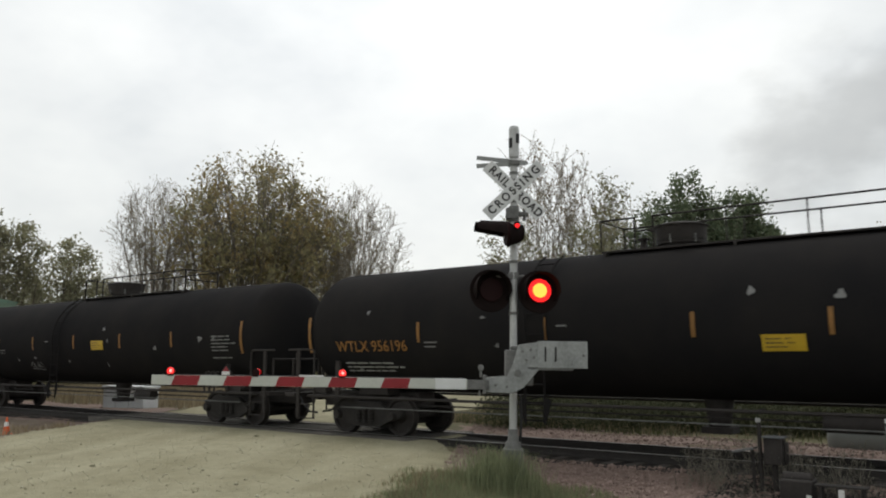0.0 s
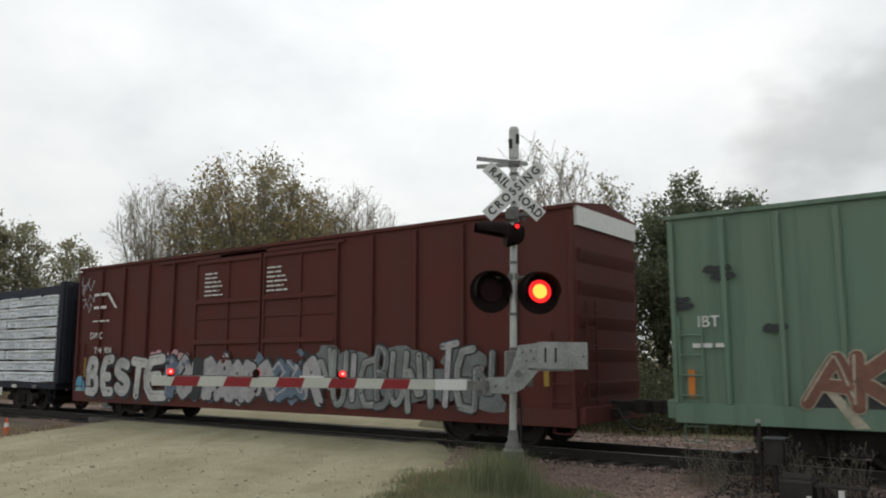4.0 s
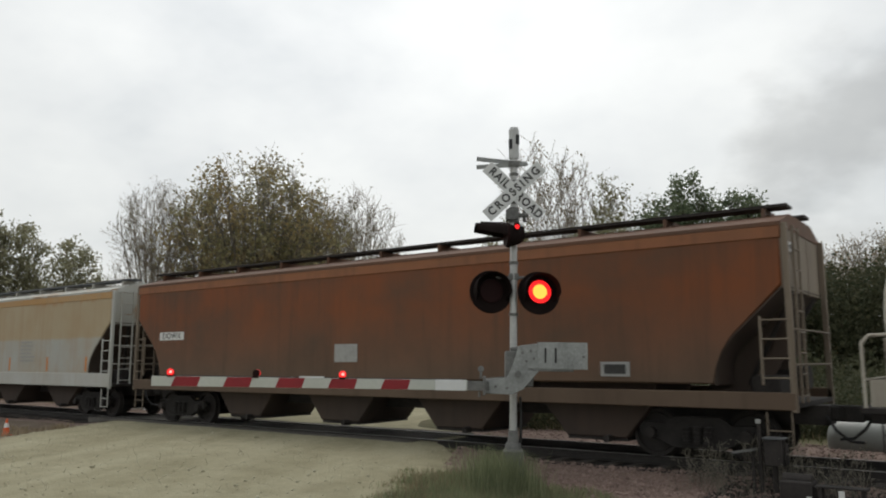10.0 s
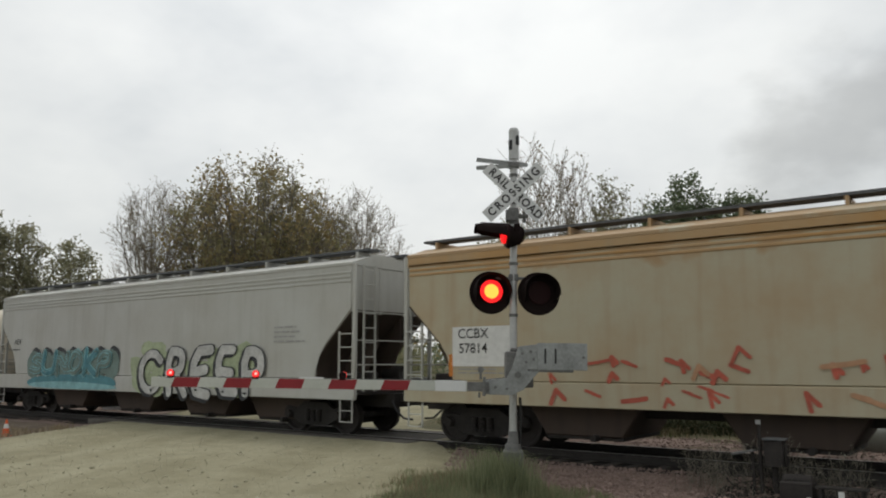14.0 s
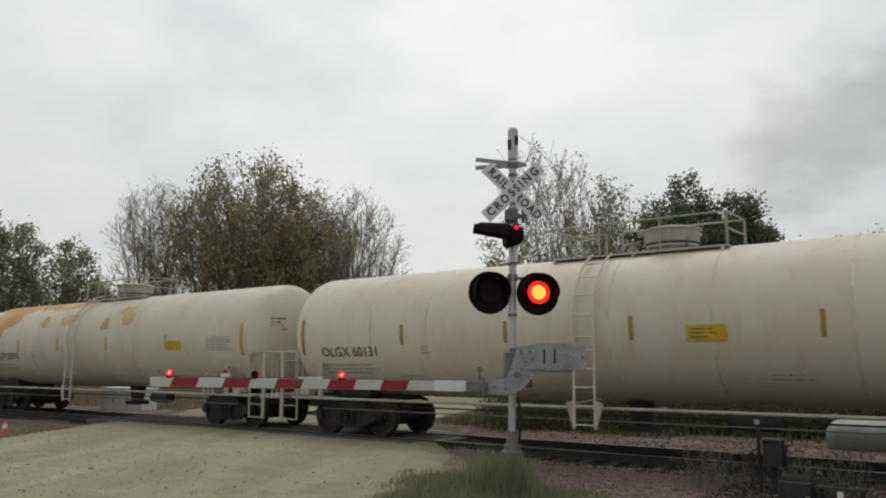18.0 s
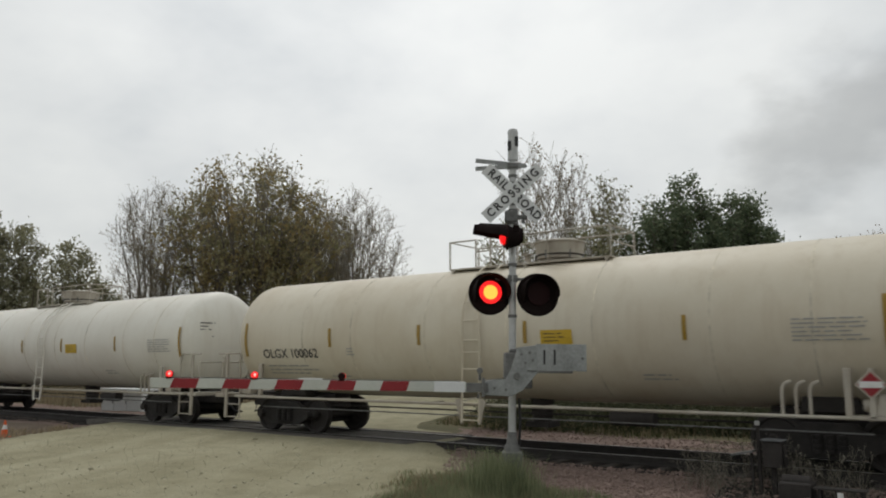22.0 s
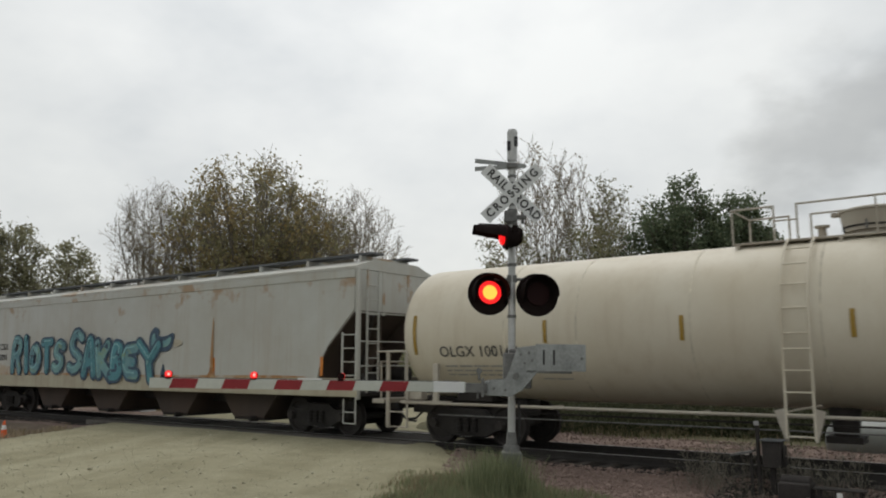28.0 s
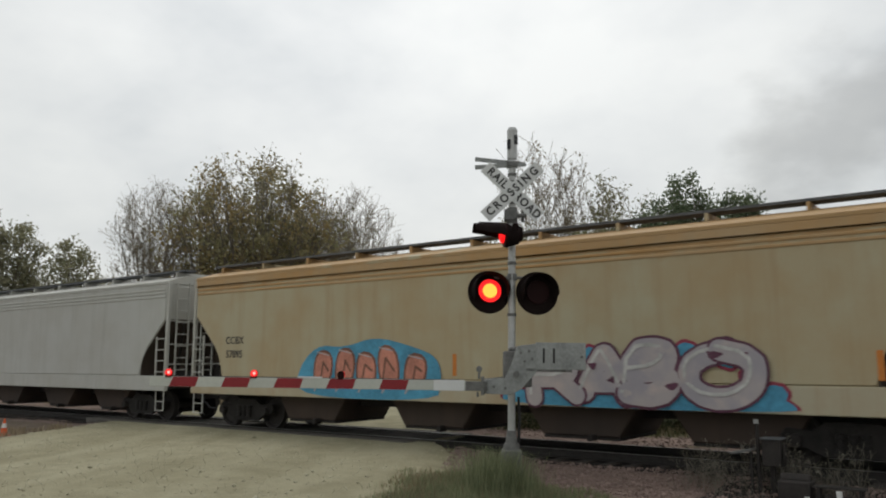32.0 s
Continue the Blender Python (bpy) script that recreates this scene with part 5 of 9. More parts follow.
long_tank(-225.32, 17.23, M_TANK_W, "cream-white tank car with a walkway rail", ("OLGX 60116", -6.3, 0.24), None, None, (-2.75, 1.4), (-1.75, -0.7), S_P, (-7.9, 7.8), 1.88, -0.5, STENCIL, rings=RINGS, diamond=8.3)
long_tank(-243.72, 17.22, M_TANK_W, "cream-white tank car with a walkway rail", ("OLGX 60131", -6.3, 0.24), None, None, (-1.1, 2.7), (0.85, 1.95), S_P, (-7.9, 7.8), 2.5, 0.1, STENCIL, rings=RINGS, diamond=8.3)
rusty_tank = long_tank(-261.91, 17.33, M_TANK_R, "cream tank car with orange rust patches along the top", ("OLGX 21013", -6.0, 0.25), None, None, (-1.95, 1.66), (-0.45, 0.75), S_O, (-8.2, 7.83), 4.7, -1.1, STENCIL, rings=RINGS, diamond=7.2)
long_tank(-280.77, 17.33, M_TANK_W, "cream-white tank car with a walkway rail", ("OLGX 40122", -6.3, 0.24), None, None, (-1.0, 2.45), (0.85, 1.9), S_P, (-7.9, 7.7), 2.0, 0.2, STENCIL, rings=RINGS)
long_tank(-299.10, 17.11, M_TANK_W, "cream-white tank car with a walkway rail", ("OLGX 100062", -6.1, 0.24), None, None, (-1.5, 2.65), (0.58, 1.67), S_P, (-7.8, 7.7), 1.8, -0.25, STENCIL, rings=RINGS, diamond=7.4)
long_tank(-317.86, 16.85, M_TANK_C, "chalk-white tank car with a walkway rail", ("OLGX 100256", -6.3, 0.24), None, None, (-2.7, 1.1), (-1.3, 0.0), S_P, (-8.1, 7.9), 1.72, -0.2, STENCIL, rings=RINGS)
long_tank(-336.63, 17.26, M_TANK_W, "cream-white tank car with a walkway rail", ("OLGX 60126", -6.2, 0.24), None, None, (-0.96, 2.78), (0.9, 2.05), S_P, (-7.9, 7.8), 2.65, 0.3, STENCIL, rings=RINGS)
long_tank(-355.06, 18.27, M_TANK_N, "blue-black tank car with faded yellow marks", None, None, M_DARKSTEEL, (-1.6, 3.4), (-0.1, 0.7), (-1.31, 1.76, 4.65), (7.6,), 3.25, -0.9, ((6.4, 2.3, 1.2, 0.55, 6), (-6.2, 2.2, 1.6, 0.3, 2), (1.2, 1.8, 0.8, 0.3, 3)), white_frame=False, zc=2.50)
long_tank(-373.36, 17.51, M_TANK_W, "cream-white tank car with a walkway rail", ("OLGX 100140", -6.3, 0.24), None, None, (-1.0, 2.7), (0.78, 1.85), S_P, (-8.0, 7.9), 2.2, 0.2, STENCIL, rings=RINGS)


def rust_bloom(car, x0, x1, z0, z1, seed, radius=1.53, zc=2.53):
    """A ragged patch of rust on the near shoulder of a tank."""
    cell = 0.06
    a0, a1 = (math.asin(max(-1.0, min(1.0, (z - zc) / radius))) * radius for z in (z0, z1))
    bm = bmesh.new()
    nx, na = max(3, int((x1 - x0) / cell)), max(3, int((a1 - a0) / cell))
    grid = {}

    def vert(i, j):
        if (i, j) not in grid:
            grid[(i, j)] = bm.verts.new(((x1 - x0) * (i / nx - 0.5), 0.0, (a1 - a0) * (j / na - 0.5)))
        return grid[(i, j)]
    for i in range(nx):
        for j in range(na):
            u, v = 2 * (i + 0.5) / nx - 1, 2 * (j + 0.5) / na - 1
            px, pz = x0 + (x1 - x0) * (i + 0.5) / nx, a0 + (a1 - a0) * (j + 0.5) / na
            edge = 0.55 * noise.noise(Vector((px * 1.6, pz * 1.6, seed))) + 0.35 * noise.noise(Vector((px * 5, pz * 5, seed + 3)))
            if abs(u) ** 3 + abs(v) ** 3 < 0.80 + 1.1 * edge:
                bm.faces.new((vert(i, j), vert(i + 1, j), vert(i + 1, j + 1), vert(i, j + 1)))
    me = finish(bm, "rust_patch", M_RUSTPATCH)
    part("rust_patch", wrap_on_tank(me, (x0 + x1) / 2, zc + radius * math.sin((a0 + a1) / 2 / radius), radius, zc, 0.006), car, "orange rust bloom")


for k, (rx0, rx1, rz0, rz1) in enumerate(((-8.1, -4.6, 3.72, 4.05), (-5.0, -1.7, 3.72, 4.05), (-7.6, -5.5, 3.05, 3.95), (-7.1, -6.4, 2.70, 3.30), (-3.65, -3.15, 3.08, 3.5), (-2.35, -1.35, 3.10, 3.5), (0.5, 1.0, 2.85, 3.35), (1.2, 2.1, 3.32, 3.68), (1.65, 2.3, 3.0, 3.42))):
    rust_bloom(rusty_tank, rx0, rx1, rz0, rz1, k * 7 + 2)


def chalk(car, lines, w, x, z, radius, zc, label):
    bm = bmesh.new()
    d = 0.0
    for ln in lines:
        d = stroke(bm, ln, w, d, 0)
    on_tank("chalk_tag", finish(bm, "chalk_tag", M_DULL_W, smooth=False), car, x, z, radius, zc, label)


def banded_tank(q, length, words, band, strips, number, block, yellow, grey, dome_x, rails, ladder_x, placard_x, nose, label):
    """A short white tank car with a black middle band and a black frame."""
    car = new_car("short_tank_car", label, "tank car", q)
    half, radius, zc = length / 2, 1.36, 2.42
    b0, b1 = band
    top = zc + radius
    prof = head_profile(half, radius, 0.5)
    prof = prof + [(b0, radius), (b0, radius + 0.006), (b1, radius + 0.006), (b1, radius)] + [(-x, r) for x, r in reversed(head_profile(nose, radius, 0.62))]

    def shell(bm):
        lathe_x(bm, prof, zc, 72)
        # second material in the middle band and everywhere below z 1.62
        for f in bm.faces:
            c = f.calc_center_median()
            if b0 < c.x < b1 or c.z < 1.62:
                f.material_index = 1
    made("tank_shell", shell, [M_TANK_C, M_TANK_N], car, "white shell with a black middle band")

    def dome(bm):
        rod(bm, (dome_x, 0, top - 0.1), (dome_x, 0, top + 0.46), 0.52, 0.52, 28)
        rod(bm, (dome_x, 0, top + 0.46), (dome_x, 0, top + 0.53), 0.57, 0.52, 28)
        for k in range(10):
            a = k * math.pi / 5
            rod(bm, (dome_x + 0.5 * math.cos(a), 0.5 * math.sin(a), top + 0.5), (dome_x + 0.5 * math.cos(a), 0.5 * math.sin(a), top + 0.57), 0.03, 0.03, 6)
    made("manway_dome", dome, M_TANK_N, car)
    made("valve", lambda bm: (rod(bm, (dome_x - 1.0, -0.2, top - 0.05), (dome_x - 1.0, -0.2, top + 0.22), 0.11, 0.09, 12), rod(bm, (dome_x - 1.16, -0.2, top + 0.19), (dome_x - 0.84, -0.2, top + 0.19), 0.03, 0.03, 8)), M_TANK_N, car)

    def plat(bm):
        for y in (-0.62, 0.62):
            box(bm, rails[0], rails[1], y - 0.14, y + 0.14, top - 0.02, top + 0.03)
            box(bm, rails[0], rails[1], y * 1.2 - 0.02, y * 1.2 + 0.02, top - 0.12, top - 0.02)
        for x in (rails[0] + 0.1, b0 + 0.1, b1 - 0.1, rails[1] - 0.1):
            box(bm, x - 0.1, x + 0.1, -0.5, 0.5, top - 0.02, top + 0.024)
    made("platform", plat, M_DARKSTEEL, car)
    mid = (dome_x + rails[1]) / 2 + 0.2
    for y in (-0.74, 0.74):
        made("platform_railing", lambda bm: (pipe(bm, [(rails[0], y, top - 0.1), (rails[0], y, top + 0.80), (rails[1], y, top + 0.70), (rails[1], y, top - 0.1)], 0.018),
                                             rod(bm, (mid, y, top), (mid, y, top + 0.74), 0.018, 0.018, 6)), M_DARKSTEEL, car)
    for k in range(9):
        z = 1.10 + 0.36 * k
        y = -1.44 if z < 2.6 else -math.sqrt(max(0.05, 1.44 ** 2 - (z - zc) ** 2)) + 0.0
        made("ladder_rung", lambda bm: pipe(bm, [(ladder_x - 0.19, y + 0.10, z), (ladder_x - 0.19, y, z), (ladder_x + 0.19, y, z), (ladder_x + 0.19, y + 0.10, z)], 0.014), M_GALV_D, car, "worn pale rung")
    made("ladder_rail", lambda bm: (box(bm, ladder_x - 0.235, ladder_x - 0.205, -1.46, -1.36, 0.75, 2.5), box(bm, ladder_x + 0.205, ladder_x + 0.235, -1.46, -1.36, 0.75, 2.5)), M_DARKSTEEL, car)
    made("underframe", lambda bm: (box(bm, -half - 0.3, half + 0.3, -0.5, 0.5, 0.75, 1.12), box(bm, -half + 0.5, half - 0.5, -1.2, 1.2, 1.02, 1.10)), M_DARKSTEEL, car, bevel=0.02)
    for x in (-half + 1.6, half - 1.6):
        made("tank_cradle", lambda bm: box(bm, x - 0.55, x + 0.55, -1.0, 1.0, 1.05, 1.62), M_TANK_N, car, bevel=0.02)
    for s in (-1, 1):
        add_truck(car, s * (half - 2.0))
        made("end_railing", lambda bm: (pipe(bm, [(s * (half + 0.22), -1.40, 1.05), (s * (half + 0.22), -1.40, 2.10), (s * (half + 0.10), -1.40, 2.22), (s * (half - 0.45), -1.36, 2.22)], 0.03),
                                        rod(bm, (s * (half + 0.22), -1.4, 1.5), (s * (half + 0.22), 1.3, 1.5), 0.022, 0.022, 6), pipe(bm, [(s * (half + 0.22), 1.4, 1.05), (s * (half + 0.22), 1.4, 2.2), (s * (half - 0.4), 1.36, 2.22)], 0.03)), M_TRIM_W, car, "bent white handrail")
        made("end_platform", lambda bm: box(bm, min(s * (half - 0.6), s * (half + 0.3)), max(s * (half - 0.6), s * (half + 0.3)), -1.45, 1.45, 0.98, 1.06), M_DARKSTEEL, car)
        made("head_bracket", lambda bm: (box(bm, min(s * (half - 0.35), s * (half + 0.2)), max(s * (half - 0.35), s * (half + 0.2)), -1.0, -0.86, 1.06, 1.5), rod(bm, (s * (half + 0.2), -0.93, 1.08), (s * (half - 0.3), -0.93, 1.78), 0.035, 0.035, 8)), M_TRIM_W, car)
        part("step", mesh(("step", "dark"), step_build, M_DARKSTEEL), car, "", pose(s * (half - 0.2), -1.42, 0))
    made("brake_cylinder", lambda bm: (rod(bm, (half - 0.1, -0.35, 1.5), (half + 0.25, -0.35, 1.5), 0.2, 0.2, 14), box(bm, half - 0.1, half + 0.2, -0.75, -0.5, 1.1, 1.75)), M_DARKSTEEL, car, bevel=0.01)
    add_ends(car, half + 0.2, 0.5)
    tagged(part("head_print", bars_mesh(0.6, 0.5, 5, M_INK_M, int(nose * 10), 0.7), car, "", pose(nose - 0.09, -0.72, zc + 0.42, 0, 0, 72)), kind="stuff")
    made("walkway_rail", lambda bm: rod(bm, (-half + 0.5, -1.42, 0.98), (half - 0.5, -1.42, 0.98), 0.025, 0.025, 6), M_DARKSTEEL, car)
    made("brake_tank", lambda bm: rod(bm, (1.4, -0.8, 0.8), (2.3, -0.8, 0.8), 0.18, 0.18, 14), M_DARKSTEEL, car)
    made("valve_box", lambda bm: box(bm, -1.6, -0.9, -1.0, -0.6, 0.5, 0.9), M_DARKSTEEL, car, bevel=0.02)
    for x, h in strips:
        on_tank("reflective_strip", panel_mesh(0.10, h, M_ORANGE, 8), car, x, 2.49, radius + 0.006, zc, "orange reflective strip")
    on_tank("warning_panel", panel_mesh(0.69, 0.44, M_PLACARD, 4), car, yellow, 2.39, radius, zc, "yellow warning panel")
    on_tank("warning_print", bars_mesh(0.5, 0.3, 4, M_OLIVE_Y, 4), car, yellow + 0.04, 2.39, radius, zc + 0.0001)
    on_tank("reporting_mark", text_mesh(words, 0.25, M_INK, bold=0.004, squeeze=1.04), car, number, 2.22, radius, zc)
    on_tank("stencil_print", bars_mesh(1.95, 0.24, 2, M_INK_G, 5), car, number, 1.80, radius, zc)
    on_tank("data_stencil", bars_mesh(block[1], 0.58, 8, M_INK_S, 8, 0.7), car, block[0], 2.02, radius, zc)
    on_tank("data_stencil", bars_mesh(1.3, 0.13, 1, M_INK_M, 9), car, yellow + 1.08, 2.08, radius, zc)
    on_tank("stencil_print", bars_mesh(1.2, 0.22, 3, M_INK_S, 12, 0.7), car, yellow + 0.95, 1.84, radius, zc)
    on_tank("data_stencil", bars_mesh(1.1, 0.50, 8, M_INK_G, 10), car, grey, 2.43, radius, zc)
    made("placard_holder", lambda bm: extrude_poly(bm, [(placard_x - 0.12, 1.30), (placard_x + 0.12, 1.30), (placard_x + 0.16, 1.38), (placard_x + 0.16, 1.42), (placard_x, 1.56), (placard_x - 0.16, 1.42), (placard_x - 0.16, 1.38)], -1.40, -1.37), M_DULL_W, car)
    return car


band_car = banded_tank(-113.09, 13.04, "OLNX 712144", (-1.5, 2.03), ((-5.85, 0.86), (-2.91, 0.46), (-1.59, 0.46), (2.10, 0.46), (5.66, 0.93)), -4.14, (-2.02, 0.85), 2.56, 4.89, -0.28, (-1.45, 3.1), 1.1, 4.82, 6.38, "short white tank car with a black middle band")
grid_car = banded_tank(-127.29, 13.14, "TILX 160646", (-2.3, 1.26), ((-5.92, 0.86), (-2.23, 0.46), (1.17, 0.46), (2.78, 0.46), (5.67, 0.90)), -3.89, (1.85, 0.95), 3.48, 4.97, 0.33, (-2.2, 2.3), -1.52, 5.04, 6.30, "short white tank car with black band and gridded stencil")
for gx, gz in ((5.18, 2.55), (5.42, 2.55), (5.18, 2.27), (5.42, 2.27)):
    on_tank("data_panel", panel_mesh(0.19, 0.22, M_INK_M, 3), grid_car, gx, gz, 1.362, 2.42, "dark stencilled square")
on_tank("data_stencil", bars_mesh(1.0, 0.16, 2, M_INK_M, 21, 0.8), grid_car, 4.95, 1.92, 1.36, 2.42)
made("frame_plate", lambda bm: box(bm, 4.11, 4.6, -1.42, -1.40, 1.30, 1.54), M_DULL_W, grid_car, "small framed plate")
made("frame_plate", lambda bm: box(bm, 4.135, 4.575, -1.425, -1.421, 1.325, 1.515), M_DARKSTEEL, grid_car)
for px, pz, pw, ph in ((-5.72, 2.05, 0.10, 0.3), (-5.5, 1.98, 0.16, 0.22), (-5.2, 1.95, 0.2, 0.14), (5.88, 1.92, 0.12, 0.40)):
    bm = bmesh.new()
    blot_rng = random.Random(int(px * 50))
    vs = [bm.verts.new((pw * 0.6 * math.cos(k * math.pi / 7) * blot_rng.uniform(0.6, 1.1), 0, ph * 0.6 * math.sin(k * math.pi / 7) * blot_rng.uniform(0.6, 1.1))) for k in range(14)]
    bm.faces.new(vs)
    on_tank("rust_stain", finish(bm, "rust_stain", M_RUNS if px > 0 else M_INK_G, smooth=False), grid_car, px, pz, 1.36, 2.42)


# ---- painted scrawl on car sides: overlapping strokes and blobs, no readable words ----
def stroke(bm, pts, w, y, mi):
    """A flat ribbon with round joints through x, z points on the plane y."""
    for (x0, z0), (x1, z1) in zip(pts, pts[1:]):
        l = math.hypot(x1 - x0, z1 - z0) or 1e-6
        nx, nz = -(z1 - z0) / l * w / 2, (x1 - x0) / l * w / 2
        f = bm.faces.new([bm.verts.new(p) for p in ((x0 + nx, y, z0 + nz), (x0 - nx, y, z0 - nz), (x1 - nx, y, z1 - nz), (x1 + nx, y, z1 + nz))])
        f.material_index = mi
        y -= 0.0004
        for cx, cz in ((x0, z0), (x1, z1)):
            f = bm.faces.new([bm.verts.new((cx + w / 2 * math.cos(a * 0.5236), y, cz + w / 2 * math.sin(a * 0.5236))) for a in range(12)])
            f.material_index = mi
            y -= 0.0004
    return y


def blob(bm, cx, cz, rx_, rz_, y, mi, rng, n=16, rough=0.22):
    ph = rng.uniform(0, 6.28)
    vs = []
    for i in range(n):
        a = 2 * math.pi * i / n
        k = 1 + rough * math.sin(3 * a + ph) * rng.uniform(0.4, 1) + rng.uniform(-rough, rough) * 0.5
        vs.append(bm.verts.new((cx + rx_ * k * math.cos(a), y, cz + rz_ * k * math.sin(a))))
    bm.faces.new(vs).material_index = mi


chalk(tagged_tank, [[(-0.42, 0.02), (-0.25, 0.16), (-0.12, 0.08), (-0.3, -0.02), (-0.08, -0.04), (-0.2, -0.14)], [(-0.02, 0.04), (0.08, -0.08), (0.14, 0.1)], [(0.2, 0.16), (0.2, -0.06), (0.32, 0.02)], [(0.38, 0.16), (0.42, -0.1)], [(-0.45, -0.12), (0.45, -0.17)]],
      0.035, -3.1, 1.64, 1.53, 2.56, "chalky white scribbled tag")
chip_rng = random.Random(12)
for chip_car, chip_q in [(o, q) for o, q in CARS if q in (-9.12, -29.85, -355.06)]:
    for _ in range(9):
        bm = bmesh.new()
        blob(bm, 0, 0, chip_rng.uniform(0.03, 0.10), chip_rng.uniform(0.03, 0.09), 0.0, 0, chip_rng, 10, 0.4)
        on_tank("paint_scuff", finish(bm, "paint_scuff", M_DULL_W, smooth=False), chip_car, chip_rng.uniform(-8, 8), chip_rng.uniform(1.5, 3.3), 1.53, 2.55)


def scrawl(car, x0, x1, z0, z1, mats, seed, letters, y, weight=0.30, label=""):
    """mats: outline, fills..., highlight."""
    rng = random.Random(seed)
    bm = bmesh.new()
    n_fill = len(mats) - 2
    cw = (x1 - x0) / letters
    z0, z1 = z0 + weight * (z1 - z0) * 0.62, z1 - weight * (z1 - z0) * 0.62
    h = z1 - z0
    weight *= (1 + 1.24 * weight)
    for k in range(letters * 2):
        blob(bm, x0 + (x1 - x0) * (k + 0.5) / (letters * 2), (z0 + z1) / 2 + rng.uniform(-.1, .1) * h, cw * 0.52, h * rng.uniform(0.44, 0.56), y - 0.0006 * k, 1 + rng.randrange(n_fill), rng)
    for i in range(letters):
        cx0 = x0 + cw * i + cw * 0.12
        w = cw * 0.80
        zt, zb = z1 - rng.uniform(0, 0.18) * h, z0 + rng.uniform(0, 0.12) * h
        lean = rng.uniform(-0.15, 0.15) * cw
        P = lambda a, b: (cx0 + a * w + lean * b, zb + b * (zt - zb))
        kinds = [
            [[P(.9, .25), P(.35, .0), P(.0, .45), P(.3, .95), P(.85, .85), P(.75, .5), P(.4, .45)]],
            [[P(-.1, .15), P(.25, .85), P(.7, 1), P(1, .65), P(.65, .4)], [P(.6, .55), P(1.05, .0)]],
            [[P(0, 1), P(.65, .72), P(.25, .45), P(1, .05)], [P(.1, .1), P(.45, .25)]],
            [[P(0, .0), P(.12, .8), P(.5, 1), P(.9, .8), P(1, .0)], [P(.5, .55), P(.5, .1)]],
            [[P(-.1, .7), P(.5, 1), P(1, .7), P(.5, .45), P(-.05, .2), P(.4, 0), P(1.1, .2)]],
            [[P(.1, 1), P(.1, .3), P(.45, .0), P(.8, .3), P(.75, .95)], [P(-.1, .6), P(1.1, .5)]],
            [[P(0, .35), P(.5, .95), P(1, .4)], [P(0, .05), P(.5, .6), P(1, .05)]],
            [[P(.05, .05), P(.2, .95)], [P(.45, .05), P(.55, 1), P(1, .8), P(.9, .3), P(.5, .25)]],
        ]
        lines = kinds[rng.randrange(len(kinds))]
        w0 = weight * h
        y1 = y - 0.012 - i * 0.0002
        for ln in lines:
            y1 = stroke(bm, ln, w0 * 1.45, y1, 0)
        y2 = y - 0.026
        fill = 1 + rng.randrange(n_fill)
        for ln in lines:
            y2 = stroke(bm, ln, w0, y2, fill)
        y3 = y - 0.040
        for ln in lines[:1]:
            hi = [(a - w0 * 0.22, b + w0 * 0.18) for a, b in ln]
            y3 = stroke(bm, hi, w0 * 0.2, y3, len(mats) - 1)
        if rng.random() < 0.6:
            for _ in range(2):
                blob(bm, cx0 + rng.random() * w, zb + rng.random() * (zt - zb), w0 * 0.28, w0 * 0.28, y3 - 0.003, 1 + rng.randrange(n_fill), rng, 9)
    me = finish(bm, "graffiti", mats, smooth=False)
    return part("graffiti", me, car, label)


def spray(name, col):
    return plain("spray_" + name, col, 0.6, 0, 0.36, 2.2)


K_DARK, K_TEAL, K_AQUA = spray("black", (0.02, 0.022, 0.026)), spray("teal", (0.06, 0.20, 0.235)), spray("aqua", (0.20, 0.40, 0.42))
K_PINK, K_ROSE, K_LILAC = spray("pink", (0.46, 0.27, 0.29)), spray("rose", (0.42, 0.12, 0.17)), spray("lilac", (0.40, 0.31, 0.42))
K_WHITE, K_CREAM, K_RUST = spray("white", (0.46, 0.46, 0.445)), spray("cream", (0.40, 0.36, 0.28)), spray("rust", (0.17, 0.075, 0.05))
K_ORANGE, K_BLUE, K_GREY = spray("salmon", (0.50, 0.20, 0.14)), spray("blue", (0.06, 0.27, 0.42)), spray("grey", (0.33, 0.32, 0.34))
K_RED, K_LIME, K_PLUM = spray("red", (0.42, 0.06, 0.035)), spray("lime", (0.33, 0.38, 0.24)), spray("plum", (0.10, 0.03, 0.06))
K_RUSTY = spray("rusty_tan", (0.40, 0.22, 0.12))
K_FADED = spray("faded_red", (0.42, 0.12, 0.075))
K_TURQ = spray("turquoise", (0.09, 0.33, 0.27))


def cloud_paint(name, a, b, c, scale):
    m, nt, nd, lk, bsdf = node_material("spray_" + name)
    vec, _ = obj_coords(nt, (1, 1, 0.8))
    col = mix_rgb(nt, ramp01(nt, noise_node(nt, vec, scale, 3), 0.42, 0.60), a, b)
    vec2, _ = obj_coords(nt, (0.8, 1, 1.0))
    col = mix_rgb(nt, ramp01(nt, noise_node(nt, vec2, scale * 1.7, 4), 0.52, 0.68), col, c)
    lk.new(col, bsdf.inputs["Base Color"])
    bsdf.inputs["Roughness"].default_value = 0.6
    return m


K_WASH = cloud_paint("pink_wash", (0.56, 0.335, 0.375), (0.42, 0.33, 0.43), (0.68, 0.64, 0.64), 0.9)
K_MIST = cloud_paint("aqua_mist", (0.42, 0.52, 0.49), (0.22, 0.43, 0.38), (0.46, 0.50, 0.50), 0.7)
K_SEA = cloud_paint("sea_teal", (0.085, 0.20, 0.24), (0.15, 0.30, 0.30), (0.19, 0.28, 0.17), 1.6)
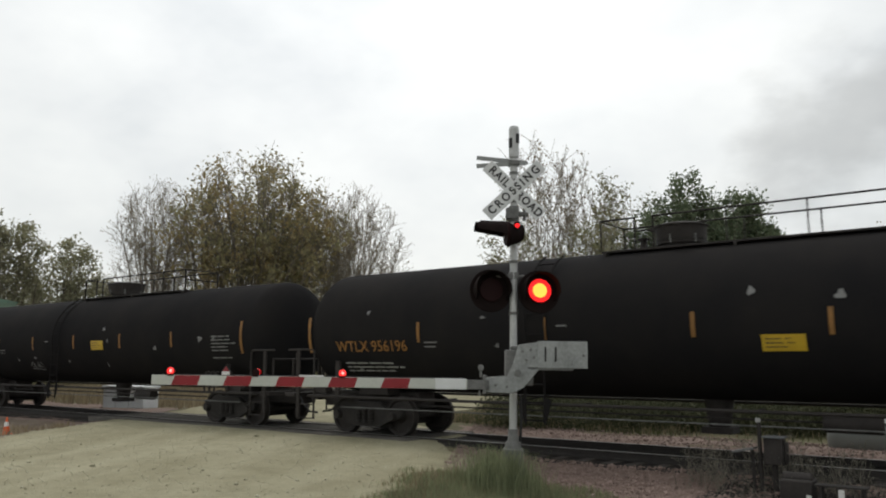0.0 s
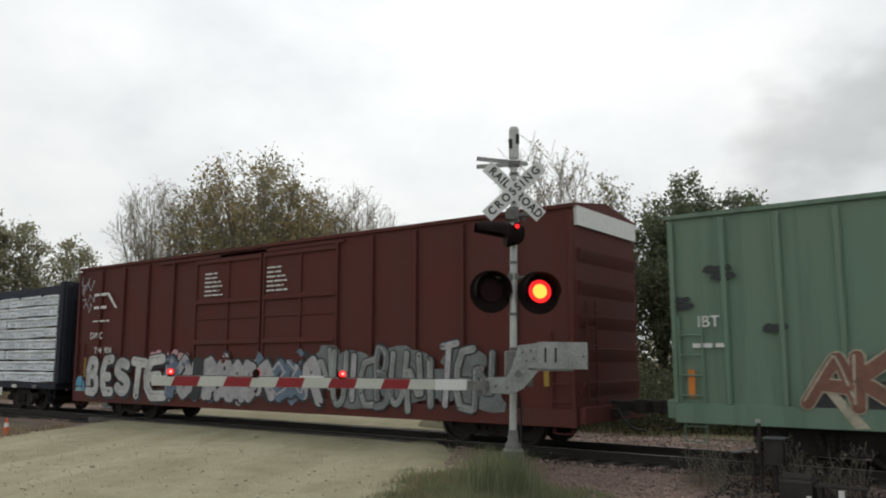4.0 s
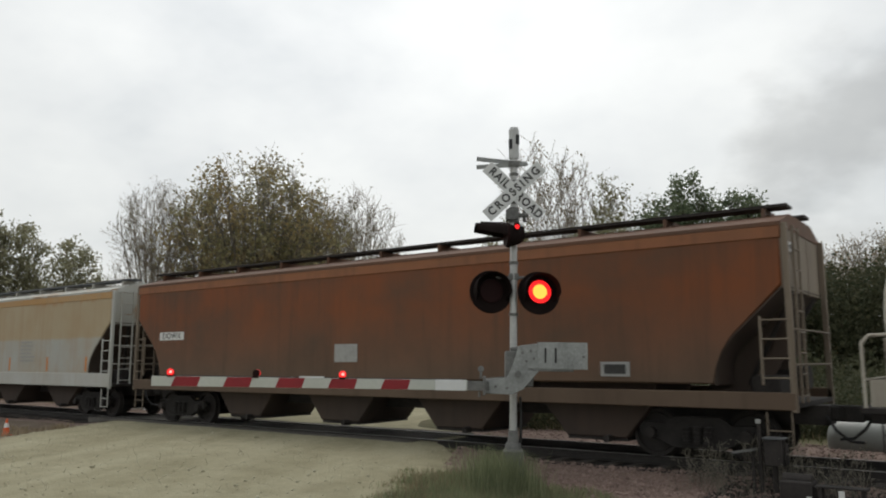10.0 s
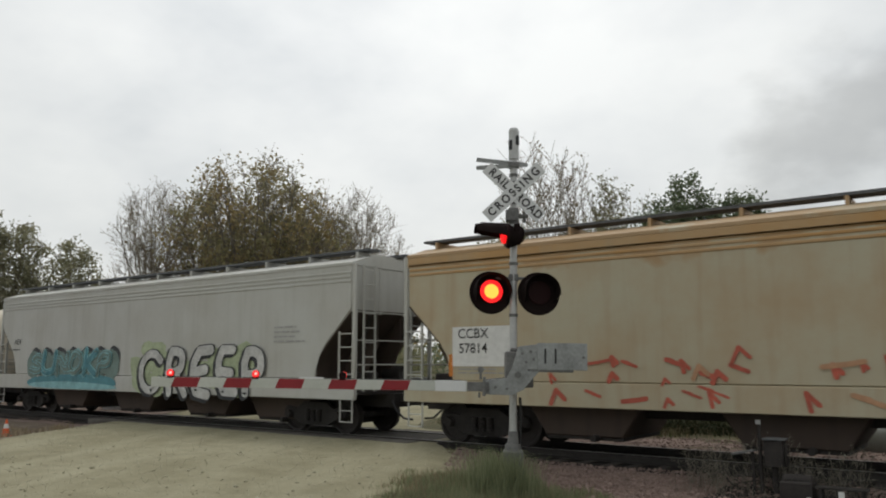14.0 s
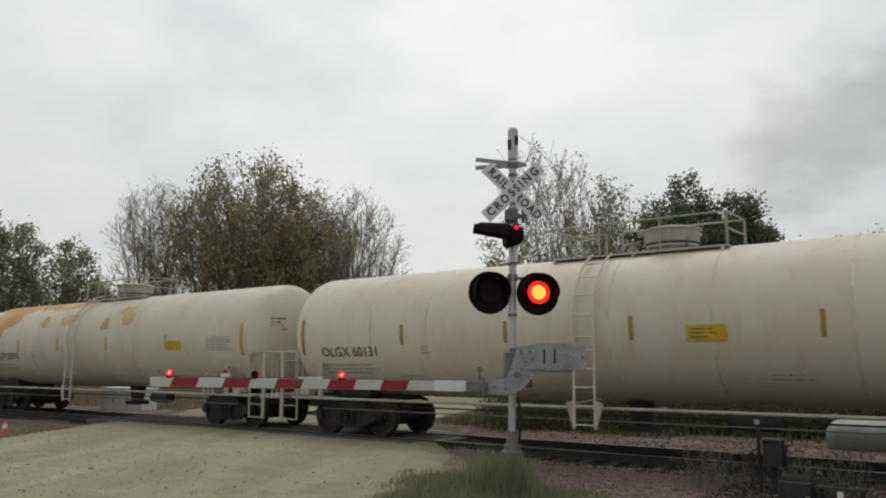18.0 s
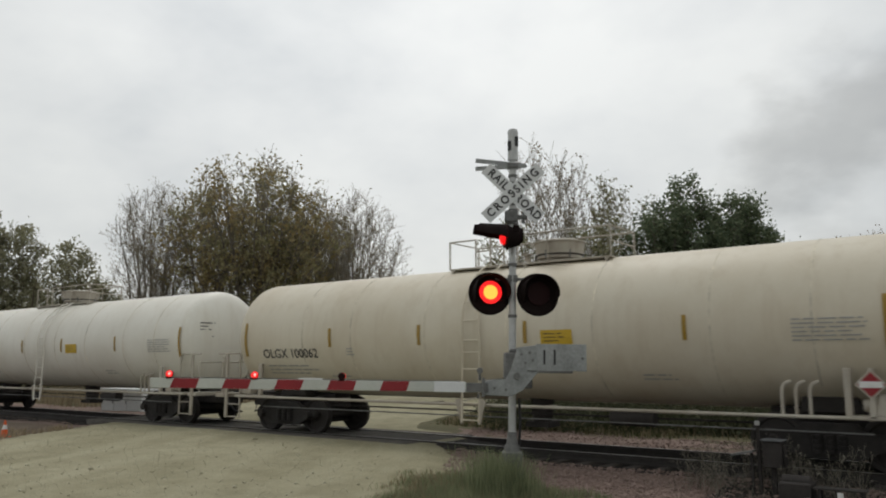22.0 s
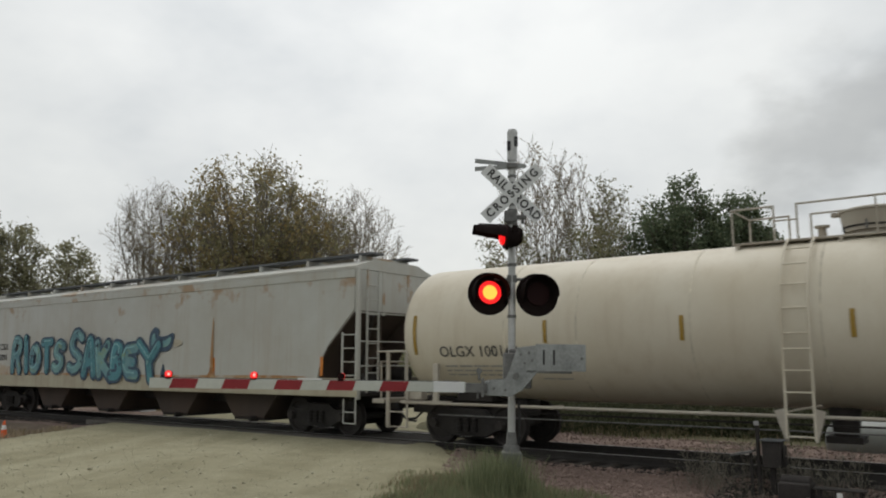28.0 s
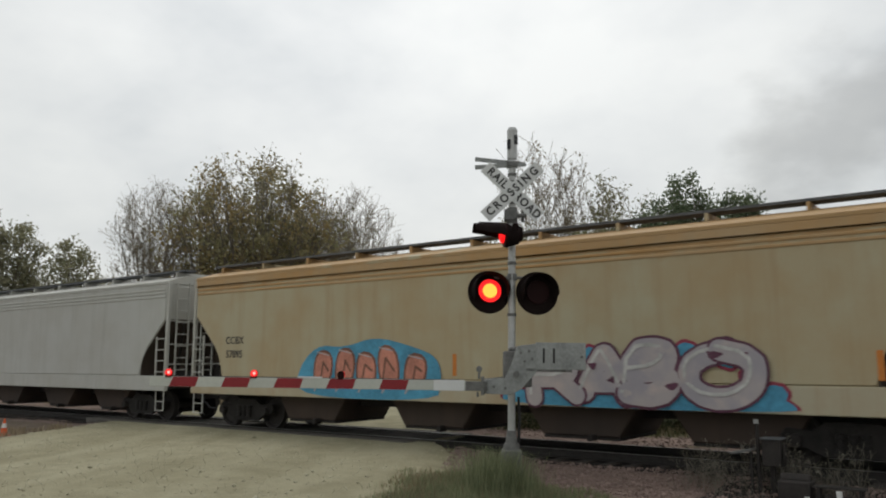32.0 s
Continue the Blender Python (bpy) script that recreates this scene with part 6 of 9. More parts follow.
K_PALE = cloud_paint("pale_mauve", (0.40, 0.36, 0.36), (0.33, 0.31, 0.34), (0.47, 0.40, 0.38), 1.2)
K_NAVY, K_OCHRE, K_CRIMSON = spray("navy", (0.03, 0.06, 0.10)), spray("ochre", (0.32, 0.19, 0.07)), spray("crimson", (0.26, 0.03, 0.06))


LETTERS = {
    "A": (((0, 0), (.42, 1), (.58, 1), (1, 0)), ((.2, .34), (.8, .34))),
    "B": (((0, 0), (0, 1), (.75, 1), (.9, .76), (.6, .54), (.1, .53)), ((.6, .54), (1, .28), (.75, 0), (0, 0))),
    "C": (((1, .75), (.7, 1), (.2, .95), (0, .5), (.2, .05), (.75, 0), (1, .25)),),
    "E": (((1, 1), (0, .97), (0, .03), (1, 0)), ((0, .52), (.75, .52))),
    "I": (((.5, 0), (.5, 1)),),
    "K": (((0, 0), (0, 1)), ((.95, 1), (.1, .5), (1, 0))),
    "L": (((0, 1), (0, 0), (.9, 0)),),
    "N": (((0, 0), (0, 1), (1, 0), (1, 1)),),
    "O": (((.5, 1), (.1, .85), (0, .5), (.1, .15), (.5, 0), (.9, .15), (1, .5), (.9, .85), (.5, 1)),),
    "P": (((0, 0), (0, 1), (.8, 1), (1, .75), (.8, .45), (.05, .45)),),
    "R": (((0, 0), (0, 1), (.75, 1), (.95, .76), (.7, .52), (.05, .5)), ((.45, .5), (1, 0))),
    "S": (((.95, .85), (.5, 1), (.08, .8), (.15, .58), (.85, .42), (.95, .2), (.5, 0), (0, .15))),
    "T": (((0, 1), (1, 1)), ((.5, 1), (.5, 0))),
    "U": (((0, 1), (0, .2), (.3, 0), (.7, 0), (1, .2), (1, 1)),),
    "Y": (((0, 1), (.5, .5), (1, 1)), ((.5, .5), (.5, 0))),
}
LETTERS["S"] = (LETTERS["S"],)


def sprayed(car, word, spans, mats, width, y, label, rim=1.5, lean=0.0, shade=None):
    """One sprayed letter a part: a rim, a fill and a thin shine. spans: x0, x1, z0, z1 of each letter; mats: rim, shine, fills in turn."""
    for i, (ch, (x0, x1, z0, z1)) in enumerate(zip(word, spans)):
        w = width * (0.9 + 0.2 * ((i * 7) % 5) / 5)
        a, b, lo, hi = x0 + w / 2, x1 - w / 2, z0 + w / 2, z1 - w / 2
        bm = bmesh.new()
        rng = random.Random(i * 31 + len(word) * 7 + int(x0 * 10))
        skew = rng.uniform(-0.12, 0.12)
        lines = []
        for ln in LETTERS[ch]:
            pts = [(a + (b - a) * (u + rng.uniform(-0.07, 0.07)) + (lean + skew) * (v - 0.5) * (z1 - z0), lo + (hi - lo) * (v + rng.uniform(-0.05, 0.05))) for u, v in ln]
            if len(pts) > 3:
                pts = [pts[0]] + [q for p0, p1 in zip(pts, pts[1:]) for q in ((p0[0] * .72 + p1[0] * .28, p0[1] * .72 + p1[1] * .28), (p0[0] * .28 + p1[0] * .72, p0[1] * .28 + p1[1] * .72))] + [pts[-1]]
            lines.append(pts)
        if shade:
            for ln in lines:
                stroke(bm, [(px + shade[0], pz + shade[1]) for px, pz in ln], w * rim, y + 0.010, 3)
        for k, (wide, dy, mi) in enumerate(((w * rim, 0.0, 0), (w, -0.012, 2), (w * 0.16, -0.026, 1))):
            d = y + dy - 0.0002 * i
            for ln in lines[:1] if k == 2 else lines:
                off = w * 0.2 if k == 2 else 0.0
                d = stroke(bm, [(px - off, pz + off) for px, pz in ln], wide, d, mi)
        # worn and shaded patches across the fill
        for k in range(4):
            ln = lines[rng.randrange(len(lines))]
            px, pz = ln[rng.randrange(len(ln))]
            blob(bm, px + rng.uniform(-0.2, 0.2) * w, pz + rng.uniform(-0.2, 0.2) * w, w * rng.uniform(0.16, 0.34), w * rng.uniform(0.10, 0.24), y - 0.034 - 0.0006 * k, rng.choice((0, 2, 4)), rng, 10, 0.4)
        part("sprayed_letter", finish(bm, "sprayed_letter", [mats[0], mats[1], mats[2 + i % (len(mats) - 2)], K_DARK, mats[2 + (i + 1) % (len(mats) - 2)]], smooth=False), car, label)


class Mural:
    """Sprayed shapes on a car's side, in thin layers."""
    def __init__(self, car, label, mats):
        self.car, self.label, self.mats, self.bm, self.n = car, label, mats, bmesh.new(), 0

    def face(self, layer, mi, pts):
        y = -1.572 - 0.004 * layer - 0.00004 * self.n
        self.n += 1
        self.bm.faces.new([self.bm.verts.new((x, y, z)) for x, z in pts]).material_index = mi

    def poly(self, layer, mi, *pts):
        self.face(layer, mi, pts)

    def loop(self, layer, mi, *pts):
        """A closed shape with rounded corners."""
        for _ in range(2):
            pts = [q for a, b in zip(pts, pts[1:] + pts[:1]) for q in ((a[0] * .75 + b[0] * .25, a[1] * .75 + b[1] * .25), (a[0] * .25 + b[0] * .75, a[1] * .25 + b[1] * .75))]
            pts = tuple(pts)
        self.face(layer, mi, pts)

    def round(self, layer, mi, x, z, rx_, rz_):
        self.face(layer, mi, [(x + rx_ * math.cos(a * 0.3142) * (1 + 0.06 * math.sin(a * 2.2 + x)), z + rz_ * math.sin(a * 0.3142) * (1 + 0.06 * math.cos(a * 1.9 + z))) for a in range(20)])

    def band(self, layer, mi, w, *pts):
        y = -1.572 - 0.004 * layer - 0.00004 * self.n
        self.n += 1
        stroke(self.bm, pts, w, y, mi)

    def done(self):
        return part("graffiti", finish(self.bm, "graffiti", self.mats, smooth=False), self.car, self.label)


def side_text(car, words, x, z, h, mat, y=-1.56, name="reporting_mark", squeeze=1.0):
    return part(name, text_mesh(words, h, mat, squeeze=squeeze, bold=0.003), car, "", pose(x, y - 0.004, z))


def side_bars(car, x, z, w, h, rows, mat, y=-1.56, seed=1, name="data_stencil"):
    return tagged(part(name, bars_mesh(w, h, rows, mat, seed), car, "", pose(x, y - 0.002, z)), kind="stuff")


def side_panel(car, x0, x1, z0, z1, mat, y=-1.56, name="painted_panel", label=""):
    return made(name, lambda bm: box(bm, x0, x1, y - 0.006, y, z0, z1), mat, car, label)


def hopper(q, length, mat, label, sill_mat, eave=4.18, ribs=False, band=None, sill=(1.0, 1.45), board=M_BOARD, roof=None, strips=(), pockets=(-5.0, -1.3, 2.4, 5.8), strip_mat=None, pocket_half=(1.30, 0.65), end_mat=None):
    """A covered hopper car: slope-ended body, roof with a running board, side sills, pockets, end ladders."""
    car = new_car("hopper_car", label, "hopper car", q)
    half = length / 2
    roof = roof or mat
    end_mat = end_mat or roof
    W = 1.55
    edge = [(half - 0.12, 3.12), (half - 1.02, 2.26), (half - 1.24, 1.98), (half - 1.34, 1.72), (half - 1.36, 1.40)]
    poly = [(-half + 0.12, eave)] + [(-x, z) for x, z in edge] + edge[::-1] + [(half - 0.12, eave)]

    def body(bm):
        ys = [(-W, 0.0), (W, 0.0)]
        extrude_poly(bm, poly, -W, W)
    made("body", body, mat, car, bevel=0.03)

    def roof_build(bm):
        pr = [(-W - 0.02, eave - 0.02), (-W - 0.02, eave + 0.05), (-0.85, eave + 0.27), (0.85, eave + 0.27), (W + 0.02, eave + 0.05), (W + 0.02, eave - 0.02)]
        a = [bm.verts.new((-half + 0.08, y, z)) for y, z in pr]
        b = [bm.verts.new((half - 0.08, y, z)) for y, z in pr]
        for i in range(len(pr)):
            j = (i + 1) % len(pr)
            bm.faces.new((a[i], a[j], b[j], b[i]))
        bm.faces.new(a)
        bm.faces.new(b[::-1])
    made("roof", roof_build, roof, car)
    made("hatch_cover", lambda bm: box(bm, -half + 0.9, half - 0.9, -0.32, 0.32, eave + 0.22, eave + 0.34), board, car, bevel=0.04)
    for y in (-0.72, 0.72):
        made("running_board", lambda bm: box(bm, -half + 0.1, half - 0.1, y - 0.22, y + 0.22, eave + 0.41, eave + 0.465), board, car)
    sup = mesh(("board_support", round(eave, 2), roof.name), lambda bm: extrude_poly(bm, [(-0.03, eave + 0.2), (0.03, eave + 0.2), (0.03, eave + 0.40), (-0.03, eave + 0.40)], -0.98, 0.98), roof)
    n_s = 11
    for k in range(n_s):
        part("board_support", sup, car, "", pose(-half + 0.5 + (length - 1.0) * k / (n_s - 1), 0, 0))
    if ribs:
        for s in (-1, 1):
            for k in range(3):
                z = eave - 0.42 + 0.11 * k
                made("top_rib", lambda bm: box(bm, -half + 0.14, half - 0.14, s * W - 0.02, s * W + 0.02, z - 0.03, z + 0.03), band or mat, car, bevel=0.012)
    if band:
        for s in (-1, 1):
            made("top_chord", lambda bm: box(bm, -half + 0.10, half - 0.10, s * W - 0.02, s * W + 0.03, eave - 0.24, eave - 0.02), band, car, bevel=0.015)
    for s in (-1, 1):
        made("side_sill", lambda bm: box(bm, -half, half, min(s * W, s * (W + 0.012)) - (0.09 if s > 0 else 0), max(s * W, s * (W + 0.012)) + (0.09 if s < 0 else 0), sill[0], sill[1]), sill_mat, car, bevel=0.015)
    made("center_sill", lambda bm: box(bm, -half - 0.25, half + 0.25, -0.32, 0.32, 0.68, 1.02), M_DARKSTEEL, car)
    for x in pockets:
        pts = [(x - pocket_half[0], 1.42), (x - pocket_half[0] * 0.93, 1.0), (x - pocket_half[1], 0.32), (x + pocket_half[1], 0.32), (x + pocket_half[0] * 0.93, 1.0), (x + pocket_half[0], 1.42)]
        p = made("pocket", lambda bm: extrude_poly(bm, pts, -1.0, 1.0), M_POCKET, car, bevel=0.02)
        made("outlet_gate", lambda bm: (box(bm, x - pocket_half[1], x + pocket_half[1], -0.95, 0.95, 0.25, 0.32), rod(bm, (x + 0.3, -1.2, 0.30), (x + 0.3, -0.9, 0.30), 0.07, 0.07, 8)), M_DARKSTEEL, p)
    for s in (-1, 1):
        xe = s * (half - 0.04)
        for y in (-W + 0.04, W - 0.04):
            made("corner_post", lambda bm: box(bm, xe - 0.05, xe + 0.05, y - 0.05, y + 0.05, 0.95, eave + 0.02), end_mat, car, bevel=0.01)
        for y in (-0.5, 0.5):
            made("end_sheet_stiffener", lambda bm: box(bm, xe - s * 0.10 - 0.02, xe - s * 0.10 + 0.05, y - 0.05, y + 0.05, 3.02, eave), end_mat, car)
        made("end_sheet", lambda bm: box(bm, min(s * (half - 0.12), s * (half - 0.10)), max(s * (half - 0.12), s * (half - 0.10)), -W + 0.02, W - 0.02, 3.05, eave - 0.03), end_mat, car)
        made("shear_plate", lambda bm: box(bm, min(s * (half - 1.8), s * half), max(s * (half - 1.8), s * half), -W + 0.05, W - 0.05, 1.02, 1.10), M_DARKSTEEL, car)
        for y in (-0.9, 0.9):
            made("slope_brace", lambda bm: rod(bm, (s * (half - 0.1), y, 3.0), (s * (half - 1.2), y * 0.4, 1.1), 0.05, 0.05, 6), M_DARKSTEEL, car)
        # slope sheet gets grime and end shade in one dark brown
        made("slope_sheet", lambda bm: extrude_poly(bm, [(s * (x + 0.006), z - 0.004) for x, z in edge] + [(s * (x + 0.035), z - 0.02) for x, z in edge[::-1]], -W + 0.03, W - 0.03), M_POCKET, car, "grimy brown slope sheet")
        # dark web plates added to fill the end triangle with shade
        for y in (-0.46, 0.46):
            made("end_web", lambda bm: extrude_poly(bm, [(s * (half - 1.95), 1.12), (s * (half - 1.70), 1.45), (s * (half - 0.20), 2.98), (s * (half - 0.20), 2.2), (s * (half - 0.85), 1.12)], y - 0.02, y + 0.02), M_POCKET, car)
        made("valve_box", lambda bm: box(bm, min(s * (half - 0.9), s * (half - 0.4)), max(s * (half - 0.9), s * (half - 0.4)), -0.9, -0.2, 1.1, 1.55), M_DARKSTEEL, car, bevel=0.02)
        made("air_reservoir", lambda bm: rod(bm, (s * (half - 0.8), 0.6, 1.5), (s * (half - 0.2), 0.6, 1.5), 0.22, 0.22, 14), M_DARKSTEEL, car)
        part("side_ladder", mesh(("hop_ladder", end_mat.name), ladder_build(0.46, 1.4, 2.58, 0.33), end_mat), car, "", pose(s * (half - 0.29), -W - 0.0, 0))
        part("end_ladder", mesh(("hop_end_ladder", end_mat.name), ladder_build(0.42, 1.1, eave, 0.36), end_mat), car, "", pose(s * (half + 0.03), -W + 0.5, 0, 0, 0, s * 90))
        for z in (1.75, 2.35):
            made("hand_rail", lambda bm: rod(bm, (s * (half + 0.02), -W + 0.06, z), (s * (half + 0.02), W - 0.06, z), 0.018, 0.018, 6), end_mat, car)
        part("step", mesh(("step", end_mat.name), step_build, end_mat), car, "", pose(s * (half - 0.3), -W + 0.04, 0))
        add_truck(car, s * (half - 1.85))
    add_ends(car, half + 0.05, 0.6)
    for x in strips:
        made("reflective_strip", lambda bm: box(bm, x - 0.05, x + 0.05, -W - 0.008, -W, 1.50, 1.98), strip_mat or M_ORANGE, car, "faded orange reflective strip")
    return car


h_car = hopper(-144.80, 19.45, M_HOP_RUST, "red-brown weathered covered hopper car", M_HOP_RUST, 4.16, band=M_HOP_RUSTTOP, sill=(0.98, 1.28), board=M_DARKSTEEL, roof=M_HOP_RUSTDARK, end_mat=paint("grimy_taupe", (0.20, 0.165, 0.125), (0.12, 0.085, 0.06), 0.6, 0.7, 0.5))
made("end_marking", lambda bm: box(bm, 9.66, 9.664, -1.15, -0.72, 3.72, 3.90), M_INK_W, h_car, "white marking on the end sheet")
made("end_marking_print", lambda bm: box(bm, 9.665, 9.667, -1.11, -0.76, 3.77, 3.85), M_INK_M, h_car)
side_panel(h_car, -8.4, -7.2, 2.46, 2.70, M_INK_W, name="number_plate", label="white number panel")
side_text(h_car, "DOWX", -7.8, 2.58, 0.16, M_INK, -1.567, squeeze=1.2)
side_panel(h_car, -0.97, -0.2, 1.80, 2.24, M_INK_G, name="data_panel")
side_panel(h_car, 6.2, 6.8, 1.52, 1.80, M_INK_G, name="data_panel")
side_panel(h_car, 6.28, 6.72, 1.57, 1.75, M_INK, -1.567, name="data_panel")

i_car = hopper(-165.79, 19.76, M_HOP_TAN, "tan covered hopper car with a grey lower half", M_HOP_LG, 4.14, band=M_RUSTBAND, strips=(-8.55, -5.69, -2.62, 0.3, 3.0, 5.8, 8.4), roof=M_HOP_LG, pockets=(-6.2, -2.4, 2.0, 5.9), pocket_half=(1.3, 0.45))
rear_tan = Mural(i_car, "tan paint down to the sill at the rear", [M_HOP_TANLOW])
rear_tan.poly(0, 0, (-9.28, 2.70), (-8.86, 2.29), (-8.65, 2.0), (-8.54, 1.74), (-8.52, 1.455), (-6.95, 1.455), (-6.7, 1.7), (-6.6, 2.0), (-6.1, 2.2), (-5.9, 2.70))
rear_tan.done()
side_text(i_car, "DOWX", -7.5, 2.70, 0.20, M_INK, -1.582)
side_text(i_car, "67224", -7.55, 2.32, 0.20, M_INK, -1.582)
side_bars(i_car, -7.5, 1.98, 0.9, 0.16, 2, M_INK_G, -1.582)
side_bars(i_car, 4.4, 2.2, 1.2, 0.8, 6, M_INK_G, seed=4)

j_car = hopper(-186.31, 18.68, M_HOP_CREAM, "cream covered hopper car with rust runs and faint red scrawl", M_HOP_CREAM, 4.24, ribs=True, band=M_RUSTBAND, strips=(-8.0, 4.4), sill=(0.92, 1.40), pockets=(-5.1, -1.1, 2.65, 5.8), pocket_half=(1.40, 0.85), end_mat=M_HOP_LG)
side_panel(j_car, -7.95, -6.35, 1.72, 2.58, M_INK_W, label="white number panel")
side_text(j_car, "CCBX", -7.40, 2.42, 0.21, M_INK, -1.568)
side_text(j_car, "57814", -7.40, 2.10, 0.21, M_INK, -1.568)
side_bars(j_car, -7.0, 1.62, 1.6, 0.16, 2, M_INK_G)
jm = Mural(j_car, "faint red sprayed scrawl", [spray("brick_red", (0.40, 0.085, 0.05)), K_RUSTY])
jr = random.Random(5)
for k in range(34):
    x, z, a, l = jr.uniform(-5.6, 4.2), jr.uniform(0.95, 1.75) if k % 3 else jr.uniform(1.45, 1.8), jr.choice((0.2, 1.3, 1.7, 2.6)), jr.uniform(0.2, 0.62)
    jm.band(k % 4, 1 if k % 5 == 0 else 0, jr.uniform(0.04, 0.10), (x, z), (x + l * math.cos(a), z + l * math.sin(a) * 0.6), (x + l * math.cos(a) + l * 0.4, z + l * 0.2))
tagged(jm.done(), kind="stuff")

k_car = hopper(-206.49, 18.54, M_HOP_GREY, "pale grey covered hopper car with sprayed letters", M_HOP_GREY, 4.24, ribs=True, sill=(0.90, 1.40), pockets=(-4.9, -0.9, 2.85, 6.0), pocket_half=(1.40, 0.85))
side_text(k_car, "AEX", -7.85, 2.58, 0.20, M_INK)
side_bars(k_car, -7.8, 2.30, 0.8, 0.14, 1, M_INK)
side_bars(k_car, 7.0, 2.55, 1.3, 0.5, 4, M_INK_G)
K_SLATE = spray("slate", (0.13, 0.19, 0.17))
km = Mural(k_car, "teal and grey-green sprayed cloud", [K_DARK, K_TEAL, K_SLATE, K_AQUA])
for x, r in ((-6.5, 0.5), (-5.7, 0.55), (-4.8, 0.6), (-3.9, 0.55), (-3.0, 0.6), (-2.2, 0.5), (-1.4, 0.45)):
    km.round(0, 0, x + 0.1, 2.0, r * 0.8, 0.36)
    km.round(1, 2, x, 1.75, r, 0.5)
km.loop(2, 1, (-6.9, 0.93), (-6.9, 1.3), (-4.0, 1.45), (-1.2, 1.4), (-1.0, 0.93))
km.loop(3, 3, (-6.8, 0.93), (-6.8, 1.12), (-4.0, 1.2), (-1.1, 1.1), (-1.0, 0.93))
km.done()
sprayed(k_car, "SUNOKP", ((-6.7, -5.8, 1.4, 2.15), (-5.85, -4.9, 1.35, 2.25), (-4.95, -4.0, 1.35, 2.2), (-4.0, -3.1, 1.4, 2.25), (-3.1, -2.2, 1.35, 2.3), (-2.2, -1.35, 1.35, 2.2)),
        (K_AQUA, K_AQUA, K_SLATE, K_TEAL, K_SLATE), 0.20, -1.592, "teal sprayed letter with pale rim", 1.35, 0.1)


def haze(car, x0, x1, z0, z1, mat, seed, n, y):
    rng = random.Random(seed)
    bm = bmesh.new()
    for k in range(n):
        blob(bm, rng.uniform(x0, x1), rng.uniform(z0, z1), 0.6, 0.35, y - 0.0005 * k, 0, rng)
    tagged(part("spray_haze", finish(bm, "spray_haze", mat, smooth=False), car), kind="stuff")


haze(k_car, 0.0, 6.6, 1.15, 2.15, K_LIME, 6, 16, -1.566)
sprayed(k_car, "CREEP", ((0.15, 1.42, 0.84, 2.22), (1.62, 2.72, 0.80, 2.25), (2.85, 3.85, 0.82, 2.28), (3.98, 4.95, 0.82, 2.30), (5.12, 6.15, 0.84, 2.28)),
        (K_DARK, K_WHITE, K_WHITE), 0.27, -1.60, "tall white block letter with a black shade", 1.25, 0.0, (-0.12, -0.06))

w_car = hopper(-393.23, 20.26, M_HOP_LG, "light grey covered hopper car with teal sprayed letters", M_SILL_B, 4.16, band=M_HOP_LG, strips=(4.6, 8.9), roof=M_HOP_LG, pockets=(-5.3, -1.65, 2.05, 5.5))
side_text(w_car, "CCBX", -8.15, 2.44, 0.22, M_INK)
side_text(w_car, "73091", -8.15, 2.05, 0.22, M_INK)
side_bars(w_car, -7.9, 1.72, 1.2, 0.12, 2, M_INK_G)
side_panel(w_car, 4.36, 4.82, 1.16, 1.28, K_FADED, -1.564, label="small red panel")
sprayed(w_car, "RIOTS", ((-7.32, -6.5, 1.44, 2.82), (-6.5, -6.0, 1.44, 2.86), (-5.95, -5.15, 1.46, 2.55), (-5.2, -4.3, 1.48, 2.72), (-4.32, -3.5, 1.48, 2.66)),
        (K_NAVY, K_AQUA, K_SEA, K_TEAL), 0.27, -1.59, "teal sprayed letter with a dark blue rim", 1.5)
sprayed(w_car, "SAKBEY", ((-3.28, -2.28, 1.40, 3.0), (-2.36, -1.45, 1.34, 2.76), (-1.52, -0.55, 1.30, 2.58), (-0.66, 0.12, 1.32, 2.5), (0.02, 0.95, 1.30, 2.45), (0.9, 2.1, 1.26, 2.55)),
        (K_NAVY, K_AQUA, K_SEA, K_TEAL), 0.29, -1.59, "teal sprayed letter with a dark blue rim", 1.65)
wp = Mural(w_car, "teal sprayed flourish with a pale tip", [K_NAVY, K_SEA, K_NAVY, K_CREAM])
wp.loop(0, 0, (1.45, 2.2), (1.40, 2.70), (1.70, 2.98), (2.0, 2.80), (1.85, 2.66), (2.25, 2.62), (2.75, 2.80), (2.62, 2.22), (2.05, 2.15))
wp.loop(2, 1, (1.55, 2.3), (1.55, 2.66), (1.72, 2.78), (1.78, 2.50), (2.2, 2.48), (2.60, 2.66), (2.5, 2.34), (2.0, 2.28))
wp.loop(2, 3, (2.66, 2.46), (2.80, 2.56), (3.12, 2.48), (3.10, 2.36), (2.72, 2.30))
wp.loop(0, 0, (2.05, 1.40), (2.2, 1.9), (2.28, 1.55), (2.62, 1.32), (2.2, 1.26))
wp.done()
M_STAIN = cloud_paint("rust_stain", (0.40, 0.37, 0.31), (0.31, 0.155, 0.05), (0.37, 0.27, 0.16), 1.3)
stain = Mural(w_car, "rust stain under the slope and along the sill", [M_STAIN, cloud_paint("rust_edge", (0.34, 0.19, 0.07), (0.26, 0.11, 0.035), (0.38, 0.28, 0.16), 2.2)])
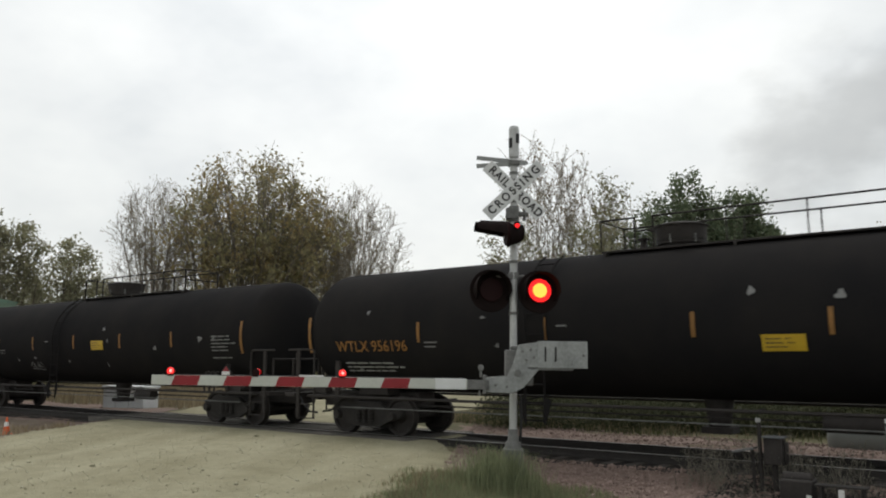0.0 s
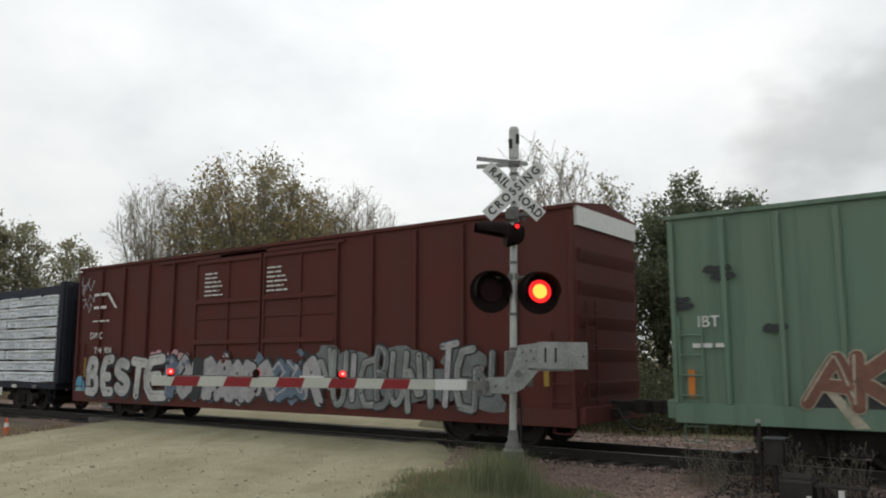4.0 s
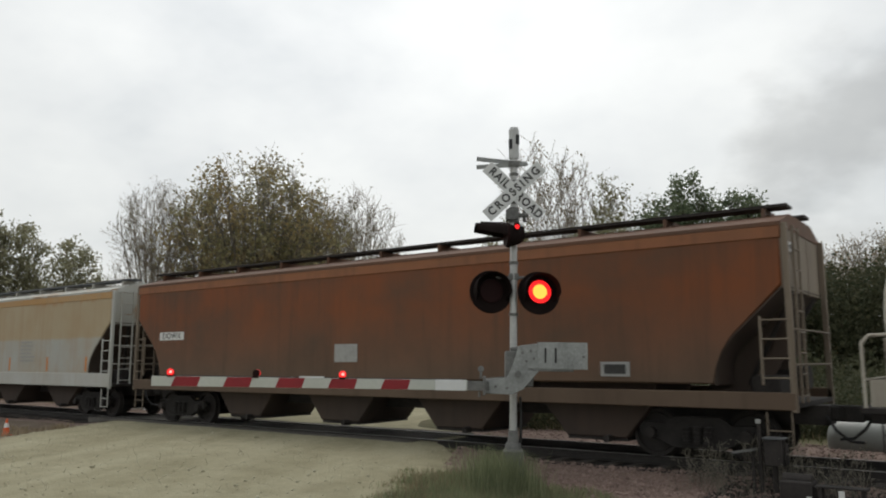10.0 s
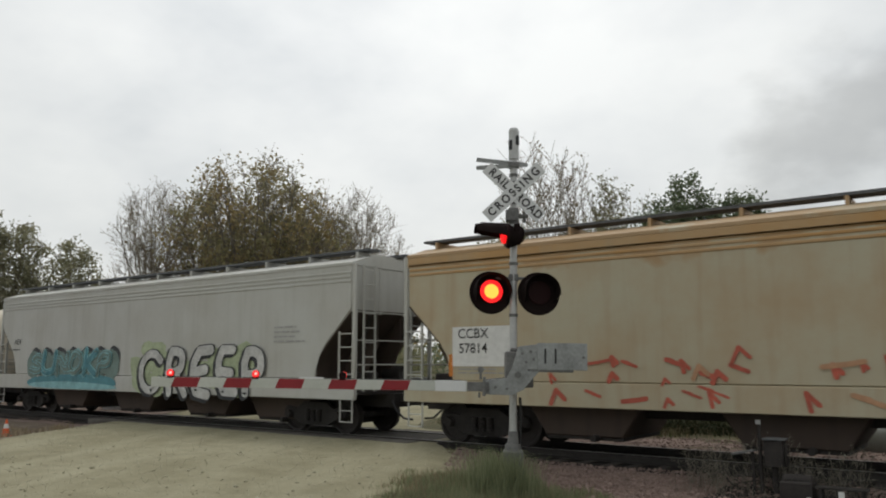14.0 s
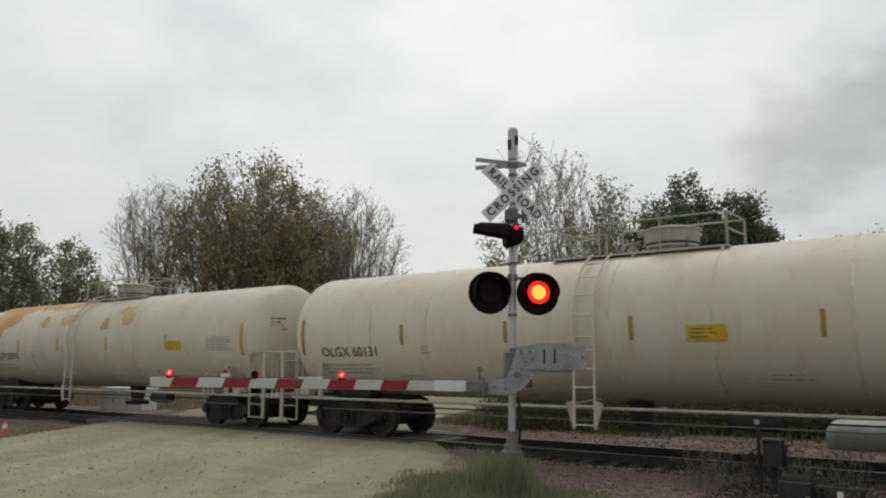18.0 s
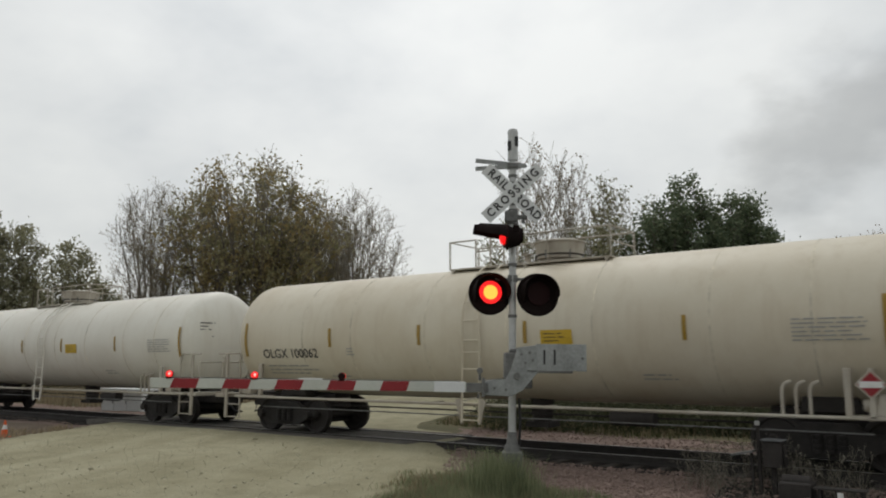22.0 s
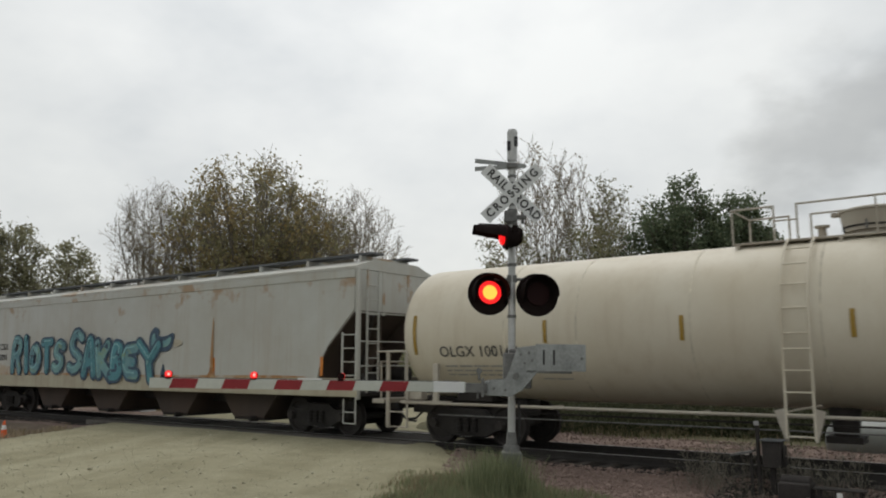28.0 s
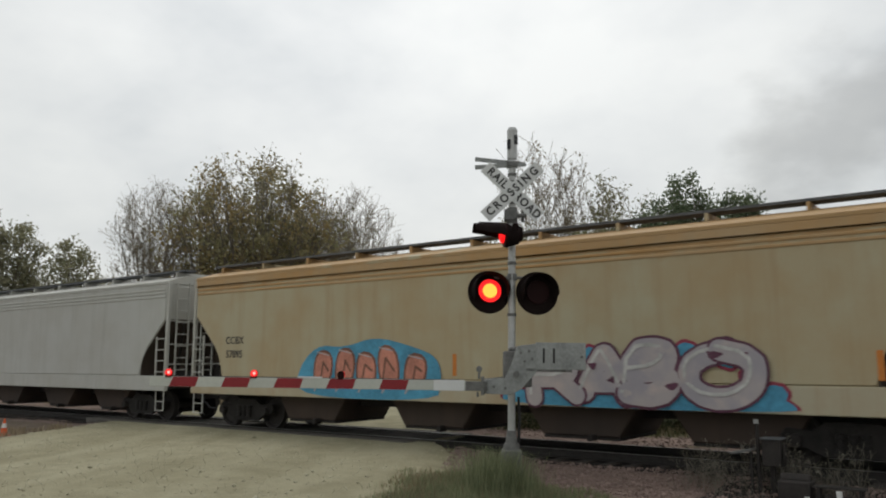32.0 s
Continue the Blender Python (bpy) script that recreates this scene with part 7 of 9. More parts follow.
stain.poly(0, 0, (-10.0, 3.26), (-9.62, 3.22), (-9.1, 2.72), (-8.55, 2.40), (-8.62, 1.92), (-8.0, 1.78), (-6.9, 1.66), (-5.2, 1.60), (-5.2, 1.42), (-8.76, 1.42), (-8.80, 1.75), (-8.9, 2.02), (-9.13, 2.30), (-10.0, 3.13))
stain.poly(1, 1, (-10.0, 3.16), (-9.1, 2.36), (-8.82, 2.10), (-8.55, 1.95), (-8.42, 1.42), (-8.76, 1.42), (-8.80, 1.74), (-8.9, 2.02), (-9.13, 2.29))
stain.poly(1, 1, (4.30, 1.42), (4.44, 1.6), (4.47, 2.1), (4.52, 3.1), (4.55, 3.1), (4.58, 2.1), (4.60, 1.6), (4.76, 1.42))
stain.loop(0, 0, (-5.2, 1.42), (-5.0, 1.53), (2.0, 1.47), (8.3, 1.52), (8.5, 1.42))
stain.done()

x_car = hopper(-414.03, 19.34, M_HOP_AQ, "pale aqua covered hopper car under a tall pink sprayed mural", M_HOP_AQ, 4.28, ribs=True, sill=(0.90, 1.38), roof=M_HOP_LG, pockets=(-4.8, -0.75, 2.75, 6.5), pocket_half=(1.40, 0.85))
side_panel(x_car, -7.8, -6.6, 1.70, 2.62, M_HOP_AQ, -1.60, name="number_panel")
side_text(x_car, "CCFX", -7.2, 2.46, 0.24, M_INK, -1.608)
side_text(x_car, "66972", -7.2, 2.08, 0.24, M_INK, -1.608)
xm = Mural(x_car, "tall pink and lilac sprayed mural with black wedges", [K_MIST, K_WASH, K_DARK, K_TURQ, K_CRIMSON, K_ROSE, K_PLUM, K_WASH, K_OCHRE, K_LILAC])
MIST, WASH, DARK, TURQ, RED, ROSE, PLUM, WHITE, OCHRE, LILAC = range(10)
# soft aqua ground under both ends, pink wash over the middle and down across the sill
xm.loop(0, MIST, (-7.9, 1.6), (-8.5, 2.5), (-8.3, 3.5), (-6.8, 3.82), (-4.8, 3.84), (-5.0, 1.5), (-6.5, 1.40))
xm.loop(0, MIST, (5.0, 3.95), (7.0, 3.86), (8.3, 3.7), (8.4, 3.1), (7.9, 2.2), (7.7, 1.4), (6.0, 1.45))
xm.loop(1, WASH, (-6.6, 0.93), (-6.72, 2.5), (-5.5, 3.3), (-5.1, 3.84), (-2.0, 3.92), (1.0, 3.90), (5.6, 4.0), (6.85, 3.55), (7.1, 2.4), (7.4, 1.5), (7.6, 0.93), (4.0, 0.92), (0.0, 0.92), (-4.0, 0.92))
# black band over the top of the letters
xm.band(2, DARK, 0.07, (-5.0, 3.88), (-3.1, 3.80), (-1.4, 3.98), (1.5, 3.92), (3.2, 4.0), (5.3, 4.02), (5.75, 4.06), (6.3, 3.92), (6.9, 3.60))
xm.band(3, RED, 0.035, (-3.0, 3.70), (-1.9, 3.86), (0.6, 3.82), (2.4, 3.86))
# wedges with turquoise hearts
for x, z0, z1, w in ((-3.42, 2.76, 3.9, 0.55), (-1.53, 2.60, 3.95, 0.62), (2.7, 2.55, 3.85, 0.55), (4.1, 2.7, 3.9, 0.5), (5.30, 2.7, 4.0, 0.34)):
    xm.poly(3, DARK, (x - w / 2, z0), (x + 0.08, z1), (x + 0.24, z1 - 0.1), (x + w / 2, z0 + 0.08))
    xm.poly(4, TURQ, (x - w * 0.16, z0 + 0.10), (x + 0.08, z0 + 0.62), (x + w * 0.26, z0 + 0.14))
for x, z0, z1, w in ((-4.85, 2.3, 3.2, 0.4), (-4.72, 1.52, 1.85, 0.7), (4.85, 2.18, 2.9, 0.6), (3.35, 1.5, 2.1, 0.6)):
    xm.poly(3, DARK, (x - w / 2, z0), (x + w / 2, z1), (x + w * 0.4, z0))
# arrow and star
xm.poly(3, DARK, (-0.25, 3.16), (0.44, 2.98), (0.76, 3.52), (0.98, 3.05), (1.42, 3.16), (1.20, 2.80), (0.72, 1.98), (0.50, 2.62), (0.44, 2.86), (-0.12, 2.84))
xm.poly(4, TURQ, (0.66, 2.95), (0.80, 3.15), (0.95, 2.85), (1.2, 2.98), (1.02, 2.72), (0.76, 2.42))
xm.band(4, ROSE, 0.06, (-0.35, 3.20), (-0.15, 2.72), (0.15, 2.62), (0.45, 2.64))
# doorway with a turquoise slit
for x in (-1.58, 3.9):
    xm.poly(3, ROSE, (x - 0.62, 2.05), (x + 0.62, 2.14), (x + 0.50, 0.93), (x - 0.52, 0.93))
    xm.poly(4, DARK, (x - 0.44, 1.86), (x + 0.44, 1.94), (x + 0.34, 0.94), (x - 0.30, 0.94))
    xm.poly(5, TURQ, (x - 0.02, 1.62), (x + 0.20, 1.62), (x + 0.18, 0.96), (x - 0.02, 0.96))
xm.poly(3, DARK, (0.02, 2.02), (0.65, 1.89), (0.90, 1.92), (0.72, 1.72), (0.20, 1.54))
xm.poly(4, OCHRE, (-0.06, 2.0), (0.10, 2.0), (0.08, 1.34), (-0.08, 1.34))
xm.band(3, PLUM, 0.12, (0.84, 1.84), (1.12, 1.40), (1.30, 0.98))
xm.band(3, DARK, 0.10, (-3.75, 2.04), (-3.2, 1.80), (-2.98, 1.36), (-3.10, 0.94))
xm.poly(2, OCHRE, (-2.98, 1.75), (-2.78, 1.75), (-2.80, 1.36), (-2.96, 1.36))
for x, z, a in ((-5.6, 2.0, 0.5), (-4.3, 2.6, 0.35), (-2.5, 1.35, 0.45), (-0.7, 2.05, 0.4), (0.6, 1.3, 0.5), (2.3, 1.25, 0.5), (3.0, 2.35, 0.4), (5.3, 1.35, 0.55), (6.4, 2.6, 0.35)):
    xm.band(2, ROSE, 0.13, (x - a, z - 0.35), (x - a * 0.7, z + 0.3), (x + a * 0.2, z + 0.34), (x + a * 0.5, z - 0.1))
    xm.band(2, PLUM, 0.06, (x - a * 1.1, z - 0.4), (x - a * 0.85, z + 0.36), (x + a * 0.1, z + 0.44))
xm.band(3, ROSE, 0.10, (-3.1, 2.80), (-3.0, 2.2), (-2.9, 2.05))
xm.band(3, ROSE, 0.16, (-4.4, 1.25), (-3.9, 1.52), (-3.3, 1.42))
# thin red outlines
for x, z, w, h, t in ((-2.62, 2.90, 0.70, 0.18, 0), (-1.75, 2.26, 0.42, 0.42, 0.1), (0.10, 2.26, 0.55, 0.36, 0), (-0.6, 3.62, 0.9, 0.3, -0.2), (-0.9, 1.62, 0.5, 0.3, 0), (6.35, 1.62, 0.72, 0.4, 0.15), (6.62, 1.58, 0.42, 0.26, -0.1), (2.2, 2.2, 0.5, 0.4, 0.1)):
    xm.band(5, RED, 0.035, (x - w / 2, z - h / 2), (x - w / 2 + t, z + h / 2), (x + w / 2 + t, z + h / 2 - 0.04), (x + w / 2, z - h / 2 + 0.03), (x - w / 2, z - h / 2))
xm.band(5, RED, 0.05, (-2.95, 3.34), (-2.5, 3.42), (-1.95, 3.16), (-2.1, 3.06))
xm.band(5, RED, 0.05, (-2.6, 3.40), (-1.9, 3.78))
xm.band(5, ROSE, 0.06, (5.37, 2.33), (5.63, 2.86))
xm.band(5, ROSE, 0.06, (5.4, 2.66), (5.85, 2.52))
for x, z in ((-3.6, 2.2), (-2.3, 3.2), (2.0, 3.2), (1.9, 1.6), (4.4, 2.4), (5.8, 3.2)):
    xm.round(2, WHITE, x, z, 0.42, 0.26)
for x, z in ((-4.0, 3.3), (-2.55, 1.9), (-0.5, 2.75), (1.7, 2.7), (3.2, 3.2), (5.0, 1.7)):
    xm.round(2, LILAC, x, z, 0.30, 0.40)
# plum balls, pale face shapes, black bubbles
for x, z, r in ((-7.55, 3.18, 0.42), (-7.95, 2.62, 0.28), (-6.56, 3.36, 0.30), (-6.1, 2.95, 0.34)):
    xm.round(4, PLUM, x, z, r, r)
    xm.round(5, ROSE, x - r * 0.25, z - r * 0.2, r * 0.4, r * 0.3)
xm.poly(2, PLUM, (-6.62, 1.55), (-6.60, 2.55), (-5.95, 2.46), (-5.98, 2.34), (-6.46, 2.38), (-6.44, 1.62))
xm.round(3, ROSE, -6.2, 1.86, 0.28, 0.20)
xm.band(2, OCHRE, 0.06, (-7.95, 2.3), (-7.85, 1.5))
xm.poly(3, DARK, (5.9, 2.84), (6.25, 2.84), (6.86, 3.62), (7.0, 3.4), (6.9, 2.9))
for x, z, a, b in ((7.36, 3.30, 0.66, 0.48), (7.42, 2.50, 0.58, 0.42)):
    xm.round(4, DARK, x, z, a, b)
    xm.round(5, WASH, x - 0.14, z + 0.06, a * 0.66, b * 0.58)
    xm.band(6, DARK, 0.06, (x - 0.30, z), (x - 0.12, z + 0.14), (x - 0.14, z - 0.10))
    xm.band(6, DARK, 0.06, (x + 0.02, z + 0.12), (x + 0.14, z), (x + 0.0, z - 0.12))
xm.poly(4, DARK, (7.05, 2.2), (7.36, 2.2), (7.60, 1.5), (7.72, 1.38), (7.30, 1.34))
xm.poly(3, DARK, (7.55, 1.34), (7.75, 1.34), (8.1, 0.94), (7.9, 0.94))
xm.done()
side_bars(x_car, 6.55, 2.24, 1.3, 0.34, 4, M_INK_G, -1.60)
side_bars(x_car, 0.3, 1.16, 2.2, 0.2, 3, M_INK_G, -1.60)

y_car = hopper(-434.32, 19.0, M_HOP_YEL, "ochre-cream covered hopper car with two sprayed pieces", M_HOP_CREAM, 4.20, ribs=True, band=M_RUSTBAND, strips=(-0.08, 8.2), sill=(0.92, 1.40), pockets=(-5.1, -1.1, 2.65, 5.8), pocket_half=(1.40, 0.85), end_mat=M_HOP_LG)
side_text(y_car, "CCBX", -7.6, 2.40, 0.20, M_INK)
side_text(y_car, "57895", -7.6, 2.02, 0.20, M_INK)
side_panel(y_car, 5.6, 6.4, 1.1, 1.3, K_RED, -1.566, label="small red panel")
ym = Mural(y_car, "grey sprayed letters on a blue cloud outlined in red", [K_CRIMSON, K_BLUE, K_PLUM, K_PALE, K_PALE])
for g, lay, mi in ((0.06, 0, 0), (0.0, 1, 1)):
    for x, z, r in ((1.5, 1.55, 0.26), (2.2, 1.95, 0.26), (3.2, 2.10, 0.24), (4.2, 2.10, 0.2), (5.1, 2.15, 0.2), (5.85, 2.05, 0.22), (6.2, 1.72, 0.24), (6.6, 1.35, 0.24)):
        ym.round(lay, mi, x, z - 0.16 + 0.05 * math.sin(x * 5), r * (0.75 + 0.2 * math.sin(x * 9)) + g, r * 0.7 + g)
    ym.loop(lay, mi, (1.2 - g, 0.93), (1.15 - g, 1.2 + g), (2.4, 1.3 + g), (6.4, 1.3 + g), (6.9 + g, 1.1), (6.95 + g, 0.93))
ym.done()
sprayed(y_car, "RABO", ((1.75, 3.1, 0.95, 2.05), (2.9, 4.1, 1.0, 2.12), (3.85, 5.05, 0.98, 2.25), (4.95, 6.5, 0.95, 2.2)), (K_PLUM, K_WHITE, K_PALE), 0.40, -1.60, "grey sprayed letter with a plum rim", 1.25)
yo = Mural(y_car, "salmon sprayed letters on a blue cloud", [K_BLUE, K_RUST, K_ORANGE, K_PALE])
yo.loop(0, 0, (-4.9, 0.93), (-5.1, 1.5), (-4.4, 2.25), (-3.4, 2.15), (-2.4, 2.42), (-1.2, 2.15), (-0.5, 1.9), (-0.4, 1.3), (-0.6, 0.93))
for x0, zt, lean in ((-4.5, 2.15, 0.1), (-3.75, 2.2, 0.1), (-3.0, 2.1, 0.0), (-2.25, 2.25, -0.1), (-1.55, 2.05, 0.1)):
    for g, lay, mi in ((0.0, 1, 1), (0.06, 2, 2)):
        yo.loop(lay, mi, (x0 + g, 1.15 + g), (x0 + lean + g, zt - g), (x0 + lean + 0.68 - g, zt - 0.1 - g), (x0 + 0.66 - g, 1.2 + g))
    yo.band(3, 1, 0.06, (x0 + 0.2 + lean, 1.3), (x0 + 0.3 + lean, zt - 0.35), (x0 + 0.52 + lean * 0.5, 1.6))
    yo.band(3, 3, 0.05, (x0 + 0.1, 1.1), (x0 + 0.3, 1.35))
    yo.band(4, 3, 0.03, (x0 + lean + 0.1, zt - 0.1), (x0 + lean + 0.5, zt - 0.18))
yo.done()

hopper(-454.70, 19.2, M_HOP_GREY, "pale grey covered hopper car", M_HOP_GREY, 4.22, ribs=True, sill=(0.95, 1.40))


def boxcar(q, length, mat, label, eave=4.50, floor=1.0, doors=((-1.95, 1.75),), rib_step=0.92, roof_mat=None, end_cap=None, hardware=None):
    """A ribbed box car with plug doors, ribbed ends and a shallow roof."""
    car = new_car("box_car", label, "box car", q)
    half, W = length / 2, 1.50
    made("body", lambda bm: box(bm, -half, half, -W, W, floor, eave), mat, car, bevel=0.02)

    def roof(bm):
        pr = [(-W - 0.06, eave - 0.05), (-W - 0.06, eave + 0.03), (0, eave + 0.25), (W + 0.06, eave + 0.03), (W + 0.06, eave - 0.05)]
        a = [bm.verts.new((-half - 0.04, y, z)) for y, z in pr]
        b = [bm.verts.new((half + 0.04, y, z)) for y, z in pr]
        for i in range(5):
            j = (i + 1) % 5
            bm.faces.new((a[i], a[j], b[j], b[i]))
        bm.faces.new(a)
        bm.faces.new(b[::-1])
    made("roof", roof, roof_mat or mat, car)
    rib = mesh(("side_rib", mat.name, round(eave, 2)), lambda bm: extrude_poly(bm, [(-0.045, floor + 0.03), (0.045, floor + 0.03), (0.045, eave - 0.12), (-0.045, eave - 0.12)], -0.095, 0.0), mat, bevel=0.012)
    n = int(length / rib_step)
    for k in range(n + 1):
        x = -half + 0.06 + (length - 0.12) * k / n
        if any(a - 0.1 < x < b + 0.1 for a, b in doors):
            continue
        part("side_rib", rib, car, "", pose(x, -W, 0))
        part("side_rib", rib, car, "", pose(x, W, 0, 0, 0, 180))
    for s in (-1, 1):
        made("side_sill", lambda bm: (box(bm, -half + 0.02, half - 0.02, s * W - 0.08, s * W + 0.02, floor - 0.32, floor + 0.03)), mat, car, bevel=0.01)
        for k in range(5):
            z = floor + 0.40 + k * 0.68
            if z > eave - 0.5:
                break
            part("end_corrugation", mesh(("end_corrugation", mat.name), lambda bm: extrude_poly(bm, [(-0.02, -0.17), (0.10, 0.10), (0.10, 0.15), (-0.02, 0.17)], -W + 0.10, W - 0.10), mat), car, "", pose(s * half, 0, z))
        if end_cap and s > 0:
            made("end_panel", lambda bm: box(bm, s * (half + 0.005), s * (half + 0.07), -W, W, eave - 0.42, eave - 0.02), end_cap, car, "white upper end panel")
        part("side_ladder", mesh(("box_ladder", mat.name), ladder_build(0.42, floor + 0.05, floor + 1.6, 0.36), mat), car, "", pose(s * (half - 0.35), -W - 0.06, 0))
        part("end_ladder", mesh(("box_end_ladder", mat.name), ladder_build(0.42, floor + 0.1, floor + 2.2, 0.36), mat), car, "", pose(s * (half + 0.09), -W + 0.5, 0, 0, 0, s * 90))
        part("step", mesh(("step", mat.name), step_build, mat), car, "", pose(s * (half - 0.35), -W + 0.02, 0))
        made("end_sill", lambda bm: box(bm, min(s * half, s * (half + 0.15)), max(s * half, s * (half + 0.15)), -W, W, floor - 0.25, floor + 0.08), mat, car, bevel=0.01)
        add_truck(car, s * (half - 2.5))
    for a, b in doors:
        def door(bm):
            box(bm, a, b, -W - 0.05, -W, floor + 0.08, eave - 0.18)
        d = made("plug_door", door, mat, car, bevel=0.012)
        for k in range(6):
            z, thick = floor + (eave - floor) * (0.08, 0.20, 0.37, 0.53, 0.65, 0.93)[k], (0.02, 0.02, 0.06, 0.02, 0.06, 0.05)[k]
            made("door_rib", lambda bm: box(bm, a + 0.06, b - 0.06, -W - 0.06 - thick, -W - 0.045, z - thick, z + thick), mat if thick > 0.04 else hardware or mat, d, bevel=0.008)
        for x in (a + 0.03, a + (b - a) * 0.52, b - 0.03):
            made("locking_bar", lambda bm: box(bm, x - 0.035, x + 0.035, -W - 0.10, -W - 0.045, floor + 0.1, eave - 0.2), hardware or mat, d, bevel=0.008)
        made("door_track", lambda bm: box(bm, a - 1.9, b + 0.2, -W - 0.10, -W, floor - 0.02, floor + 0.07), mat, car)
        made("upper_door_track", lambda bm: box(bm, a - 1.9, b + 0.2, -W - 0.08, -W, eave - 0.19, eave - 0.12), mat, car)
        made("door_handle", lambda bm: (rod(bm, ((a + b) / 2, -W - 0.14, 1.9), ((a + b) / 2, -W - 0.10, 1.9), 0.14, 0.14, 14), box(bm, (a + b) / 2 - 0.35, (a + b) / 2 + 0.35, -W - 0.15, -W - 0.11, 1.86, 1.93)), mat, d)
    made("center_sill", lambda bm: (box(bm, -half - 0.3, half + 0.3, -0.32, 0.32, 0.66, floor), box(bm, -2.4, 2.4, -0.9, 0.9, 0.62, floor), rod(bm, (3.0, -0.8, 0.7), (4.0, -0.8, 0.7), 0.18, 0.18, 12)), M_DARKSTEEL, car)
    add_ends(car, half + 0.15, 0.6)
    return car


# dark door bars and thin ribs carry the rib shading in their colour
c_car = boxcar(-50.39, 18.88, M_GREEN, "faded green ribbed box car with sprayed letters", 4.48, 1.02, ((-1.95, 1.75),), hardware=plain("shaded_door_hardware", (0.055, 0.085, 0.066), 0.75, 0, 0.4, 3))
side_text(c_car, "IBT", -8.75, 2.50, 0.20, M_INK_W)
side_bars(c_car, -8.6, 2.08, 0.9, 0.22, 1, M_INK_W)
side_bars(c_car, 8.1, 2.0, 0.7, 1.0, 8, M_INK_G)
side_panel(c_car, 5.3, 6.1, 4.0, 4.12, M_GREEN, -1.545, name="rib_plate")
K_MAROON, K_BROWN, K_GRGREEN = spray("maroon", (0.115, 0.042, 0.038)), spray("brown", (0.15, 0.085, 0.065)), spray("grey_green", (0.14, 0.18, 0.14))
cm = Mural(c_car, "dark sprayed ground under the letters", [K_DARK, K_MAROON, K_CREAM, K_ORANGE])
cm.loop(1, 0, (0.3, 0.72), (0.4, 1.25), (2.0, 1.35), (4.2, 1.25), (5.6, 1.2), (7.2, 1.0), (8.6, 0.8), (8.6, 0.71), (4.0, 0.71))
for x, z, rx_, rz_ in ((1.35, 2.0, 0.3, 0.12), (2.6, 2.02, 0.42, 0.14), (4.7, 2.08, 0.45, 0.16), (6.55, 2.02, 0.5, 0.12)):
    cm.round(1, 0, x, z, rx_, rz_)
for x in (3.9, 5.75, 7.1):
    cm.poly(6, 3, (x - 0.09, 1.15), (x - 0.05, 1.65), (x + 0.12, 1.7), (x + 0.1, 1.2))
cm.done()
sprayed(c_car, "ARAOLSYK", ((0.55, 1.75, 0.74, 2.0), (1.75, 3.05, 0.78, 1.98), (3.05, 4.35, 0.74, 1.95), (4.3, 5.2, 1.1, 2.08), (5.1, 5.95, 0.9, 2.0), (6.0, 7.0, 0.8, 2.0), (6.9, 7.85, 0.78, 2.0), (7.75, 8.95, 0.78, 2.02)),
        (K_CREAM, K_CREAM, K_BROWN, K_DARK, K_DARK, K_GRGREEN), 0.30, -1.612, "cream-rimmed maroon sprayed letter", 1.28, 0.1)
cr = Mural(c_car, "dark sprayed ground under the letters", [K_DARK, K_RUST, K_CREAM])
cr.loop(1, 0, (-7.3, 0.72), (-7.3, 1.3), (-5.0, 1.35), (-3.2, 1.2), (-2.6, 0.8), (-2.8, 0.71))
cr.loop(1, 0, (-6.5, 1.0), (-6.4, 1.5), (-4.4, 1.6), (-3.9, 1.1), (-4.6, 0.75))
for x, z, w, h in ((-8.55, 3.46, 0.30, 0.08), (-8.45, 3.32, 0.26, 0.07), (-9.2, 2.92, 0.16, 0.07), (-9.16, 2.80, 0.2, 0.06), (-7.62, 2.38, 0.24, 0.09)):
    cr.loop(1, 0, (x - w, z - h), (x - w * 0.6, z + h), (x, z + h * 0.3), (x + w * 0.7, z + h), (x + w, z - h * 0.5), (x, z - h))
for k in range(6):
    x = -6.9 + k * 0.72
    cr.poly(5 + k % 2, 2, (x, 1.3), (x + 0.16, 1.32), (x + 0.62, 0.74), (x + 0.40, 0.73))
cr.done()
sprayed(c_car, "AKNAEN", ((-7.2, -6.3, 1.05, 1.95), (-6.55, -5.7, 1.0, 2.0), (-5.8, -5.0, 1.05, 1.98), (-5.1, -4.2, 1.0, 2.0), (-4.4, -3.75, 1.1, 1.95), (-3.9, -3.1, 0.95, 1.75)),
        (K_CREAM, K_CREAM, K_RUST, K_RUST, K_BROWN), 0.22, -1.606, "rust and cream sprayed letter", 1.22, 0.12)
side_panel(c_car, 8.0, 8.95, 1.35, 1.9, M_INK_W, -1.63, name="stencil_frame", label="white framed stencil panel")
side_panel(c_car, 8.06, 8.89, 1.40, 1.85, M_GREEN, -1.637, name="stencil_field")
side_bars(c_car, 8.47, 2.28, 0.8, 0.72, 7, M_INK_W, -1.58, seed=7)
dt_ = Mural(c_car, "thin dark scribbled tags on the door", [K_DARK])
tag = random.Random(3)
for x0, z0 in ((-0.6, 3.85), (-0.5, 3.0), (-0.3, 2.7)):
    px, pz, pts = x0, z0, []
    for k in range(9):
        pts.append((px, pz))
        px, pz = px + tag.uniform(0.02, 0.2), z0 + tag.uniform(-0.16, 0.16)
    dt_.band(12, 0, 0.025, *pts)
dt_.done()
for x in (-9.1, -4.0, 0.6, 8.9):
    made("reflective_strip", lambda bm: box(bm, x - 0.06, x + 0.06, -1.556, -1.546, 1.15, 1.65), M_ORANGE, c_car, "orange reflective strip")

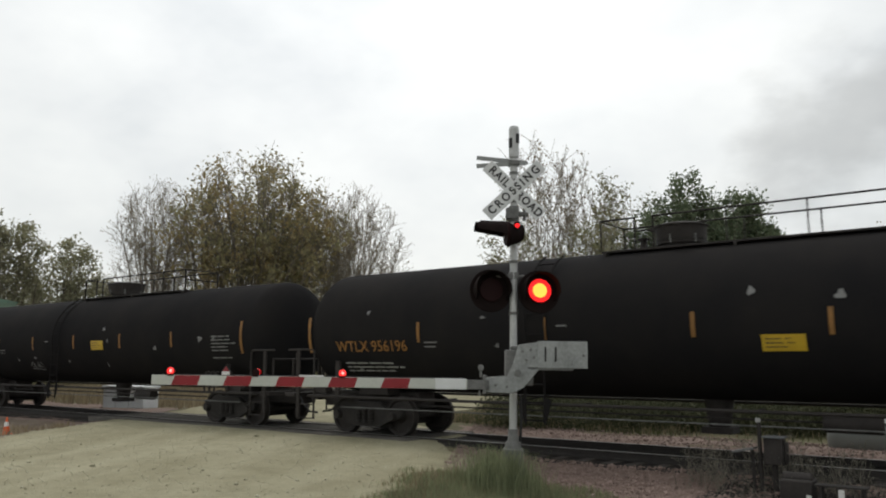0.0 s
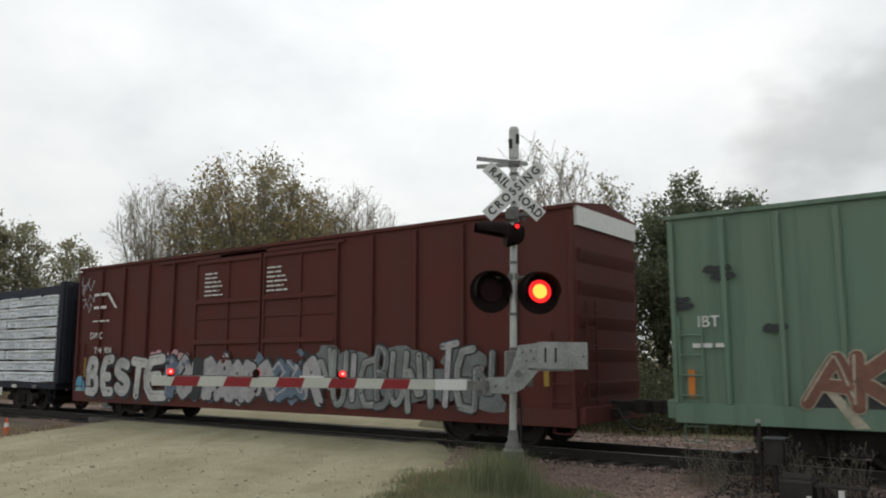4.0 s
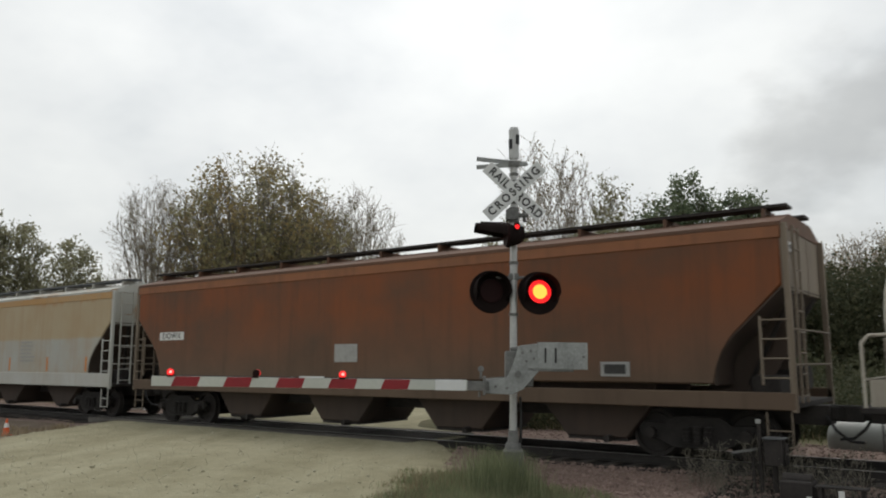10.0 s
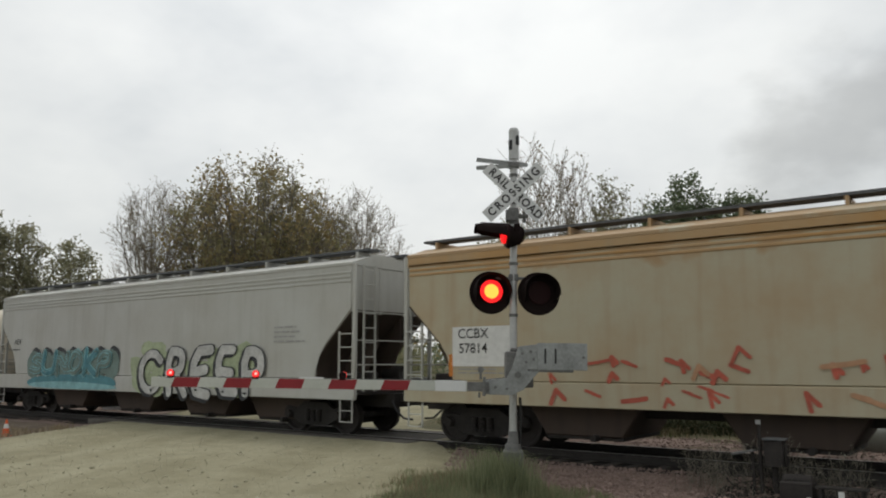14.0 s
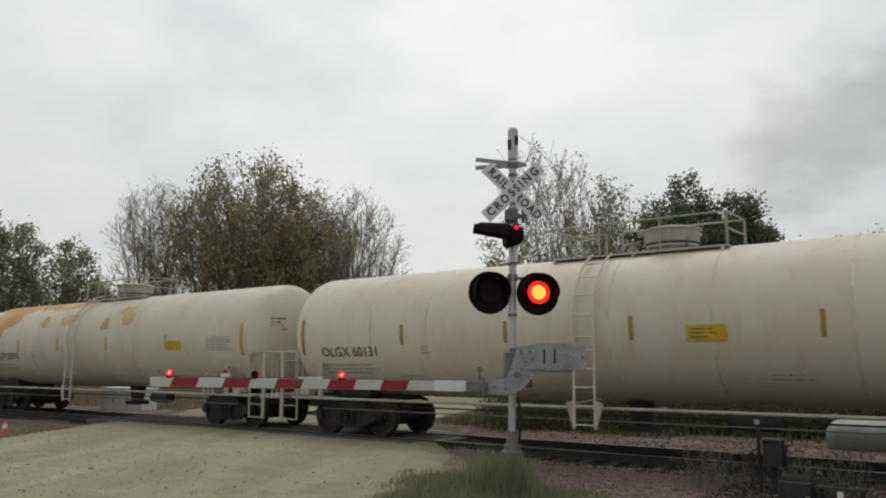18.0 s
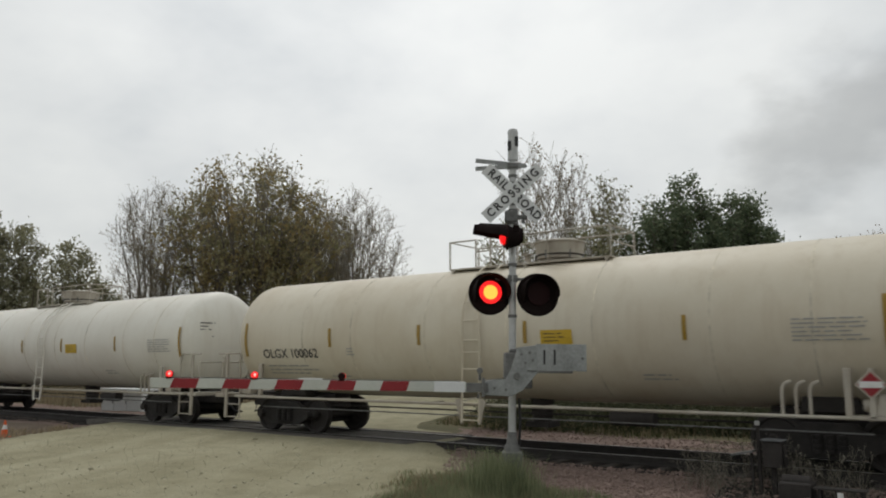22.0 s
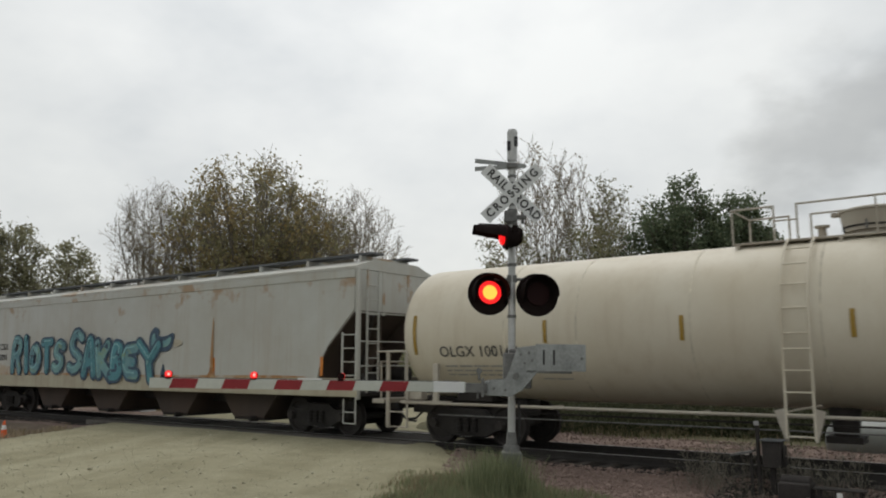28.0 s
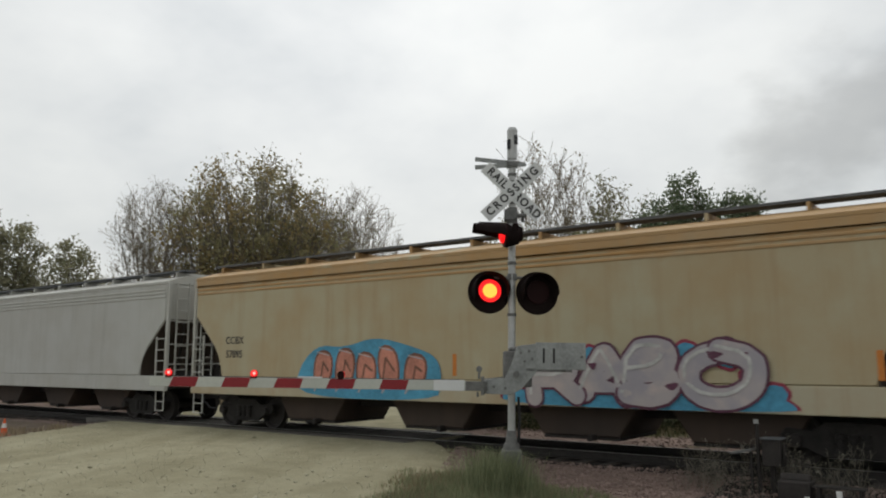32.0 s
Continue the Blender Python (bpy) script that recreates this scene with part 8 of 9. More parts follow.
d_car = boxcar(-71.26, 18.95, M_OXIDE, "oxide-red box car with white emblem and sprayed letters", 4.98, 0.82, ((-2.9, 0.0), (0.1, 2.9)), 1.35, end_cap=M_INK_W)
for x in (-2.0, 0.7):
    side_bars(d_car, x, 4.02, 0.85, 0.75, 6, M_INK_W, -1.60)
# the white emblem as plain shapes
def emblem(bm):
    for x0, x1, z0, z1 in ((-0.72, 0.04, 0.17, 0.26), (-0.72, 0.04, -0.26, -0.17)):
        box(bm, x0, x1, -0.006, 0, z0, z1)
    extrude_poly(bm, [(0.04, 0.26), (0.16, 0.26), (0.69, -0.26), (0.57, -0.26)], -0.012, -0.007)
made("emblem", emblem, M_INK_W, d_car, "white painted emblem", at=pose(-7.72, -1.578, 3.82))
side_bars(d_car, -7.7, 3.15, 1.5, 0.14, 1, M_INK_W, -1.578)
side_text(d_car, "DWC", -8.2, 2.66, 0.22, M_INK_W, -1.578)
side_text(d_car, "794  904", -7.75, 2.17, 0.20, M_INK_W, -1.578)
side_panel(d_car, -8.4, -7.9, 0.86, 1.0, M_PLACARD, -1.556, name="yellow_label", label="small yellow label")
sprayed(d_car, "BESTE", ((-8.62, -7.78, 0.72, 1.98), (-7.74, -6.95, 0.70, 2.0), (-6.95, -5.95, 0.72, 2.0), (-6.08, -5.12, 0.62, 1.94), (-5.25, -4.15, 0.62, 2.0)),
        (K_DARK, K_GREY, K_WHITE, K_WHITE, spray("off_white", (0.36, 0.37, 0.37))), 0.30, -1.60, "large white sprayed letter", 1.3, 0.0, (0.07, -0.05))
db = Mural(d_car, "blue and pink sprayed cloud", [K_BLUE, K_AQUA, K_PINK])
db.loop(0, 0, (-9.44, 0.72), (-9.4, 1.1), (-9.1, 1.4), (-8.8, 1.2), (-8.68, 0.72))
db.loop(1, 1, (-9.4, 0.74), (-9.2, 1.0), (-8.8, 0.95), (-8.75, 0.72))
for k in range(7):
    db.round(0, 2, -4.9 + 0.28 * k, 2.02 + 0.06 * math.sin(k * 2.0), 0.15, 0.09)
db.done()
dg = Mural(d_car, "faded white scribbled tag", [K_GREY])
tag = random.Random(8)
for x0, z0 in ((-9.3, 4.5), (-9.25, 4.2), (-9.2, 3.9), (-9.1, 3.6), (-9.0, 4.35)):
    px, pz, pts = x0, z0, []
    for k in range(8):
        pts.append((px, pz))
        px, pz = px + tag.uniform(-0.03, 0.22), z0 + tag.uniform(-0.2, 0.2)
    dg.band(0, 0, 0.035, *pts)
dg.done()
scrawl(d_car, -4.1, 2.4, 0.62, 2.10, [K_DARK, K_GREY, K_GREY, spray("slate_blue", (0.10, 0.14, 0.20)), K_DARK, K_GREY], 43, 11, -1.60, 0.20, "white and grey sprayed letters")
silver = spray("silver", (0.22, 0.24, 0.235))
haze(d_car, 2.6, 7.3, 0.95, 1.9, spray("smoke", (0.13, 0.145, 0.15)), 9, 12, -1.597)
sprayed(d_car, "NUIEBUNITEN", [(2.3 + 0.47 * k, 2.3 + 0.47 * k + 0.56, 0.68 + 0.05 * (k % 3), 2.22 - 0.11 * (k % 4)) for k in range(11)],
        (K_DARK, K_GREY, silver, spray("dull_silver", (0.19, 0.21, 0.205)), K_GREY, silver, MATS["spray_smoke"], silver), 0.16, -1.605, "narrow silver sprayed letter", 1.45)
for x in (-8.85, -5.8, 3.4, 8.8):
    made("reflective_strip", lambda bm: box(bm, x - 0.06, x + 0.06, -1.556, -1.546, 1.3, 1.95), M_YELLOW, d_car, "yellow reflective strip")


def lumber_car(q):
    car = new_car("centerbeam_car", "navy centerbeam flat car with wrapped lumber", "flat car", q)
    half = 11.15
    made("deck", lambda bm: (box(bm, -half - 0.45, half + 0.45, -1.42, 1.42, 0.84, 1.05), box(bm, -half + 3.8, half - 3.8, -0.5, 0.5, 0.62, 0.86)), M_NAVY, car, bevel=0.02)
    for s in (-1, 1):
        e = half + (0.26 if s > 0 else 0.0)
        made("bulkhead", lambda bm: (box(bm, min(s * (e + 0.06), s * (e + 0.36)), max(s * (e + 0.06), s * (e + 0.36)), -1.42, 1.42, 1.05, 4.68), box(bm, min(s * (e + 0.36), s * (e + 0.44)), max(s * (e + 0.36), s * (e + 0.44)), -1.35, -1.15, 1.05, 4.6)), M_NAVY, car, bevel=0.03)
        add_truck(car, s * (half - 2.55))
        part("step", mesh(("step", "navy"), step_build, M_NAVY), car, "", pose(s * (half + 0.2), -1.40, 0))
        part("end_ladder", mesh("beam_ladder", ladder_build(0.42, 1.1, 4.5, 0.36), M_NAVY), car, "", pose(s * (e + 0.46), -0.9, 0, 0, 0, s * 90))
    made("center_beam", lambda bm: (box(bm, -half - 0.3, half + 0.3, -0.42, 0.42, 4.36, 4.73), box(bm, -half - 0.3, half + 0.3, -0.05, 0.05, 1.05, 4.6)), M_NAVY, car, bevel=0.02)
    for k in range(13):
        x = -half + 0.9 + k * (2 * half - 1.8) / 12
        for s in (-1, 1):
            made("tie_down", lambda bm: (rod(bm, (x, s * 0.40, 4.42), (x, s * 1.40, 4.27), 0.014, 0.014, 6), box(bm, x - 0.05, x + 0.05, s * 1.40 - 0.03, s * 1.40 + 0.03, 4.17, 4.30)), M_NAVY, car)
    add_ends(car, half + 0.45, 0.6)
    for k in range(14):
        x = -half + 1.2 + k * 1.55
        made("strap_winch", lambda bm: box(bm, x - 0.16, x + 0.16, -1.47, -1.42, 0.86, 0.98), M_GALV_D if k % 3 else M_INK_W, car, bevel=0.01)
    made("data_plate", lambda bm: (box(bm, 7.0, 7.7, -1.46, -1.44, 0.56, 0.86), box(bm, 7.05, 7.65, -1.465, -1.461, 0.61, 0.81)), [M_INK_W], car)
    made("side_stringer", lambda bm: rod(bm, (-6.4, -1.2, 0.55), (6.4, -1.2, 0.55), 0.02, 0.02, 6), M_NAVY, car)
    lay, col = 8, 6
    x_mid, cw, lh = 0.14, (2 * half + 0.24) / col, (4.24 - 1.05) / lay

    def bundle(bm, rg):
        """A wrapped pack: slack sheet, drooping top edge, torn and folded ends."""
        n = 26
        ph = [rg.uniform(0, 6.28) for _ in range(4)]
        rows = []
        for k in range(n + 1):
            u = k / n
            x = -cw / 2 + 0.015 + (cw - 0.03) * u
            sag = 0.012 * math.sin(u * 9 + ph[0]) + 0.008 * math.sin(u * 23 + ph[1])
            out = 0.012 * math.sin(u * 14 + ph[2]) + rg.uniform(-0.010, 0.010)
            lift = 0.045 + 0.016 * math.sin(u * 7 + ph[3]) + rg.uniform(-0.004, 0.006)
            top = lh - 0.012 + 0.6 * sag + rg.uniform(-0.004, 0.004)
            ring = [(-0.60 + out * 0.4, lift), (-0.615 + out, lift + 0.05), (-0.61 - out, 0.16 + sag), (-0.60 + out * 0.7, 0.25 + sag), (-0.625 + out * 0.5, 0.285 + sag), (-0.60, top), (0.60, top), (0.60, lift)]
            rows.append([bm.verts.new((x, y, z)) for y, z in ring])
        for a, b in zip(rows, rows[1:]):
            for i in range(8):
                bm.faces.new((a[i], a[(i + 1) % 8], b[(i + 1) % 8], b[i]))
        bm.faces.new(rows[0][::-1])
        bm.faces.new(rows[-1])
    meshes = []
    for v in range(7):
        bm = bmesh.new()
        bundle(bm, random.Random(v + 5))
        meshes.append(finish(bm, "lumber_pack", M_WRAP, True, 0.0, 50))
    rg = random.Random(77)
    for side in (-1, 1):
        for i in range(col):
            dx = rg.uniform(-.03, .03)
            for j in range(lay):
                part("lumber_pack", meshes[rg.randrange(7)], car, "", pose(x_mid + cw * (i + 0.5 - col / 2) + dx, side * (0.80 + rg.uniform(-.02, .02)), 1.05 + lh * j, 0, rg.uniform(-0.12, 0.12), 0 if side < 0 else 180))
    M_STICK = plain("pale_dunnage", (0.30, 0.26, 0.19), 0.85, 0, 0.3, 4)
    stick = mesh("dunnage_stick", lambda bm: box(bm, -0.045, 0.045, -1.36, 1.36, -0.01, 0.05), M_STICK)
    for i in range(col):
        for j in range(lay):
            for dx in (-0.32, 0.30):
                part("dunnage_stick", stick, car, "", pose(x_mid + cw * (i + 0.5 - col / 2 + dx), 0, 1.05 + lh * j))
    return car


e_car = lumber_car(-93.84)

# ================= level crossing signal =================
sig = tagged(new("crossing_signal"), "silver crossing signal mast with crossbuck, red lamps and lowered gate", "crossing signal")
sig.matrix_basis = pose(MAST[0], MAST[1], 0, 0, 1.0, 34)
made("foundation", lambda bm: (box(bm, -0.19, 0.19, -0.19, 0.19, -0.7, 0.12), box(bm, -0.16, 0.16, -0.16, 0.16, 0.12, 0.42)), M_CONCRETE, sig, bevel=0.02)
made("mast_base", lambda bm: (rod(bm, (0, 0, 0.40), (0, 0, 0.52), 0.14, 0.12, 16), rod(bm, (0, 0, 0.5), (0, 0, 0.72), 0.095, 0.075, 16)), M_GALV_D, sig)
made("mast", lambda bm: rod(bm, (0, 0, 0.5), (0, 0, 5.25), 0.062, 0.060, 20), M_SILVER, sig)
bell = made("bell", lambda bm: (rod(bm, (0, 0, 5.20), (0, 0, 5.68), 0.086, 0.086, 20), rod(bm, (0, 0, 5.68), (0, 0, 5.74), 0.092, 0.07, 20)), M_SILVER, sig)
made("bell_grille", lambda bm: (box(bm, -0.088, -0.03, -0.088, -0.02, 5.36, 5.52), box(bm, 0.03, 0.088, -0.088, -0.02, 5.44, 5.60)), M_BLACK, bell)
for z0, z1, tilt in ((5.14, 5.16, 6.0), (5.07, 5.09, -4.0)):
    made("side_blade", lambda bm: (box(bm, -0.63, 0.22, -0.012, 0.012, -0.035, 0.035)), M_GALV, sig, at=pose(0, 0.07 if tilt > 0 else -0.07, (z0 + z1) / 2, 0, tilt, 0))
made("blade_clamp", lambda bm: (box(bm, -0.09, 0.09, -0.10, 0.10, 5.06, 5.14), box(bm, -0.2, 0.24, -0.03, 0.03, 5.09, 5.12)), M_GALV_D, sig, bevel=0.008)

XB = 4.62


def blade(ang, y, spots):
    b = made("crossbuck_blade", lambda bm: box(bm, -0.625, 0.625, -0.006, 0.006, -0.115, 0.115), M_SIGN, sig, "white crossbuck blade", 0.003, pose(0, y, XB, 0, -ang, 0))
    for w, x, sq, gap in spots:
        part("lettering", text_mesh(w, 0.135, M_INK, squeeze=sq, bold=0.006, spacing=gap), b, "", pose(x, -0.009, 0))
    return b


blade(-43.5, -0.085, (("RAIL", -0.335, 0.92, 1.18), ("ROAD", 0.345, 0.92, 1.12)))
blade(43.5, -0.105, (("CROSSING", 0.0, 0.92, 1.42),))
made("crossbuck_bracket", lambda bm: (box(bm, -0.05, 0.05, -0.08, 0.02, XB - 0.2, XB + 0.2), rod(bm, (0, -0.12, XB), (0, -0.08, XB), 0.03, 0.03, 8)), M_GALV_D, sig)
made("junction_box", lambda bm: (box(bm, -0.13, 0.07, -0.12, 0.10, 4.14, 4.32), rod(bm, (0, 0, 4.10), (0, 0, 4.36), 0.09, 0.09, 14), box(bm, 0.05, 0.24, -0.05, 0.05, 4.20, 4.26), rod(bm, (0.18, 0, 4.12), (0.18, 0, 4.32), 0.03, 0.03, 8)), M_GALV_D, sig, bevel=0.008)


def disc_build(r, n=32):
    def f(bm):
        rod(bm, (0, 0.0, 0), (0, 0.02, 0), r, r, n)
        rod(bm, (0, -0.015, 0), (0, 0.0, 0), r - 0.005, r, n)
    return f


def hood_build(bm, L=0.26, lo=-35.0, span=250.0, r=0.30):
    """A visor: an open half tube that reaches forward over the lens."""
    n = 16
    rings = []
    for y, rr, cut in ((0.0, r, 0.0), (-L, r, 26.0)):
        for k in (0, 0.012):
            rings.append([bm.verts.new(((rr - k) * math.cos(radians(lo + cut + (span - 2 * cut) * i / n)), y, (rr - k) * math.sin(radians(lo + cut + (span - 2 * cut) * i / n)))) for i in range(n + 1)])
    o0, i0, o1, i1 = rings
    for i in range(n):
        bm.faces.new((o0[i], o0[i + 1], o1[i + 1], o1[i]))
        bm.faces.new((i0[i + 1], i0[i], i1[i], i1[i + 1]))
        bm.faces.new((o1[i], o1[i + 1], i1[i + 1], i1[i]))


def glow_build(bm):
    rod(bm, (0, -0.010, 0.012), (0, 0.0, 0.012), 0.190, 0.190, 28)
    for f in bm.faces:
        f.material_index = 1
    rod(bm, (0, -0.016, 0.012), (0, -0.010, 0.012), 0.114, 0.120, 28)


LAMPS = []


def lamp(parent, m, phase, side=False, name="lamp"):
    """A flasher: background disc, visor, dark lens, and a glowing disc that comes forward of the lens while lit."""
    unit = part(name, mesh("side_background", disc_build(0.20), M_HOUSING) if side else mesh("background", disc_build(0.358), M_HOUSING), parent, "black lamp with a red lens", m)
    part("visor", mesh("long_visor", lambda bm: hood_build(bm, 0.54, -8.0, 196.0, 0.19), M_HOUSING) if side else mesh("visor", hood_build, M_HOUSING), unit)
    part("housing", mesh("lamp_housing", lambda bm: (rod(bm, (0, 0.02, 0), (0, 0.20, 0), 0.19, 0.13, 20)), M_HOUSING), unit)
    part("lens", mesh("lens", lambda bm: rod(bm, (0, -0.045, 0.01), (0, -0.015, 0.01), 0.192, 0.20, 28), M_LENS), unit)
    g = part("glowing_disc", mesh("side_glow", lambda bm: (rod(bm, (0, -0.045, 0), (0, 0, 0), 0.115, 0.125, 24), rod(bm, (0, -0.065, 0), (0, -0.045, 0), 0.07, 0.11, 24)), M_GLOW_R) if side else mesh("glowing_disc", glow_build, [M_GLOW_C, M_GLOW_R]), unit, "glowing red signal light")
    LAMPS.append((g, phase, -0.052, 0.030))
    return unit


made("lamp_crossarm", lambda bm: (rod(bm, (-0.42, 0.05, 3.19), (0.46, 0.05, 3.19), 0.026, 0.026, 10), box(bm, -0.08, 0.08, -0.06, 0.10, 3.14, 3.25), rod(bm, (-0.37, 0.05, 3.19), (-0.37, 0.12, 2.95), 0.022, 0.022, 8), rod(bm, (0.45, 0.05, 3.19), (0.45, 0.12, 2.95), 0.022, 0.022, 8)), M_GALV_D, sig)
lamp(sig, pose(-0.375, 0.0, 2.945, -5, 0, 13), 1)
lamp(sig, pose(0.415, 0.0, 2.935, -5, 0, 13), 0)
made("side_lamp_arm", lambda bm: (rod(bm, (0.0, -0.34, 3.93), (0.0, 0.36, 3.93), 0.026, 0.026, 10), box(bm, -0.07, 0.07, -0.07, 0.07, 3.88, 3.98)), M_GALV_D, sig)
lamp(sig, pose(-0.10, -0.30, 3.84, 0, 0, -80), 1, True)
lamp(sig, pose(-0.02, 0.36, 3.98, 0, 0, -80), 0, True)
peep = made("peep_window", lambda bm: box(bm, -0.05, 0.05, -0.02, 0.0, -0.06, 0.06), M_HOUSING, sig, "small red peep light of the side lamps", 0.004, pose(0.03, -0.50, 3.95, 0, 0, 10))
peep_g = part("glowing_disc", mesh("peep_glow", lambda bm: rod(bm, (0, -0.006, 0), (0, 0, 0), 0.036, 0.036, 14), M_GLOW_R), peep, "glowing red peep light")
LAMPS.append((peep_g, 0, -0.024, -0.008))
made("bell_conduit", lambda bm: pipe(bm, [(0.11, 0.02, 1.25), (0.13, 0.02, 0.9), (0.11, 0.02, 0.45)], 0.022, 8), M_BLACK, sig)
for z in (2.55, 3.4, 3.85, 4.9):
    part("mast_clamp", mesh("mast_clamp", lambda bm: rod(bm, (0, 0, 0), (0, 0, 0.05), 0.075, 0.075, 16), M_GALV_D), sig, "", pose(0, 0, z))

# gate mechanism and counterweight
made("gate_bracket", lambda bm: extrude_poly(bm, [(-0.46, 1.31), (-0.04, 1.30), (0.14, 1.39), (0.40, 1.70), (0.36, 2.10), (0.06, 2.06), (-0.04, 1.74), (-0.12, 1.56), (-0.46, 1.53)], -0.46, -0.42), M_GALV, sig, "grey steel gate support plate", 0.006)
made("gate_bracket", lambda bm: extrude_poly(bm, [(-0.46, 1.31), (-0.04, 1.30), (0.14, 1.39), (0.40, 1.70), (0.36, 2.10), (0.06, 2.06), (-0.04, 1.74), (-0.12, 1.56), (-0.46, 1.53)], 0.20, 0.24), M_GALV_D, sig, "grey steel gate support plate", 0.006)
made("gate_motor_case", lambda bm: (box(bm, -0.14, 0.30, -0.40, 0.18, 1.42, 1.98), box(bm, -0.06, 0.24, -0.30, -0.06, 1.98, 2.04)), M_GALV_D, sig, "", 0.02)
made("counterweight", lambda bm: (box(bm, 0.36, 1.135, -0.47, -0.33, 1.70, 2.12), [box(bm, x, x + w, -0.474, -0.470, 1.712, 2.112 - 0.01 * (k % 3)) for k, (x, w) in enumerate(((0.375, 0.085), (0.51, 0.10), (0.68, 0.09), (0.82, 0.07), (0.93, 0.19)))]), M_GALV, sig, "grey cast counterweight block", 0.006)
for x in (0.465, 0.625):
    made("slot", lambda bm: box(bm, x, x + 0.028, -0.476, -0.4715, 1.80, 2.03), M_BLACK, sig)
made("weight_bolt", lambda bm: rod(bm, (1.07, -0.485, 1.90), (1.07, -0.47, 1.90), 0.022, 0.022, 8), M_GALV_D, sig)
made("counterweight_arm", lambda bm: (box(bm, 0.2, 0.92, -0.46, -0.26, 1.665, 1.72), box(bm, 0.30, 1.14, -0.40, -0.35, 1.76, 2.08)), M_GALV_D, sig, "", 0.008)
made("pivot_shaft", lambda bm: (rod(bm, (0.05, -0.50, 1.62), (0.05, 0.30, 1.62), 0.05, 0.05, 14), [rod(bm, (x, -0.475, z), (x, -0.455, z), 0.022, 0.022, 8) for x, z in ((0.12, 1.95), (0.25, 1.98), (0.18, 1.82), (0.3, 1.86), (-0.3, 1.42), (-0.12, 1.40))]), M_GALV_D, sig)
made("arm_adapter", lambda bm: (box(bm, -0.80, -0.40, -0.53, -0.47, 1.355, 1.50), box(bm, -0.50, -0.45, -0.56, -0.40, 1.29, 1.58), rod(bm, (-0.53, -0.5, 1.54), (-0.53, -0.5, 1.66), 0.022, 0.022, 8), rod(bm, (-0.53, -0.53, 1.69), (-0.53, -0.47, 1.69), 0.05, 0.05, 12), rod(bm, (-0.55, -0.48, 1.34), (-0.55, -0.48, 1.26), 0.02, 0.02, 8)), M_GALV_D, sig, "", 0.004)

ARM_X = -0.44
arm = made("gate_arm", lambda bm: box(bm, -5.31, -0.30, -0.018, 0.018, -0.078, 0.078), M_ARM_W, sig, "white gate arm with slanted red stripes", 0.004, pose(ARM_X, -0.52, 1.435, 0, -0.12, 0))
for k in range(5):
    x = -4.98 + k * 0.834
    made("red_stripe", lambda bm: extrude_poly(bm, [(x - 0.01, -0.076), (x + 0.41, -0.076), (x + 0.46, 0.076), (x + 0.05, 0.076)], -0.0215, -0.0185), M_ARM_R, arm, "red reflective stripe", at=None)
made("arm_cap", lambda bm: (box(bm, -0.80, -0.32, -0.024, 0.024, -0.083, 0.083)), M_SIGN, arm, "", 0.004)
made("arm_cable", lambda bm: rod(bm, (-5.05, 0.0, 0.086), (-0.4, 0.0, 0.086), 0.007, 0.007, 6), M_BLACK, arm)
made("arm_splice", lambda bm: box(bm, -2.94, -2.56, -0.03, 0.03, 0.080, 0.104), M_SIGN, arm)
def arm_glow(bm):
    rod(bm, (0, -0.012, 0.14), (0, 0.0, 0.14), 0.055, 0.060, 16)
    done = set(bm.faces)
    rod(bm, (0.008, -0.018, 0.145), (0.008, -0.012, 0.145), 0.022, 0.024, 12)
    for f in bm.faces:
        if f not in done:
            f.material_index = 1


for x, phase in ((-5.01, 2), (-3.64, 1), (-2.26, 0)):
    u = part("arm_lamp", mesh("arm_lamp_base", lambda bm: (box(bm, -0.045, 0.045, -0.03, 0.03, 0.066, 0.10), rod(bm, (0, 0.035, 0.14), (0, 0.0, 0.14), 0.055, 0.06, 16)), M_LENS), arm, "small red gate lamp", pose(x, 0, 0))
    g = part("glowing_lens", mesh("arm_glow", arm_glow, [glow("arm_lamp_glow", (1.0, 0.02, 0.02), 0.95), glow("arm_lamp_core", (1.0, 0.30, 0.26), 2.0)]), u, "glowing red gate lamp")
    LAMPS.append((g, phase, -0.018, 0.042))

# ================= trackside things =================
case = tagged(new("relay_case"), "low white signal case beyond the track", "signal case")
case.matrix_basis = pose(-29.6, 18.4, -0.30, 0, 0, 0)
made("body", lambda bm: box(bm, -1.45, 1.45, -0.35, 0.35, 0.12, 1.02), M_CASE, case, "", 0.02)
made("lid", lambda bm: box(bm, -1.5, 1.5, -0.40, 0.40, 1.02, 1.10), M_CASE, case, "", 0.015)
made("door_seam", lambda bm: [box(bm, x - 0.008, x + 0.008, -0.356, -0.351, 0.16, 0.9) for x in (-0.5, 0.45)], M_GALV_D, case)
for x in (-1.2, 1.2):
    made("leg", lambda bm: box(bm, x - 0.06, x + 0.06, -0.3, 0.3, -0.05, 0.12), M_CONCRETE, case)
made("latch", lambda bm: [box(bm, x, x + 0.04, -0.37, -0.356, 0.5, 0.62) for x in (-0.6, 0.35)], M_BLACK, case)

gas = tagged(new("propane_tank"), "grey-white horizontal propane tank beyond the track", "gas tank")
gas.matrix_basis = pose(-2.05, 19.0, -0.40)
gp = head_profile(1.55, 0.44, 0.30)
made("tank_shell", lambda bm: lathe_x(bm, gp + [(-x, r) for x, r in reversed(gp)], 0.52, 32), M_PROPANE, gas)
made("dome_cap", lambda bm: (rod(bm, (0, 0, 0.92), (0, 0, 1.06), 0.17, 0.15, 18), rod(bm, (0, 0, 1.06), (0, 0, 1.10), 0.15, 0.08, 18)), M_PROPANE, gas)
